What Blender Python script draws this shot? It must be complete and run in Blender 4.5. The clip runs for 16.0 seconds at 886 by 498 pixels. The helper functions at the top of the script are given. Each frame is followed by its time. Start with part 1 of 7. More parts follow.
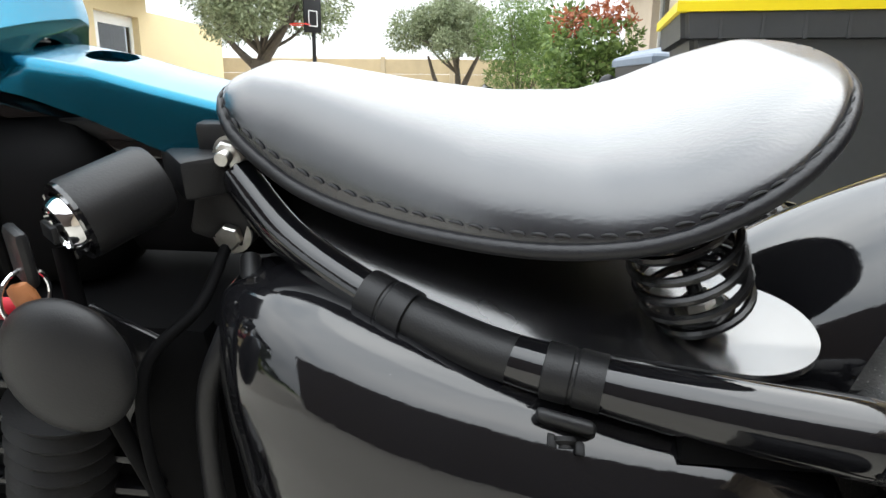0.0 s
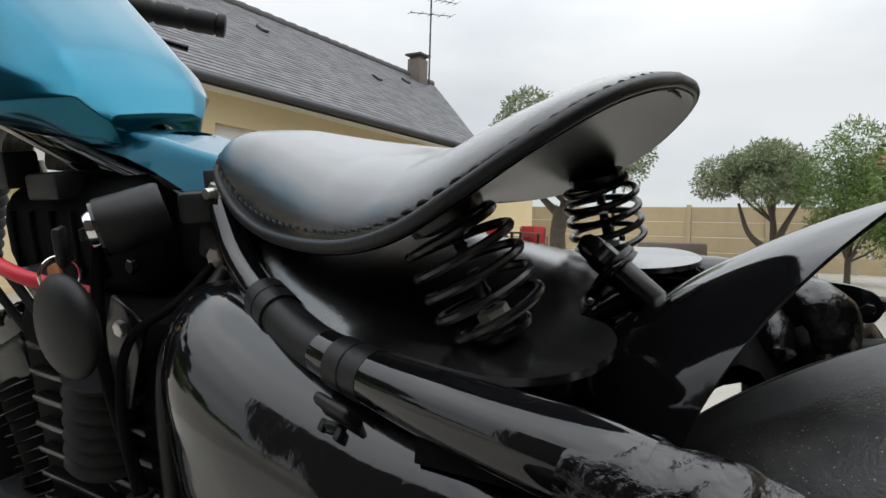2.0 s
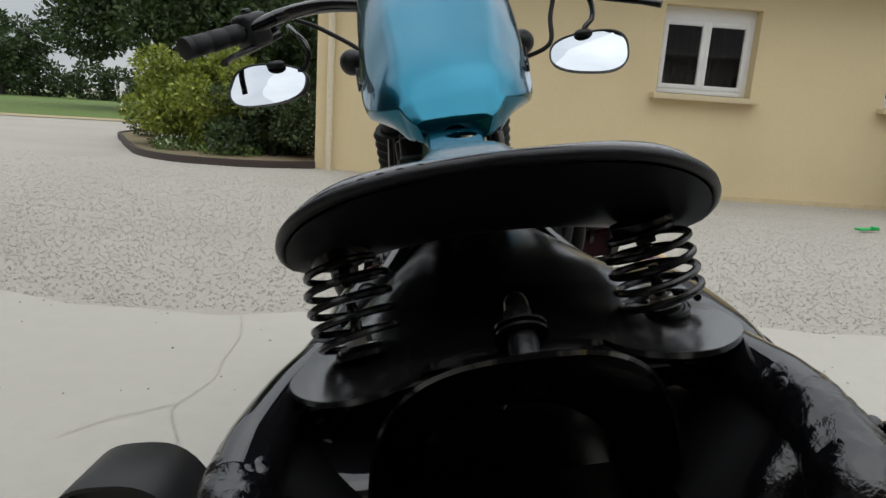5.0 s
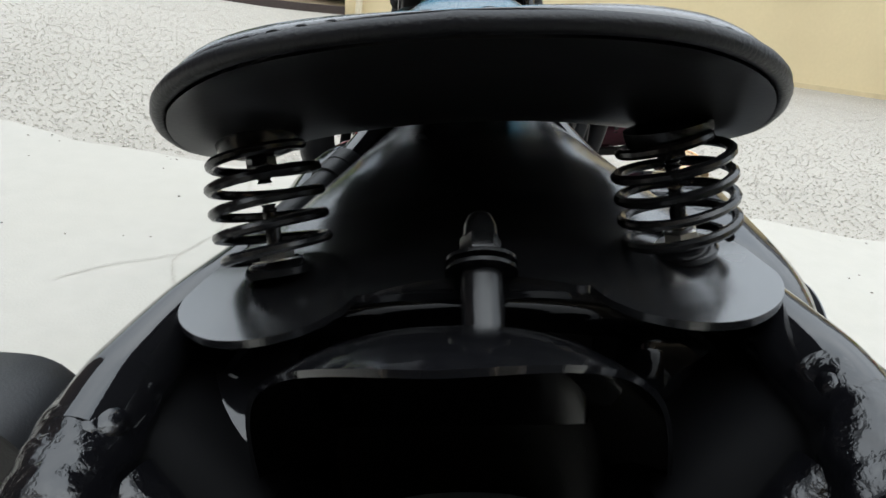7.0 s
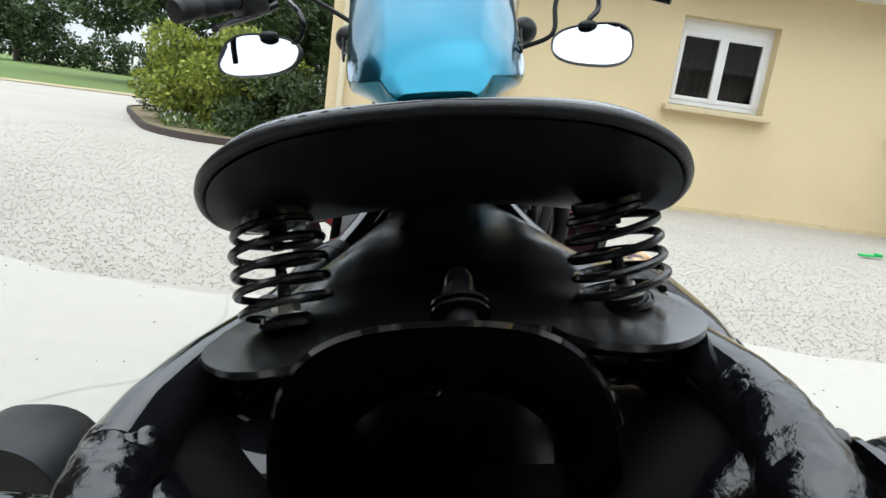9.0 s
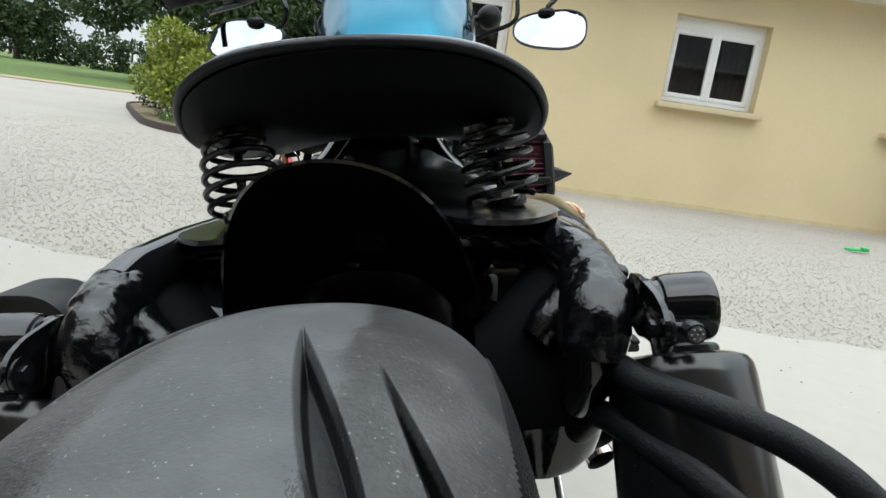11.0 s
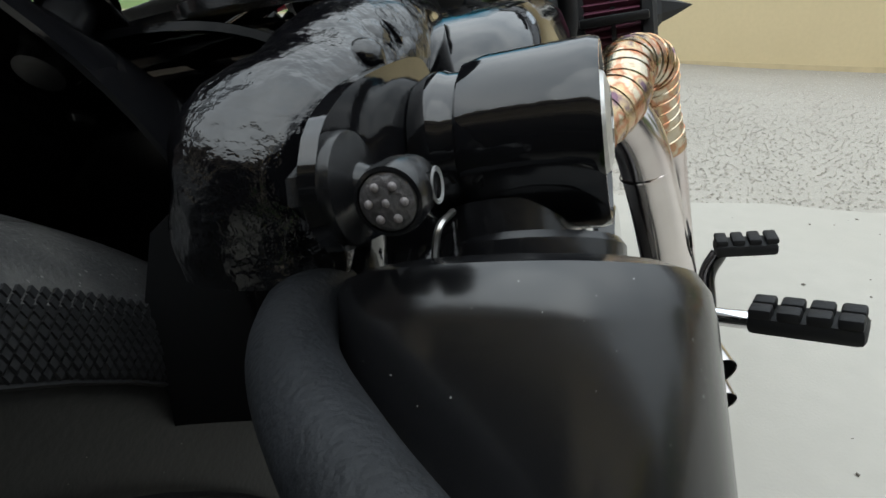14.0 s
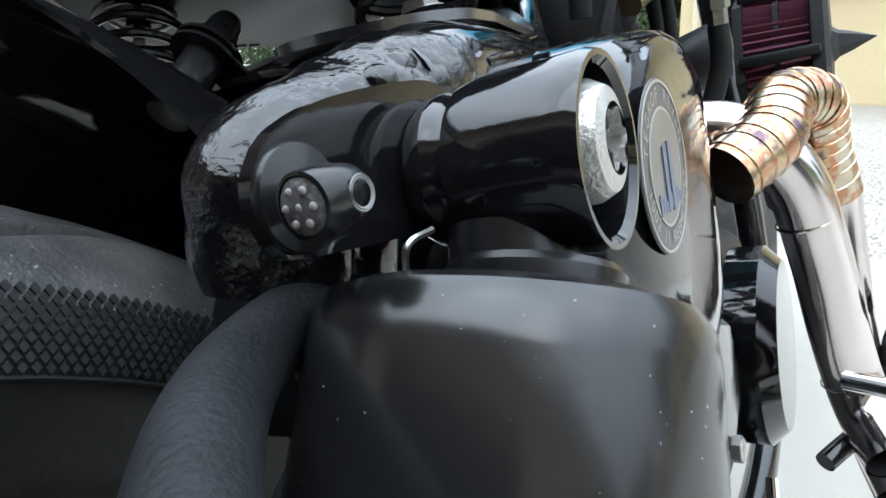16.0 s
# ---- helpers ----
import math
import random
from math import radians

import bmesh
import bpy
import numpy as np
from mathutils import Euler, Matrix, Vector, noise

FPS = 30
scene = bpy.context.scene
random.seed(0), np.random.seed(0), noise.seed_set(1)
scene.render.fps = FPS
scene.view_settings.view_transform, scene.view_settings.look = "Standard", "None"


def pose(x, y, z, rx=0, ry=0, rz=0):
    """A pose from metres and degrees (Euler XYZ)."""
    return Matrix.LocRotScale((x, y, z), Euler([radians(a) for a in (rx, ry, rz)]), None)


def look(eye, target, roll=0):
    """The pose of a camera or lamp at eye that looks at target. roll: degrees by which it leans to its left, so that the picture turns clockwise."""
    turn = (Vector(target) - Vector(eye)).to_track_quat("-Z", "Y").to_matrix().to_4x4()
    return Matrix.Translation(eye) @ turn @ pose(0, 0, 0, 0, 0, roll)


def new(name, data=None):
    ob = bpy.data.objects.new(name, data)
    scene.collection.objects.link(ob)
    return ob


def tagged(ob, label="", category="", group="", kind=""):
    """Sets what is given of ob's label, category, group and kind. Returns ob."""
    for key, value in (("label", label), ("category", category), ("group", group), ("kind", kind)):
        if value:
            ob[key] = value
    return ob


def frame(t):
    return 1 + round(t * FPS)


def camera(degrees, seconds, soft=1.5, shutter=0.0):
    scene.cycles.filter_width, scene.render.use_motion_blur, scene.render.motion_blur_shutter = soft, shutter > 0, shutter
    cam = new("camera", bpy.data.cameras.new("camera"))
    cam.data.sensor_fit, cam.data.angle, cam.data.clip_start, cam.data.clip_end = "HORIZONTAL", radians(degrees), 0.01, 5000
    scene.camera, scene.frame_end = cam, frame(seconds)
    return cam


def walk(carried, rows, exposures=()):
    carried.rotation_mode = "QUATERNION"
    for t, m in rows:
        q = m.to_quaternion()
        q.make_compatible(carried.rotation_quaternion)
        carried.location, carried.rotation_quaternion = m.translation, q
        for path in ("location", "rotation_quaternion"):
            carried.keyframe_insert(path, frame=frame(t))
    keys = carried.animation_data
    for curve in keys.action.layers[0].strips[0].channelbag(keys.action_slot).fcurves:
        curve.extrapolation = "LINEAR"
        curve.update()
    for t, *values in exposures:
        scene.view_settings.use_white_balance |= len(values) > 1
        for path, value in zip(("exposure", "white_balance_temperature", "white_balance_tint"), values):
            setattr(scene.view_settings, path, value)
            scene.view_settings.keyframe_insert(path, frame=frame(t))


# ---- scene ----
cam = camera(69.3, 16.0)
METRES, EYE, TILT, LEAN, TURN = 2.3, 0.95, -20.0, 0.0, 0.0
PATH = [
    (0, (0.698, 0.94, 0.734), (0.546, 2.878, 0.262), 0.7),
    (0.5, (0.76, 0.945, 0.708), (0.355, 2.895, 0.532), 2.6),
    (1, (0.818, 0.955, 0.689), (0.215, 2.862, 0.666), 1.8),
    (1.5, (0.869, 0.952, 0.685), (0.037, 2.771, 0.648), 2.7),
    (2, (0.92, 0.971, 0.678), (-0.121, 2.679, 0.634), 1.8),
    (2.5, (0.967, 1.007, 0.684), (-0.267, 2.579, 0.615), 2.6),
    (3, (1.009, 1.056, 0.698), (-0.367, 2.503, 0.588), 0.7),
    (3.5, (1.061, 1.098, 0.734), (-0.579, 2.237, 0.625), 2.1),
    (4, (1.089, 1.163, 0.749), (-0.757, 1.909, 0.564), 5.3),
    (4.5, (1.123, 1.222, 0.76), (-0.814, 1.593, 0.428), 4.3),
    (5, (1.141, 1.247, 0.775), (-0.81, 1.38, 0.354), 3.9),
    (5.2, (1.143, 1.254, 0.785), (-0.795, 1.339, 0.298), 4.9),
    (7.5, (1.034, 1.287, 0.771), (-0.776, 1.389, -0.073), 8.6),
    (8, (1.046, 1.283, 0.773), (-0.838, 1.413, 0.116), 8.0),
    (8.2, (1.055, 1.281, 0.775), (-0.856, 1.418, 0.204), 7.6),
    (10.3, (1.204, 1.292, 0.717), (-0.757, 1.405, 0.341), 8.3),
    (10.5, (1.211, 1.296, 0.719), (-0.747, 1.409, 0.324), 8.3),
    (11, (1.227, 1.336, 0.728), (-0.722, 1.463, 0.298), 8.1),
    (11.5, (1.226, 1.402, 0.745), (-0.708, 1.557, 0.258), 7.0),
    (12, (1.143, 1.444, 0.723), (-0.773, 1.58, 0.164), 5.4),
    (12.5, (1.084, 1.46, 0.7), (-0.805, 1.602, 0.059), 4.1),
    (13, (1.062, 1.469, 0.681), (-0.825, 1.503, 0.02), 3.3),
    (13.5, (1.052, 1.489, 0.676), (-0.801, 1.384, -0.07), 2.0),
    (14, (1.029, 1.504, 0.669), (-0.767, 1.054, -0.086), 0.7),
    (14.5, (1.022, 1.514, 0.667), (-0.715, 0.833, -0.054), 0.3),
    (15, (1.023, 1.523, 0.667), (-0.669, 0.704, -0.017), -0.1),
    (15.5, (1.02, 1.531, 0.665), (-0.649, 0.635, 0.023), -0.6),
    (16, (1.015, 1.536, 0.662), (-0.635, 0.579, 0.062), -2.5),
]
walk(cam, [(t, look(eye, target, roll)) for t, eye, target, roll in PATH], exposures=[(0, 1.15, 6450, 7), (0.5, 0.72, 6500, 8), (1.0, 0.25, 6500, 8), (1.5, 0.06, 6500, 8), (2.5, -0.05, 6500, 8), (3.0, 0.03, 6500, 8), (3.5, 0.12, 6500, 8), (4.0, -0.02, 6500, 8), (4.5, -0.2, 6470, 8), (5.2, -0.32, 6450, 8), (7.4, 0.62, 6150, 6), (8.2, 0.72, 6150, 6), (10.3, 0.3, 6180, 4), (11.0, 0.3, 6200, 4), (11.5, 0.2, 6250, 4), (12.0, -0.2, 6250, 5), (13.0, -0.28, 6250, 5), (14.0, 0.05, 6200, 4), (14.5, 0.5, 6080, 5), (15.0, 0.8, 5950, 5), (16, 0.98, 5750, 5)])

# ---- world and light ----
world = bpy.data.worlds.new("sky")
scene.world = world
world.use_nodes = True
wn, wl = world.node_tree.nodes, world.node_tree.links
wn.clear()
sky = wn.new("ShaderNodeTexSky")
sky.sky_type = "NISHITA"
sky.sun_disc = False
sky.sun_elevation = radians(52)
sky.sun_rotation = radians(150)
cloud_co = wn.new("ShaderNodeTexCoord")
cloud_map = wn.new("ShaderNodeMapping")
cloud_map.inputs["Scale"].default_value = (1.0, 1.0, 2.6)
cloud = wn.new("ShaderNodeTexNoise")
cloud.inputs["Scale"].default_value = 1.7
cloud.inputs["Detail"].default_value = 5
cloud_ramp = wn.new("ShaderNodeValToRGB")
cloud_ramp.color_ramp.elements[0].position = 0.32
cloud_ramp.color_ramp.elements[0].color = (0.62, 0.66, 0.71, 1)
cloud_ramp.color_ramp.elements[1].position = 0.66
cloud_ramp.color_ramp.elements[1].color = (0.97, 0.98, 1.0, 1)
veil = wn.new("ShaderNodeBackground")
blue = wn.new("ShaderNodeBackground")
blue.inputs["Strength"].default_value = 0.10
both = wn.new("ShaderNodeMixShader")
both.inputs[0].default_value = 0.9
wout = wn.new("ShaderNodeOutputWorld")
wl.new(cloud_co.outputs["Generated"], cloud_map.inputs["Vector"])
wl.new(cloud_map.outputs["Vector"], cloud.inputs["Vector"])
wl.new(cloud.outputs["Fac"], cloud_ramp.inputs["Fac"])
# an overcast sky is brighter overhead than at the horizon
split = wn.new("ShaderNodeSeparateXYZ")
lift = wn.new("ShaderNodeMapRange")
lift.inputs["From Min"].default_value = 0.22
lift.inputs["From Max"].default_value = 1.0
lift.inputs["To Min"].default_value = 0.90
lift.inputs["To Max"].default_value = 3.0
wl.new(cloud_co.outputs["Generated"], split.inputs["Vector"])
wl.new(split.outputs["Z"], lift.inputs["Value"])
wl.new(lift.outputs["Result"], veil.inputs["Strength"])
wl.new(cloud_ramp.outputs["Color"], veil.inputs["Color"])
wl.new(sky.outputs["Color"], blue.inputs["Color"])
wl.new(blue.outputs["Background"], both.inputs[1])
wl.new(veil.outputs["Background"], both.inputs[2])
wl.new(both.outputs["Shader"], wout.inputs["Surface"])

sun_data = bpy.data.lights.new("sun", "SUN")
sun_data.energy = 0.5
sun_data.angle = radians(60)
sun_data.color = (1.0, 0.96, 0.9)
sun = new("sun", sun_data)
sun.matrix_world = look((6, 4, 12), (0, 2, 0))


# ---- materials ----
def mat(name, color, rough=0.5, metal=0.0, vary=0.12, scale=30.0, bump=0.0, bump_scale=120.0, coat=0.0, dirt=None, dirt_scale=4.0, dirt_amount=0.4, spec=0.5, rough_vary=0.08):
    m = bpy.data.materials.new(name)
    m.use_nodes = True
    n, l = m.node_tree.nodes, m.node_tree.links
    b = n["Principled BSDF"]
    b.inputs["Metallic"].default_value = metal
    b.inputs["Specular IOR Level"].default_value = spec
    b.inputs["Coat Weight"].default_value = coat
    b.inputs["Coat Roughness"].default_value = 0.03
    co = n.new("ShaderNodeTexCoord")
    fine = n.new("ShaderNodeTexNoise")
    fine.inputs["Scale"].default_value = scale
    fine.inputs["Detail"].default_value = 6
    l.new(co.outputs["Object"], fine.inputs["Vector"])
    wide = n.new("ShaderNodeTexNoise")
    wide.inputs["Scale"].default_value = dirt_scale
    wide.inputs["Detail"].default_value = 4
    l.new(co.outputs["Object"], wide.inputs["Vector"])
    mix = n.new("ShaderNodeMix")
    mix.data_type = "RGBA"
    lo = [max(c * (1 - vary), 0) for c in color]
    hi = [min(c * (1 + vary), 1) for c in color]
    mix.inputs[6].default_value = (*lo, 1)
    mix.inputs[7].default_value = (*hi, 1)
    l.new(fine.outputs["Fac"], mix.inputs[0])
    last = mix.outputs[2]
    if dirt:
        ramp = n.new("ShaderNodeMapRange")
        ramp.inputs["From Min"].default_value = 0.45
        ramp.inputs["From Max"].default_value = 0.72
        ramp.inputs["To Max"].default_value = dirt_amount
        l.new(wide.outputs["Fac"], ramp.inputs["Value"])
        mix2 = n.new("ShaderNodeMix")
        mix2.data_type = "RGBA"
        mix2.inputs[7].default_value = (*dirt, 1)
        l.new(ramp.outputs["Result"], mix2.inputs[0])
        l.new(last, mix2.inputs[6])
        last = mix2.outputs[2]
    l.new(last, b.inputs["Base Color"])
    rr = n.new("ShaderNodeMapRange")
    rr.inputs["To Min"].default_value = max(rough - rough_vary, 0.01)
    rr.inputs["To Max"].default_value = min(rough + rough_vary, 1)
    l.new(wide.outputs["Fac"], rr.inputs["Value"])
    l.new(rr.outputs["Result"], b.inputs["Roughness"])
    if bump:
        tex = n.new("ShaderNodeTexNoise")
        tex.inputs["Scale"].default_value = bump_scale
        tex.inputs["Detail"].default_value = 5
        l.new(co.outputs["Object"], tex.inputs["Vector"])
        bp = n.new("ShaderNodeBump")
        bp.inputs["Strength"].default_value = bump
        bp.inputs["Distance"].default_value = 1.0 / bump_scale
        l.new(tex.outputs["Fac"], bp.inputs["Height"])
        l.new(bp.outputs["Normal"], b.inputs["Normal"])
    return m


GLOSS = mat("black_gloss_paint", (0.006, 0.006, 0.007), 0.06, vary=0.2, spec=0.5, coat=0.4, rough_vary=0.03, bump=0.02, bump_scale=60)
WELD = mat("painted_weld", (0.004, 0.004, 0.005), 0.05, spec=0.5, coat=0.3, bump=0.30, bump_scale=95, rough_vary=0.03)
# shade among the hidden parts is put into this near-black, dull colour
DEEP_BLACK = mat("deep_black", (0.003, 0.003, 0.0034), 0.7, spec=0.08, vary=0.3)
SATIN = mat("satin_black_steel", (0.007, 0.007, 0.008), 0.22, spec=0.45, vary=0.2, bump=0.03, bump_scale=500, dirt=(0.03, 0.03, 0.03), dirt_scale=25, dirt_amount=0.25)
SHEET = mat("satin_black_sheet", (0.008, 0.008, 0.009), 0.26, spec=0.8, coat=1.0, vary=0.2, rough_vary=0.04, bump=0.02, bump_scale=300, dirt=(0.02, 0.02, 0.02), dirt_scale=25, dirt_amount=0.2)
SHEET.node_tree.nodes["Principled BSDF"].inputs["Coat Roughness"].default_value = 0.20
SHEET.node_tree.nodes["Principled BSDF"].inputs["Coat IOR"].default_value = 1.65
MATT = mat("matt_black_plastic", (0.010, 0.010, 0.011), 0.45, spec=0.35, vary=0.2, bump=0.15, bump_scale=900)
PAN = mat("smooth_black_pan", (0.012, 0.012, 0.013), 0.34, spec=0.6, vary=0.2, bump=0.04, bump_scale=500)
RUBBER = mat("black_rubber", (0.008, 0.008, 0.009), 0.58, spec=0.3, vary=0.25, bump=0.12, bump_scale=500, dirt=(0.02, 0.02, 0.02), dirt_scale=40, dirt_amount=0.3)
HOSE = mat("braided_black_hose", (0.008, 0.009, 0.011), 0.55, spec=0.3, vary=0.35, scale=260, bump=0.3, bump_scale=700, dirt=(0.02, 0.022, 0.026), dirt_scale=60, dirt_amount=0.4)
TYRE = mat("dusty_tyre_rubber", (0.034, 0.034, 0.035), 0.42, vary=0.4, scale=260, bump=0.3, bump_scale=600, dirt=(0.12, 0.117, 0.11), dirt_scale=38, dirt_amount=0.6)
WORN = mat("worn_tread_band", (0.080, 0.082, 0.085), 0.55, vary=0.22, scale=420, bump=0.25, bump_scale=900, dirt=(0.15, 0.15, 0.148), dirt_scale=45, dirt_amount=0.5)
BRONZE = mat("bronze_anodised_alloy", (0.20, 0.155, 0.095), 0.38, metal=0.7, vary=0.12)
DUSTC = mat("glossy_black_cover", (0.008, 0.008, 0.009), 0.21, spec=0.7, vary=0.2, coat=0.1, bump=0.015, bump_scale=300, rough_vary=0.06)
# darker rubber for wheel, sidewalls and the painted shade in the tread grooves
SIDEWALL = mat("dark_tyre_rubber", (0.008, 0.008, 0.008), 0.45, spec=0.25, vary=0.3, scale=200, bump=0.12, bump_scale=500, dirt=(0.018, 0.017, 0.016), dirt_scale=30, dirt_amount=0.4)
COILM = mat("black_coated_spring_steel", (0.010, 0.010, 0.011), 0.22, vary=0.2, bump=0.05, bump_scale=800)
STEEL = mat("zinc_steel", (0.55, 0.54, 0.52), 0.32, metal=1.0, vary=0.2, scale=400, bump=0.1, bump_scale=700, dirt=(0.30, 0.27, 0.22), dirt_scale=120, dirt_amount=0.5)
CAST = mat("sanded_cast_steel", (0.62, 0.61, 0.59), 0.42, metal=1.0, vary=0.15, scale=500, bump=0.35, bump_scale=900)
CHROME = mat("chrome", (0.86, 0.86, 0.87), 0.06, metal=1.0, vary=0.03, rough_vary=0.03)
PIPING = mat("black_leather_piping", (0.010, 0.010, 0.012), 0.4, spec=0.35, bump=0.2, bump_scale=600)
PIPE = mat("brushed_exhaust_steel", (0.78, 0.73, 0.71), 0.14, metal=1.0, vary=0.08, scale=60, dirt=(0.55, 0.43, 0.44), dirt_scale=9, dirt_amount=0.6)
RED = mat("red_cable_sleeve", (0.55, 0.02, 0.04), 0.45)
MAROON = mat("maroon_filter_pleats", (0.10, 0.022, 0.045), 0.65, vary=0.25, scale=500)
LENS = mat("smoked_clear_lens", (0.10, 0.095, 0.098), 0.12, vary=0.9, scale=900, coat=0.7, bump=0.5, bump_scale=900)
GREY_PART = mat("grey_anodised_metal", (0.30, 0.28, 0.25), 0.35, metal=0.8)
# black of thread and tank script; also painted shade inside hollows
THREAD_HOLLOW = mat("waxed_thread_and_hollow_black", (0.007, 0.007, 0.008), 0.6)
TAN = mat("tan_leather", (0.32, 0.12, 0.04), 0.55, bump=0.2, bump_scale=300)
LED = mat("led_glass", (0.22, 0.20, 0.20), 0.1, vary=0.5)
SCUFF = mat("fine_white_marks", (0.22, 0.22, 0.22), 0.5)


def leather():
    m = mat("grained_black_leather", (0.016, 0.017, 0.021), 0.24, vary=0.2, scale=90, rough_vary=0.04, spec=0.5, coat=1.0)
    n, l = m.node_tree.nodes, m.node_tree.links
    n["Principled BSDF"].inputs["Coat Roughness"].default_value = 0.24
    n["Principled BSDF"].inputs["Coat IOR"].default_value = 1.6
    n["Principled BSDF"].inputs["IOR"].default_value = 1.5
    co = n.new("ShaderNodeTexCoord")
    vor = n.new("ShaderNodeTexVoronoi")
    vor.inputs["Scale"].default_value = 650
    noi = n.new("ShaderNodeTexNoise")
    noi.inputs["Scale"].default_value = 45
    noi.inputs["Detail"].default_value = 7
    add = n.new("ShaderNodeMath")
    add.operation = "MULTIPLY_ADD"
    add.inputs[1].default_value = 1.6
    bp = n.new("ShaderNodeBump")
    bp.inputs["Strength"].default_value = 0.16
    bp.inputs["Distance"].default_value = 0.0010
    l.new(co.outputs["Object"], vor.inputs["Vector"])
    l.new(co.outputs["Object"], noi.inputs["Vector"])
    l.new(noi.outputs["Fac"], add.inputs[0])
    l.new(vor.outputs["Distance"], add.inputs[2])
    l.new(add.outputs[0], bp.inputs["Height"])
    l.new(bp.outputs["Normal"], n["Principled BSDF"].inputs["Normal"])
    return m


def dust_specks(m, scale, size, amount, colour):
    """Scatter pale grains of dust over a material."""
    n, l = m.node_tree.nodes, m.node_tree.links
    b = n["Principled BSDF"]
    src = b.inputs["Base Color"].links[0].from_socket
    co = n.new("ShaderNodeTexCoord")
    vor = n.new("ShaderNodeTexVoronoi")
    vor.inputs["Scale"].default_value = scale
    warp = n.new("ShaderNodeTexNoise")
    warp.inputs["Scale"].default_value = scale * 1.7
    bend = n.new("ShaderNodeVectorMath")
    bend.operation = "MULTIPLY_ADD"
    bend.inputs[1].default_value = (0.9 / scale,) * 3
    near = n.new("ShaderNodeMath")
    near.operation = "LESS_THAN"
    near.inputs[1].default_value = size
    pick = n.new("ShaderNodeMath")
    pick.operation = "LESS_THAN"
    pick.inputs[1].default_value = amount
    both_of = n.new("ShaderNodeMath")
    both_of.operation = "MULTIPLY"
    mix = n.new("ShaderNodeMix")
    mix.data_type = "RGBA"
    mix.inputs[7].default_value = (*colour, 1)
    sep = n.new("ShaderNodeSeparateColor")
    l.new(co.outputs["Object"], warp.inputs["Vector"])
    l.new(warp.outputs["Color"], bend.inputs[0])
    l.new(co.outputs["Object"], bend.inputs[2])
    l.new(bend.outputs[0], vor.inputs["Vector"])
    l.new(vor.outputs["Distance"], near.inputs[0])
    l.new(vor.outputs["Color"], sep.inputs[0])
    l.new(sep.outputs[0], pick.inputs[0])
    l.new(near.outputs[0], both_of.inputs[0])
    l.new(pick.outputs[0], both_of.inputs[1])
    l.new(both_of.outputs[0], mix.inputs[0])
    l.new(src, mix.inputs[6])
    l.new(mix.outputs[2], b.inputs["Base Color"])


dust_specks(DUSTC, 900, 0.11, 0.05, (0.5, 0.5, 0.48))
dust_specks(TYRE, 900, 0.30, 0.06, (0.24, 0.235, 0.225))
dust_specks(TYRE, 330, 0.16, 0.10, (0.20, 0.195, 0.185))
dust_specks(WORN, 900, 0.22, 0.05, (0.30, 0.295, 0.28))
dust_specks(SIDEWALL, 520, 0.10, 0.06, (0.10, 0.096, 0.09))
dust_specks(GLOSS, 800, 0.06, 0.02, (0.4, 0.4, 0.4))
LEATHER = leather()


def blue_paint():
    m = mat("sky_blue_metallic_paint", (0.006, 0.128, 0.200), 0.20, metal=0.9, vary=0.05, scale=1500, coat=0.5, rough_vary=0.02)
    return m


BLUE = blue_paint()


def heat_tint():
    """Bare pipe with bands of heat colour across its wraps."""
    m = mat("heat_tinted_titanium", (0.55, 0.45, 0.36), 0.22, metal=1.0, vary=0.1, scale=80)
    n, l = m.node_tree.nodes, m.node_tree.links
    b = n["Principled BSDF"]
    co = n.new("ShaderNodeTexCoord")
    noi = n.new("ShaderNodeTexNoise")
    noi.inputs["Scale"].default_value = 55
    noi.inputs["Detail"].default_value = 3
    ramp = n.new("ShaderNodeValToRGB")
    e = ramp.color_ramp.elements
    e[0].position, e[0].color = 0.30, (0.16, 0.10, 0.13, 1)
    e[1].position, e[1].color = 0.75, (0.62, 0.56, 0.47, 1)
    for p, c in ((0.42, (0.55, 0.42, 0.25, 1)), (0.50, (0.50, 0.24, 0.14, 1)), (0.58, (0.60, 0.52, 0.38, 1))):
        k = e.new(p)
        k.color = c
    l.new(co.outputs["Object"], noi.inputs["Vector"])
    l.new(noi.outputs["Fac"], ramp.inputs["Fac"])
    l.new(ramp.outputs["Color"], b.inputs["Base Color"])
    return m


HEAT = heat_tint()


def glass(name, color, rough=0.02, alpha=None):
    m = bpy.data.materials.new(name)
    m.use_nodes = True
    b = m.node_tree.nodes["Principled BSDF"]
    b.inputs["Base Color"].default_value = (*color, 1)
    b.inputs["Roughness"].default_value = rough
    b.inputs["Transmission Weight"].default_value = 1.0
    b.inputs["IOR"].default_value = 1.45
    return m


PANE = glass("window_glass", (0.38, 0.41, 0.43))
PANE.node_tree.nodes["Principled BSDF"].inputs["Specular IOR Level"].default_value = 0.15
MIRROR = mat("mirror_glass", (0.40, 0.425, 0.455), 0.015, metal=1.0, vary=0.0, rough_vary=0.0)

RENDER = mat("cream_rough_render", (0.69, 0.57, 0.345), 0.92, vary=0.05, scale=25, bump=0.35, bump_scale=140, dirt=(0.60, 0.49, 0.30), dirt_scale=0.9, dirt_amount=0.5)
REVEAL = mat("sand_render_band", (0.62, 0.51, 0.32), 0.9, vary=0.06, bump=0.25, bump_scale=140)
SILLM = mat("beige_stone_sill", (0.60, 0.50, 0.32), 0.85, vary=0.08, bump=0.2, bump_scale=90)
PVC = mat("white_pvc", (0.80, 0.80, 0.79), 0.35, vary=0.03)
DARKROOM = mat("dark_interior", (0.03, 0.03, 0.032), 0.9)
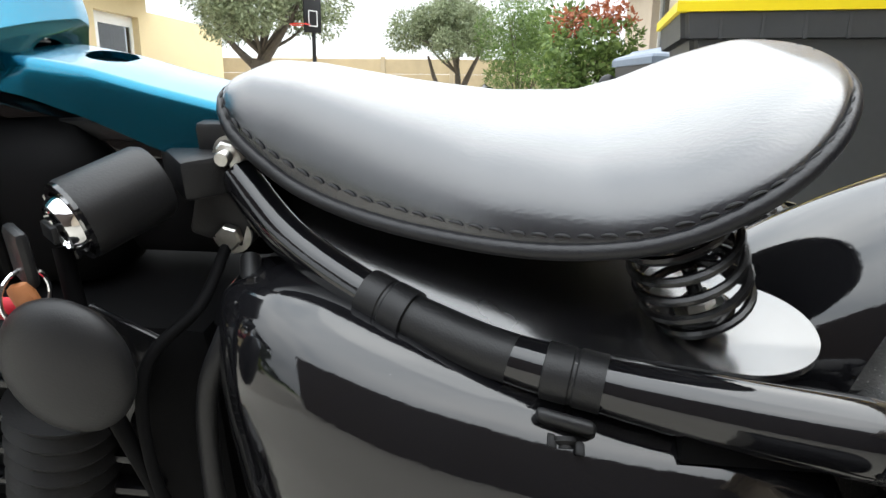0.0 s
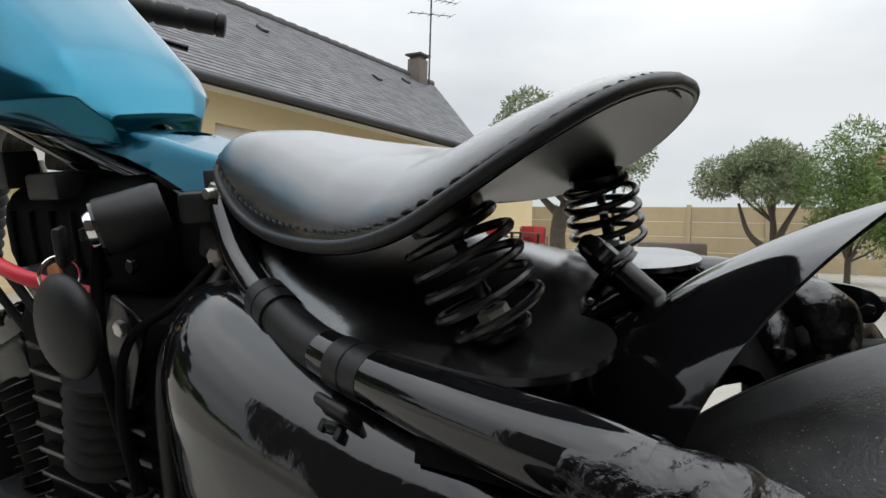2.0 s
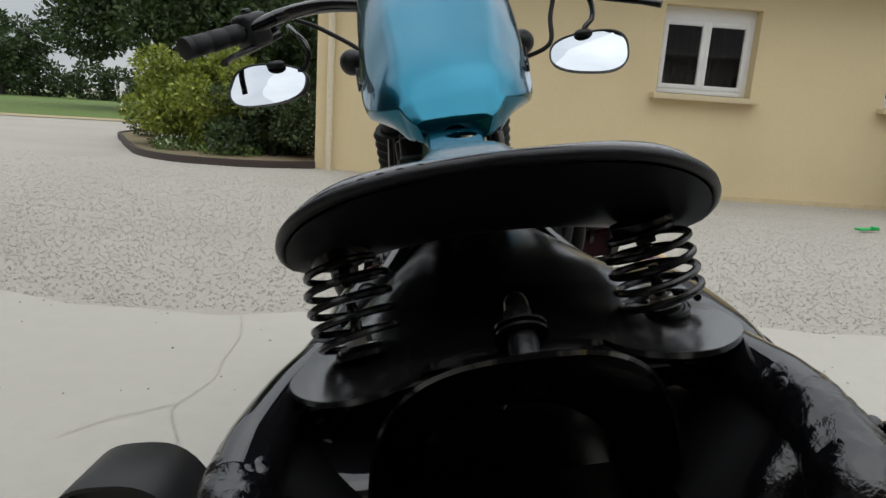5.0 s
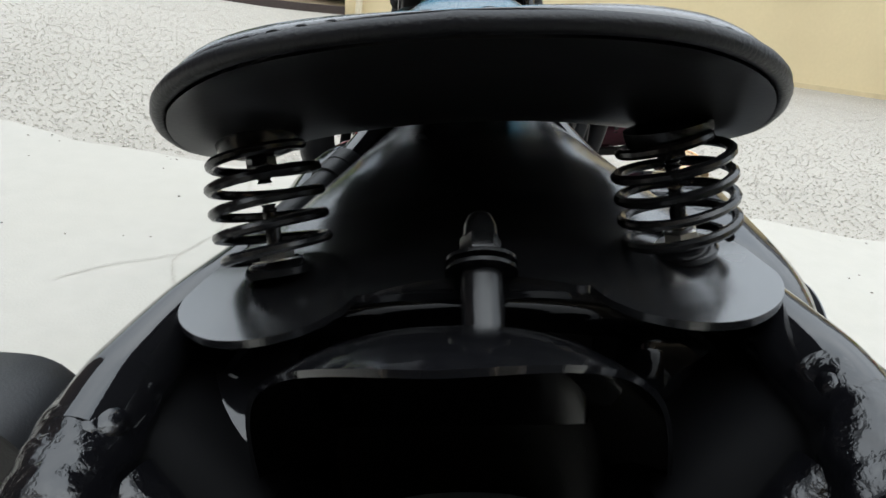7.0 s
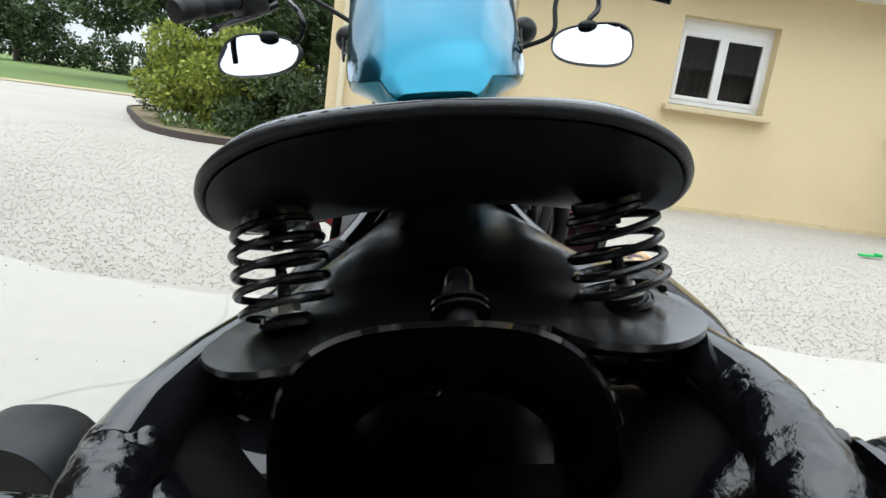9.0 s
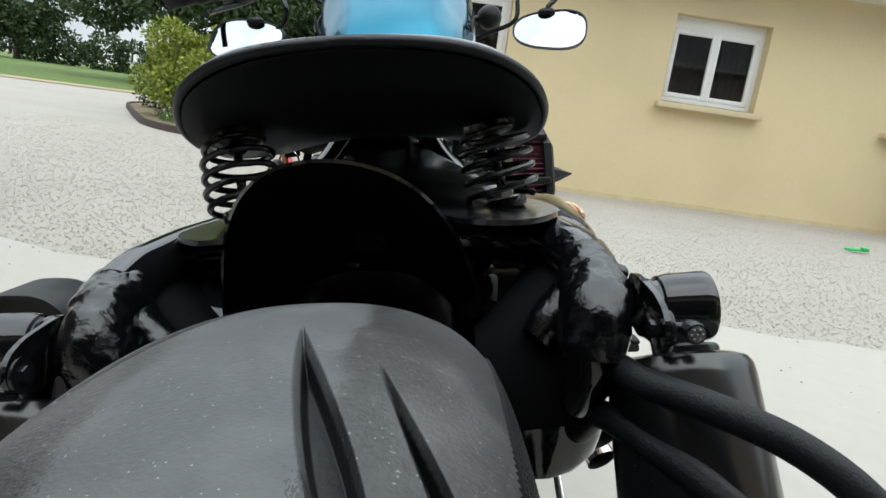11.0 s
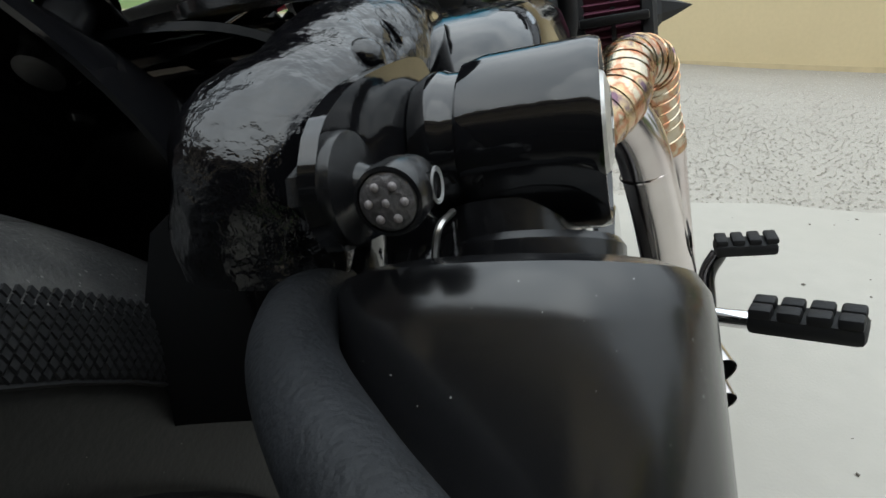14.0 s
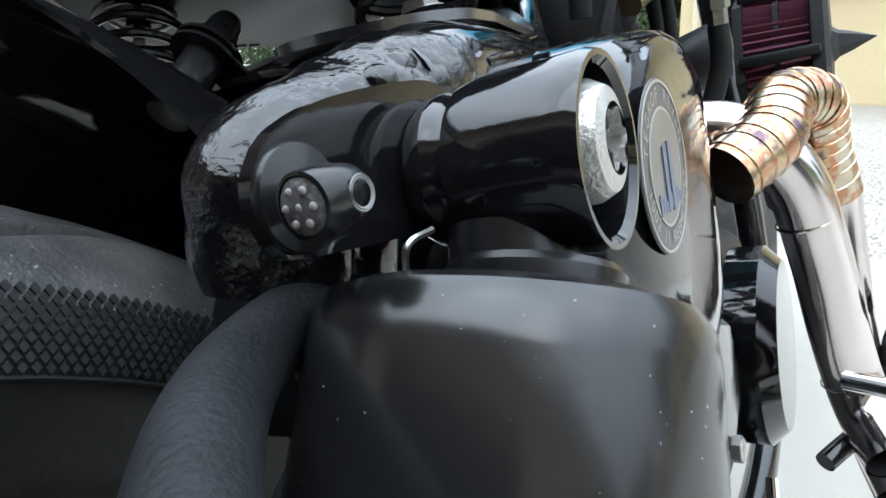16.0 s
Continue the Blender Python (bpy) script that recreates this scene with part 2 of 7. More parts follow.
# for the near-black sheets that make the window panes read dark
PANE_BACK = mat("dark_grey_backing", (0.030, 0.032, 0.036), 0.85, vary=0.5, scale=9)
SLATE = mat("grey_roof_slate", (0.175, 0.175, 0.185), 0.6, vary=0.3, scale=3.2, bump=0.2, bump_scale=60, dirt=(0.20, 0.20, 0.19), dirt_scale=0.7, dirt_amount=0.5)
GUTTER = mat("dark_grey_gutter", (0.045, 0.046, 0.05), 0.5)
BRICKM = mat("chimney_brick", (0.15, 0.125, 0.11), 0.9, vary=0.3, scale=8)
CONCRETE = mat("trowelled_concrete", (0.42, 0.396, 0.35), 0.82, vary=0.07, scale=14, bump=0.12, bump_scale=160, dirt=(0.40, 0.375, 0.325), dirt_scale=1.1, dirt_amount=0.55)
TERR = mat("pale_terrace_slab", (0.60, 0.55, 0.46), 0.8, vary=0.08, bump=0.1)
GRAVEL = mat("grey_gravel", (0.375, 0.347, 0.302), 0.95, vary=0.42, scale=150, bump=0.4, bump_scale=170, dirt=(0.335, 0.308, 0.265), dirt_scale=0.9, dirt_amount=0.7)
GRASSM = mat("lawn", (0.105, 0.165, 0.035), 0.95, vary=0.35, scale=30, bump=0.8, bump_scale=60, dirt=(0.16, 0.17, 0.06), dirt_scale=0.5, dirt_amount=0.5)
EARTH = mat("dry_earth", (0.22, 0.165, 0.10), 0.95, vary=0.3, bump=0.6, bump_scale=60, dirt=(0.13, 0.15, 0.05), dirt_scale=2.2, dirt_amount=0.7)
EDGING = mat("dark_timber_edging", (0.055, 0.04, 0.035), 0.85, vary=0.3, bump=0.3)
WALLM = mat("ochre_concrete_panel", (0.50, 0.40, 0.25), 0.92, vary=0.08, scale=8, bump=0.2, bump_scale=90, dirt=(0.36, 0.29, 0.19), dirt_scale=1.5, dirt_amount=0.5)
POSTM = mat("concrete_post", (0.46, 0.38, 0.26), 0.9)
BARK = mat("olive_bark", (0.12, 0.10, 0.08), 0.95, vary=0.4, scale=18, bump=0.9, bump_scale=40)
TRUNKD = mat("dark_bark", (0.05, 0.042, 0.035), 0.95, vary=0.3, bump=0.6, bump_scale=30)
YELLOW = mat("yellow_plastic_lid", (0.80, 0.62, 0.01), 0.4, vary=0.04)
BINM = mat("dark_grey_bin_plastic", (0.045, 0.047, 0.05), 0.5, vary=0.12, bump=0.1, bump_scale=300)
LIME = mat("lime_plastic", (0.35, 0.50, 0.015), 0.4)
REDP = mat("red_plastic", (0.70, 0.03, 0.02), 0.4)
WHITEP = mat("off_white_plastic", (0.66, 0.65, 0.58), 0.45, vary=0.05)
GREYP = mat("grey_plastic_roof", (0.11, 0.11, 0.115), 0.55)
WOODP = mat("brown_timber_base", (0.14, 0.08, 0.055), 0.8, vary=0.25, bump=0.3)
CHAIRR = mat("red_mesh_fabric", (0.45, 0.02, 0.03), 0.7)
TABLED = mat("dark_table_wood", (0.05, 0.036, 0.03), 0.5, vary=0.2)
GREENP = mat("green_toy_plastic", (0.02, 0.42, 0.10), 0.45)


def leaf_mat(name, dark, light):
    m = bpy.data.materials.new(name)
    m.use_nodes = True
    n, l = m.node_tree.nodes, m.node_tree.links
    b = n["Principled BSDF"]
    b.inputs["Roughness"].default_value = 0.55
    geo = n.new("ShaderNodeNewGeometry")
    ramp = n.new("ShaderNodeValToRGB")
    ramp.color_ramp.elements[0].color = (*dark, 1)
    ramp.color_ramp.elements[1].color = (*light, 1)
    l.new(geo.outputs["Random Per Island"], ramp.inputs["Fac"])
    l.new(ramp.outputs["Color"], b.inputs["Base Color"])
    tr = n.new("ShaderNodeBsdfTranslucent")
    l.new(ramp.outputs["Color"], tr.inputs["Color"])
    mx = n.new("ShaderNodeMixShader")
    mx.inputs[0].default_value = 0.25
    l.new(b.outputs["BSDF"], mx.inputs[1])
    l.new(tr.outputs["BSDF"], mx.inputs[2])
    l.new(mx.outputs["Shader"], n["Material Output"].inputs["Surface"])
    return m


OLIVE = leaf_mat("olive_leaves", (0.12, 0.15, 0.075), (0.34, 0.38, 0.23))
YGREEN = leaf_mat("yellow_green_leaves", (0.08, 0.12, 0.015), (0.38, 0.42, 0.07))
DGREEN = leaf_mat("dark_green_leaves", (0.018, 0.035, 0.012), (0.075, 0.115, 0.035))
MGREEN = leaf_mat("mid_green_leaves", (0.06, 0.11, 0.025), (0.20, 0.29, 0.08))
PALEG = leaf_mat("pale_green_leaves", (0.13, 0.19, 0.06), (0.32, 0.40, 0.18))
REDL = leaf_mat("red_young_leaves", (0.22, 0.05, 0.025), (0.45, 0.16, 0.07))
WHITEF = leaf_mat("white_flowers", (0.45, 0.45, 0.40), (0.75, 0.75, 0.70))
GRASSB = leaf_mat("bright_grass_blades", (0.08, 0.17, 0.02), (0.22, 0.38, 0.06))


# ---- mesh helpers ----
def part(name, bm, material, parent=None, label="", smooth=True, angle=40):
    """Link a bmesh as one mesh object under a thing or a part."""
    me = bpy.data.meshes.new(name)
    bm.to_mesh(me)
    bm.free()
    me.materials.append(material)
    if smooth:
        me.polygons.foreach_set("use_smooth", [True] * len(me.polygons))
        me.set_sharp_from_angle(angle=radians(angle))
    ob = new(name, me)
    if parent is not None:
        ob.parent = parent
    if label:
        tagged(ob, label)
    return ob


def raw(name, verts, faces, material, parent=None, smooth=False):
    me = bpy.data.meshes.new(name)
    me.from_pydata([tuple(v) for v in verts], [], [tuple(f) for f in faces])
    me.materials.append(material)
    if smooth:
        me.polygons.foreach_set("use_smooth", [True] * len(me.polygons))
    ob = new(name, me)
    if parent is not None:
        ob.parent = parent
    return ob


def thing(name, loc, label, category, group="", kind="", m=None):
    ob = new(name)
    ob.empty_display_size = 0.05
    ob.matrix_world = m if m is not None else Matrix.Translation(loc)
    return tagged(ob, label, category, group, kind)


def curve_pts(pts, n=8):
    """A smooth line through the given points."""
    p = [Vector(q) for q in pts]
    if len(p) < 3:
        return p
    q = [2 * p[0] - p[1]] + p + [2 * p[-1] - p[-2]]
    out = []
    for i in range(1, len(q) - 2):
        a, b, c, d = q[i - 1:i + 3]
        for k in range(n):
            t = k / n
            out.append(0.5 * ((2 * b) + (c - a) * t + (2 * a - 5 * b + 4 * c - d) * t * t + (3 * b - a - 3 * c + d) * t ** 3))
    out.append(p[-1])
    return out


def loft(bm, rings, closed=True, caps=True):
    vs = [[bm.verts.new(v) for v in ring] for ring in rings]
    m = len(vs[0])
    for i in range(len(vs) - 1):
        for j in range(m if closed else m - 1):
            k = (j + 1) % m
            bm.faces.new((vs[i][j], vs[i][k], vs[i + 1][k], vs[i + 1][j]))
    if caps and closed:
        bm.faces.new(list(reversed(vs[0])))
        bm.faces.new(vs[-1])
    return vs


def tube(bm, pts, r, seg=14, n=8, caps=True, wobble=None):
    """Sweep a round section along a smooth line; r is one radius or one for each point."""
    line = curve_pts(pts, n)
    rs = [r] * len(line) if not hasattr(r, "__len__") else list(np.interp(np.linspace(0, 1, len(line)), np.linspace(0, 1, len(r)), r))
    up = None
    rings = []
    for i, p in enumerate(line):
        t = (line[min(i + 1, len(line) - 1)] - line[max(i - 1, 0)]).normalized()
        if up is None:
            up = t.orthogonal().normalized()
        up = (up - t * up.dot(t)).normalized()
        side = t.cross(up)
        ring = []
        for k in range(seg):
            a = 2 * math.pi * k / seg
            d = up * math.cos(a) + side * math.sin(a)
            rad = rs[i] * (wobble(p + d * rs[i]) if wobble else 1)
            ring.append(p + d * rad)
        rings.append(ring)
    loft(bm, rings, True, caps)
    return bm


def lathe(bm, profile, origin, axis, seg=28, caps=True):
    """Turn (radius, height) pairs about an axis."""
    axis = Vector(axis).normalized()
    u = axis.orthogonal().normalized()
    v = axis.cross(u)
    o = Vector(origin)
    rings = []
    for r, h in profile:
        rings.append([o + axis * h + (u * math.cos(2 * math.pi * k / seg) + v * math.sin(2 * math.pi * k / seg)) * max(r, 1e-5) for k in range(seg)])
    loft(bm, rings, True, caps)
    return bm


def box(bm, c, size, bevel=0.0, rot=None, seg=2):
    g = bmesh.ops.create_cube(bm, size=1.0)["verts"]
    m = Matrix.Translation(c) @ (rot.to_4x4() if rot is not None else Matrix()) @ Matrix.Diagonal((*size, 1))
    bmesh.ops.transform(bm, matrix=m, verts=g)
    if bevel:
        es = list({e for v in g for e in v.link_edges})
        bmesh.ops.bevel(bm, geom=es, offset=bevel, segments=seg, profile=0.5, affect="EDGES")
    return bm


def ball(bm, c, r, scale=(1, 1, 1), seg=20):
    g = bmesh.ops.create_uvsphere(bm, u_segments=seg, v_segments=seg // 2 + 2, radius=1.0)["verts"]
    bmesh.ops.transform(bm, matrix=Matrix.Translation(c) @ Matrix.Diagonal((r * scale[0], r * scale[1], r * scale[2], 1)), verts=g)
    return bm


def hexnut(bm, origin, axis, r, h):
    lathe(bm, [(r * 0.9, 0), (r, h * 0.12), (r, h * 0.85), (r * 0.85, h)], origin, axis, seg=6)
    return bm


def B():
    return bmesh.new()


# ---- ground ----
rng = np.random.default_rng(7)


def ease(v):
    v = min(max(v, 0.0), 1.0)
    return v * v * (3 - 2 * v)


def ground_z(x, y):
    """The yard falls a little towards the middle of the house."""
    return -0.095 * ease((-x - 1.6) / 4.8) * ease((y + 0.2) / 3.6) * ease((13.0 - y) / 4.0)


def ground_sheet():
    """One sheet to the horizon."""
    xs = [-900, -300, -120, -60, -30, -16.2, -10, -8, -7, -6.2, -5.4, -4.6, -3.8, -3, -2.2, -1.6, -1.25, 0.5, 3, 6, 15, 60, 300, 900]
    ys = [-900, -300, -100, -40, -20, -9, -4, -1, -0.2, 0.6, 1.4, 2.2, 3, 4, 5, 7, 9, 10, 11, 12, 13, 16, 22, 40, 120, 400, 900]
    bm = B()
    vs = [[bm.verts.new((x, y, -0.012 + ground_z(x, y))) for y in ys] for x in xs]
    for i in range(len(xs) - 1):
        for j in range(len(ys) - 1):
            bm.faces.new((vs[i][j], vs[i + 1][j], vs[i + 1][j + 1], vs[i][j + 1]))
    return tagged(part("ground", bm, GRAVEL, smooth=False), "pale grey gravel yard with worn wheel tracks", "ground", kind="structure")


ground_sheet()


def pad_edge(y):
    return -1.235 + 0.09 * math.sin(y * 1.7 + 0.4) * math.exp(-((y - 0.4) / 1.6) ** 2) + 0.03 * math.sin(y * 4.3) + 0.018 * math.sin(y * 11 + 1) + 0.012 * noise.noise((y * 9, 0, 0))


def concrete_pad():
    bm = B()
    ys = np.linspace(-5, 9, 240)
    top, low = [], []
    far = []
    for y in ys:
        x = pad_edge(y)
        top.append(bm.verts.new((x, y, 0.0)))
        low.append(bm.verts.new((x - 0.02, y, -0.02)))
        far.append(bm.verts.new((6.0, y, 0.0)))
    for i in range(len(ys) - 1):
        bm.faces.new((top[i], far[i], far[i + 1], top[i + 1]))
        bm.faces.new((low[i], top[i], top[i + 1], low[i + 1]))
    return tagged(part("pavement", bm, CONCRETE, smooth=False), "pale concrete slab with a ragged edge against the gravel", "pavement", kind="structure")


pavement = concrete_pad()


def crack_line(pts):
    line = curve_pts([(x, y, 0) for x, y in pts], 12)
    bm = B()
    a, b = [], []
    for i, p in enumerate(line):
        w = max(0.0004, 0.0013 + 0.0016 * noise.noise((i * 0.7, 3, 0)))
        q = line[min(i + 1, len(line) - 1)] - line[max(i - 1, 0)]
        side = Vector((-q.y, q.x, 0)).normalized()
        c = p + side * 0.010 * noise.noise((i * 0.8, 0, 5)) + Vector((0, 0, 0.004))
        a.append(bm.verts.new(c - side * w))
        b.append(bm.verts.new(c + side * w))
    for i in range(len(line) - 1):
        bm.faces.new((a[i], b[i], b[i + 1], a[i + 1]))
    return bm


CRACKM = mat("crack_dirt", (0.37, 0.35, 0.30), 0.95)
for pts in (((-1.16, 0.67), (-1.0, 0.715), (-0.876, 0.737), (-0.70, 0.735), (-0.563, 0.748), (-0.401, 0.704), (-0.33, 0.715), (-0.209, 0.768), (0.0, 0.80)), ((-0.405, 0.702), (-0.35, 0.63), (-0.308, 0.572), (-0.22, 0.50))):
    part("crack", crack_line(pts), CRACKM, pavement, "thin crack in the concrete", smooth=False)


def stones(name, n, area, size, material, z=0.0, parent=None, label="", seedn=3):
    g = np.random.default_rng(seedn)
    base = np.array([(1, 0, 0), (0, 1, 0), (-1, 0, 0), (0, -1, 0), (0, 0, 0.8), (0, 0, -0.4)])
    tri = np.array([(0, 1, 4), (1, 2, 4), (2, 3, 4), (3, 0, 4), (1, 0, 5), (2, 1, 5), (3, 2, 5), (0, 3, 5)])
    vs, fs = [], []
    for i in range(n):
        x, y = area(g)
        s = size * g.uniform(0.5, 1.5) * np.array([g.uniform(0.7, 1.3), g.uniform(0.7, 1.3), g.uniform(0.5, 0.9)])
        a = g.uniform(0, 6.28)
        v = base * s * g.uniform(0.75, 1.2, (6, 1))
        r = np.stack([v[:, 0] * math.cos(a) - v[:, 1] * math.sin(a) + x, v[:, 0] * math.sin(a) + v[:, 1] * math.cos(a) + y, v[:, 2] + z + ground_z(x, y)], 1)
        fs.append(tri + 6 * len(vs))
        vs.append(r)
    ob = raw(name, np.concatenate(vs), np.concatenate(fs), material, parent)
    return tagged(ob, label, "gravel", kind="stuff")


def near_gravel(g):
    while True:
        x, y = g.uniform(-6.7, -1.2), g.uniform(-4, 9)
        if x < pad_edge(y) + 0.02 and g.uniform() < (x + 7.2) / 5.5:
            return x, y


stones("gravel_stones", 70000, near_gravel, 0.0062, leaf_mat("gravel_stone_mix", (0.42, 0.388, 0.338), (0.56, 0.52, 0.46)), -0.010, None, "loose grey and buff gravel stones on the yard")
stones("grit", 260, lambda g: (g.uniform(-1.2, 1.2), g.choice([g.uniform(-1.5, 1.0), g.uniform(1.9, 4.0)])), 0.004, mat("dark_grit", (0.11, 0.095, 0.075), 0.9), 0.002, None, "scattered dark grit on the slab", 5)


def lawn():
    bm = B()
    near = [(-15.6, -30), (-15.4, -14), (-15.5, -9), (-16.4, -6), (-18, -3), (-22, 2)]
    a = [bm.verts.new((x, y, 0.012)) for x, y in near]
    b = [bm.verts.new((-75, y * 1.6, 0.012)) for x, y in near]
    for i in range(len(a) - 1):
        bm.faces.new((a[i], a[i + 1], b[i + 1], b[i]))
    return tagged(part("lawn", bm, GRASSM, smooth=False), "mown green lawn beyond the drive", "lawn", kind="structure")


lawn()


def verge():
    bm = B()
    near = [(-14.2, -30), (-14.0, -14), (-14.3, -9), (-15.3, -5.6), (-17, -2.6), (-21, 2.4)]
    farp = [(-15.7, -30), (-15.5, -14), (-15.6, -9), (-16.5, -6), (-18.1, -3), (-22.1, 2)]
    a = [bm.verts.new((x, y, 0.004)) for x, y in near]
    b = [bm.verts.new((x, y, 0.006)) for x, y in farp]
    for i in range(len(a) - 1):
        bm.faces.new((a[i], a[i + 1], b[i + 1], b[i]))
    return tagged(part("verge", bm, mat("dry_grass_verge", (0.40, 0.33, 0.19), 0.95, vary=0.25, bump=0.5), smooth=False), "strip of dry sandy grass along the lawn", "verge", kind="structure")


verge()


# ---- leaves ----
def leaves(name, clumps, n, length, width, material, parent, seedn=1, droop=0.0, shell=0.55):
    """Many small pointed leaves round the given clumps (centre, radii)."""
    g = np.random.default_rng(seedn)
    vol = np.array([c[1][0] * c[1][1] * c[1][2] for c in clumps]) ** 0.75
    pick = g.choice(len(clumps), n, p=vol / vol.sum())
    cen = np.array([c[0] for c in clumps])[pick]
    rad = np.array([c[1] for c in clumps])[pick]
    d = g.normal(size=(n, 3))
    d /= np.linalg.norm(d, axis=1, keepdims=True)
    r = g.uniform(shell, 1.05, (n, 1)) ** 0.8
    pos = cen + d * rad * r
    along = d * 0.7 + g.normal(size=(n, 3)) * 0.7
    along[:, 2] -= droop
    along /= np.linalg.norm(along, axis=1, keepdims=True)
    side = np.cross(along, g.normal(size=(n, 3)))
    side /= np.linalg.norm(side, axis=1, keepdims=True)
    s = g.uniform(0.6, 1.3, (n, 1))
    a = along * length * s
    b = side * width * s * 0.5
    v = np.stack([pos, pos + a * 0.5 + b, pos + a, pos + a * 0.5 - b], 1).reshape(-1, 3)
    f = np.arange(4 * n).reshape(-1, 4)
    return raw(name, v, f, material, parent)


def crown_clumps(c, radii, n, size, seedn, low=-0.7):
    g = np.random.default_rng(seedn)
    out = []
    while len(out) < n:
        d = g.normal(size=3)
        d /= np.linalg.norm(d)
        if d[2] < low:
            continue
        k = g.uniform(0.35, 1.0)
        s = size * g.uniform(0.6, 1.25)
        out.append((tuple(np.array(c) + d * np.array(radii) * k), (s, s, s * 0.8)))
    return out


def tree(name, loc, label, trunk, limbs, clumps, n, leaf, material, bark, seedn, category="tree", droop=0.0):
    t = thing(name, loc, label, category)
    bm = B()
    tube(bm, [p for p, r in trunk], [r for p, r in trunk], 12, 6)
    part("trunk", bm, bark, t)
    for lp, r0, r1 in limbs:
        bm = B()
        tube(bm, lp, [r0, r1], 8, 6)
        part("limb", bm, bark, t)
    ob = leaves("crown", clumps, n, leaf[0], leaf[1], material, t, seedn, droop)
    return t


def limbs_to(start, clumps, r, k, seedn):
    g = np.random.default_rng(seedn)
    out = []
    for i in g.choice(len(clumps), min(k, len(clumps)), replace=False):
        c = Vector(clumps[i][0])
        s = Vector(start)
        mid = s.lerp(c, 0.5) + Vector(g.normal(0, 0.08, 3))
        out.append(([s, mid, c], r, r * 0.25))
    return out


# olive tree beside the terrace
oc = crown_clumps((0.15, 0, 2.55), (1.65, 1.5, 0.95), 46, 0.46, 11, -0.75)
tree("olive_tree", (-3.8, 13.1, 0), "broad old olive tree with silvery grey-green crown", [((0, 0, -0.05), 0.26), ((0.03, 0, 0.25), 0.17), ((0.0, 0, 0.8), 0.15), ((0.1, 0, 1.3), 0.17)],
     [([(0.08, 0, 1.1), (-0.4, 0.1, 1.5), (-0.9, 0.1, 2.1)], 0.10, 0.03), ([(0.1, 0, 1.2), (0.5, -0.1, 1.7), (0.9, -0.1, 2.3)], 0.10, 0.03), ([(0.08, 0, 1.2), (0.1, 0.2, 1.9), (0.0, 0.3, 2.8)], 0.09, 0.02)] + limbs_to((0.1, 0, 1.4), oc, 0.04, 14, 2), oc, 32000, (0.095, 0.031), OLIVE, BARK, 21)
oc = crown_clumps((-0.1, 0, 2.1), (1.25, 1.1, 0.8), 34, 0.38, 12, -0.6)
tree("olive_tree", (-0.27, 16.9, 0), "smaller olive tree with forked trunk before the garden wall", [((0, 0, -0.05), 0.22), ((0, 0, 0.2), 0.15), ((0.05, 0, 0.65), 0.15)],
     [([(0.05, 0, 0.5), (-0.45, 0, 0.9), (-0.7, 0, 1.6)], 0.09, 0.03), ([(0.05, 0, 0.6), (0.25, 0, 1.1), (0.6, 0, 1.8)], 0.10, 0.03), ([(0.05, 0, 0.6), (0.0, 0.1, 1.3), (-0.1, 0.1, 2.2)], 0.09, 0.03)] + limbs_to((0, 0, 1.2), oc, 0.035, 10, 4), oc, 23000, (0.095, 0.031), OLIVE, BARK, 22)
oc = crown_clumps((0, 0, 1.7), (1.0, 1.0, 1.35), 34, 0.40, 13, -0.95)
tree("tall_shrub", (1.15, 15.2, 0), "tall pale green feathery garden shrub", [((0, 0, -0.05), 0.06), ((0, 0, 0.6), 0.05), ((0, 0, 1.3), 0.03)], limbs_to((0, 0, 0.4), oc, 0.025, 12, 6), oc, 16000, (0.10, 0.022), MGREEN, BARK, 23, "shrub")
oc = crown_clumps((0, 0, 0.95), (0.62, 0.6, 0.85), 26, 0.27, 14, -0.95)
ph = tree("photinia_shrub", (1.75, 9.4, 0), "green garden shrub tipped with red young leaves", [((0, 0, -0.05), 0.05), ((0, 0, 0.5), 0.04), ((0, 0, 0.9), 0.02)], limbs_to((0, 0, 0.3), oc, 0.02, 8, 6), oc, 7000, (0.085, 0.04), MGREEN, BARK, 24, "shrub")
leaves("young_foliage", crown_clumps((0.1, 0, 1.55), (0.5, 0.5, 0.4), 12, 0.17, 15, -0.2), 700, 0.085, 0.035, REDL, ph, 25)
leaves("blossom", crown_clumps((-0.1, -0.1, 0.7), (0.6, 0.5, 0.5), 10, 0.15, 16, -0.5), 260, 0.04, 0.04, WHITEF, ph, 26)

# planting bed at the house corner
BED = [(-6.78, 0.15), (-6.50, -0.30), (-6.42, -0.80), (-6.55, -1.45), (-7.05, -2.02), (-7.85, -2.48), (-9.0, -3.05), (-10.3, -3.6), (-11.6, -3.4), (-12.4, -2.0), (-12.2, 0.1)]


def bed():
    line = curve_pts([(x, y, 0) for x, y in BED], 6)
    bm = B()
    bm.faces.new([bm.verts.new((p.x, p.y, 0.05)) for p in line])
    ob = part("planting_bed", bm, EARTH, smooth=False)
    tagged(ob, "planting bed of bare earth and thin grass", "bed", kind="structure")
    bm = B()
    rings = []
    for i, p in enumerate(line[:50]):
        q = line[min(i + 1, len(line) - 1)] - line[max(i - 1, 0)]
        nrm = Vector((q.y, -q.x, 0)).normalized() * 0.025
        rings.append([p - nrm + Vector((0, 0, -0.05)), p + nrm + Vector((0, 0, -0.05)), p + nrm + Vector((0, 0, 0.07)), p - nrm + Vector((0, 0, 0.07))])
    loft(bm, rings)
    tagged(part("bed_edging", bm, EDGING, angle=30), "curved dark timber edging round the bed", "edging", kind="structure")


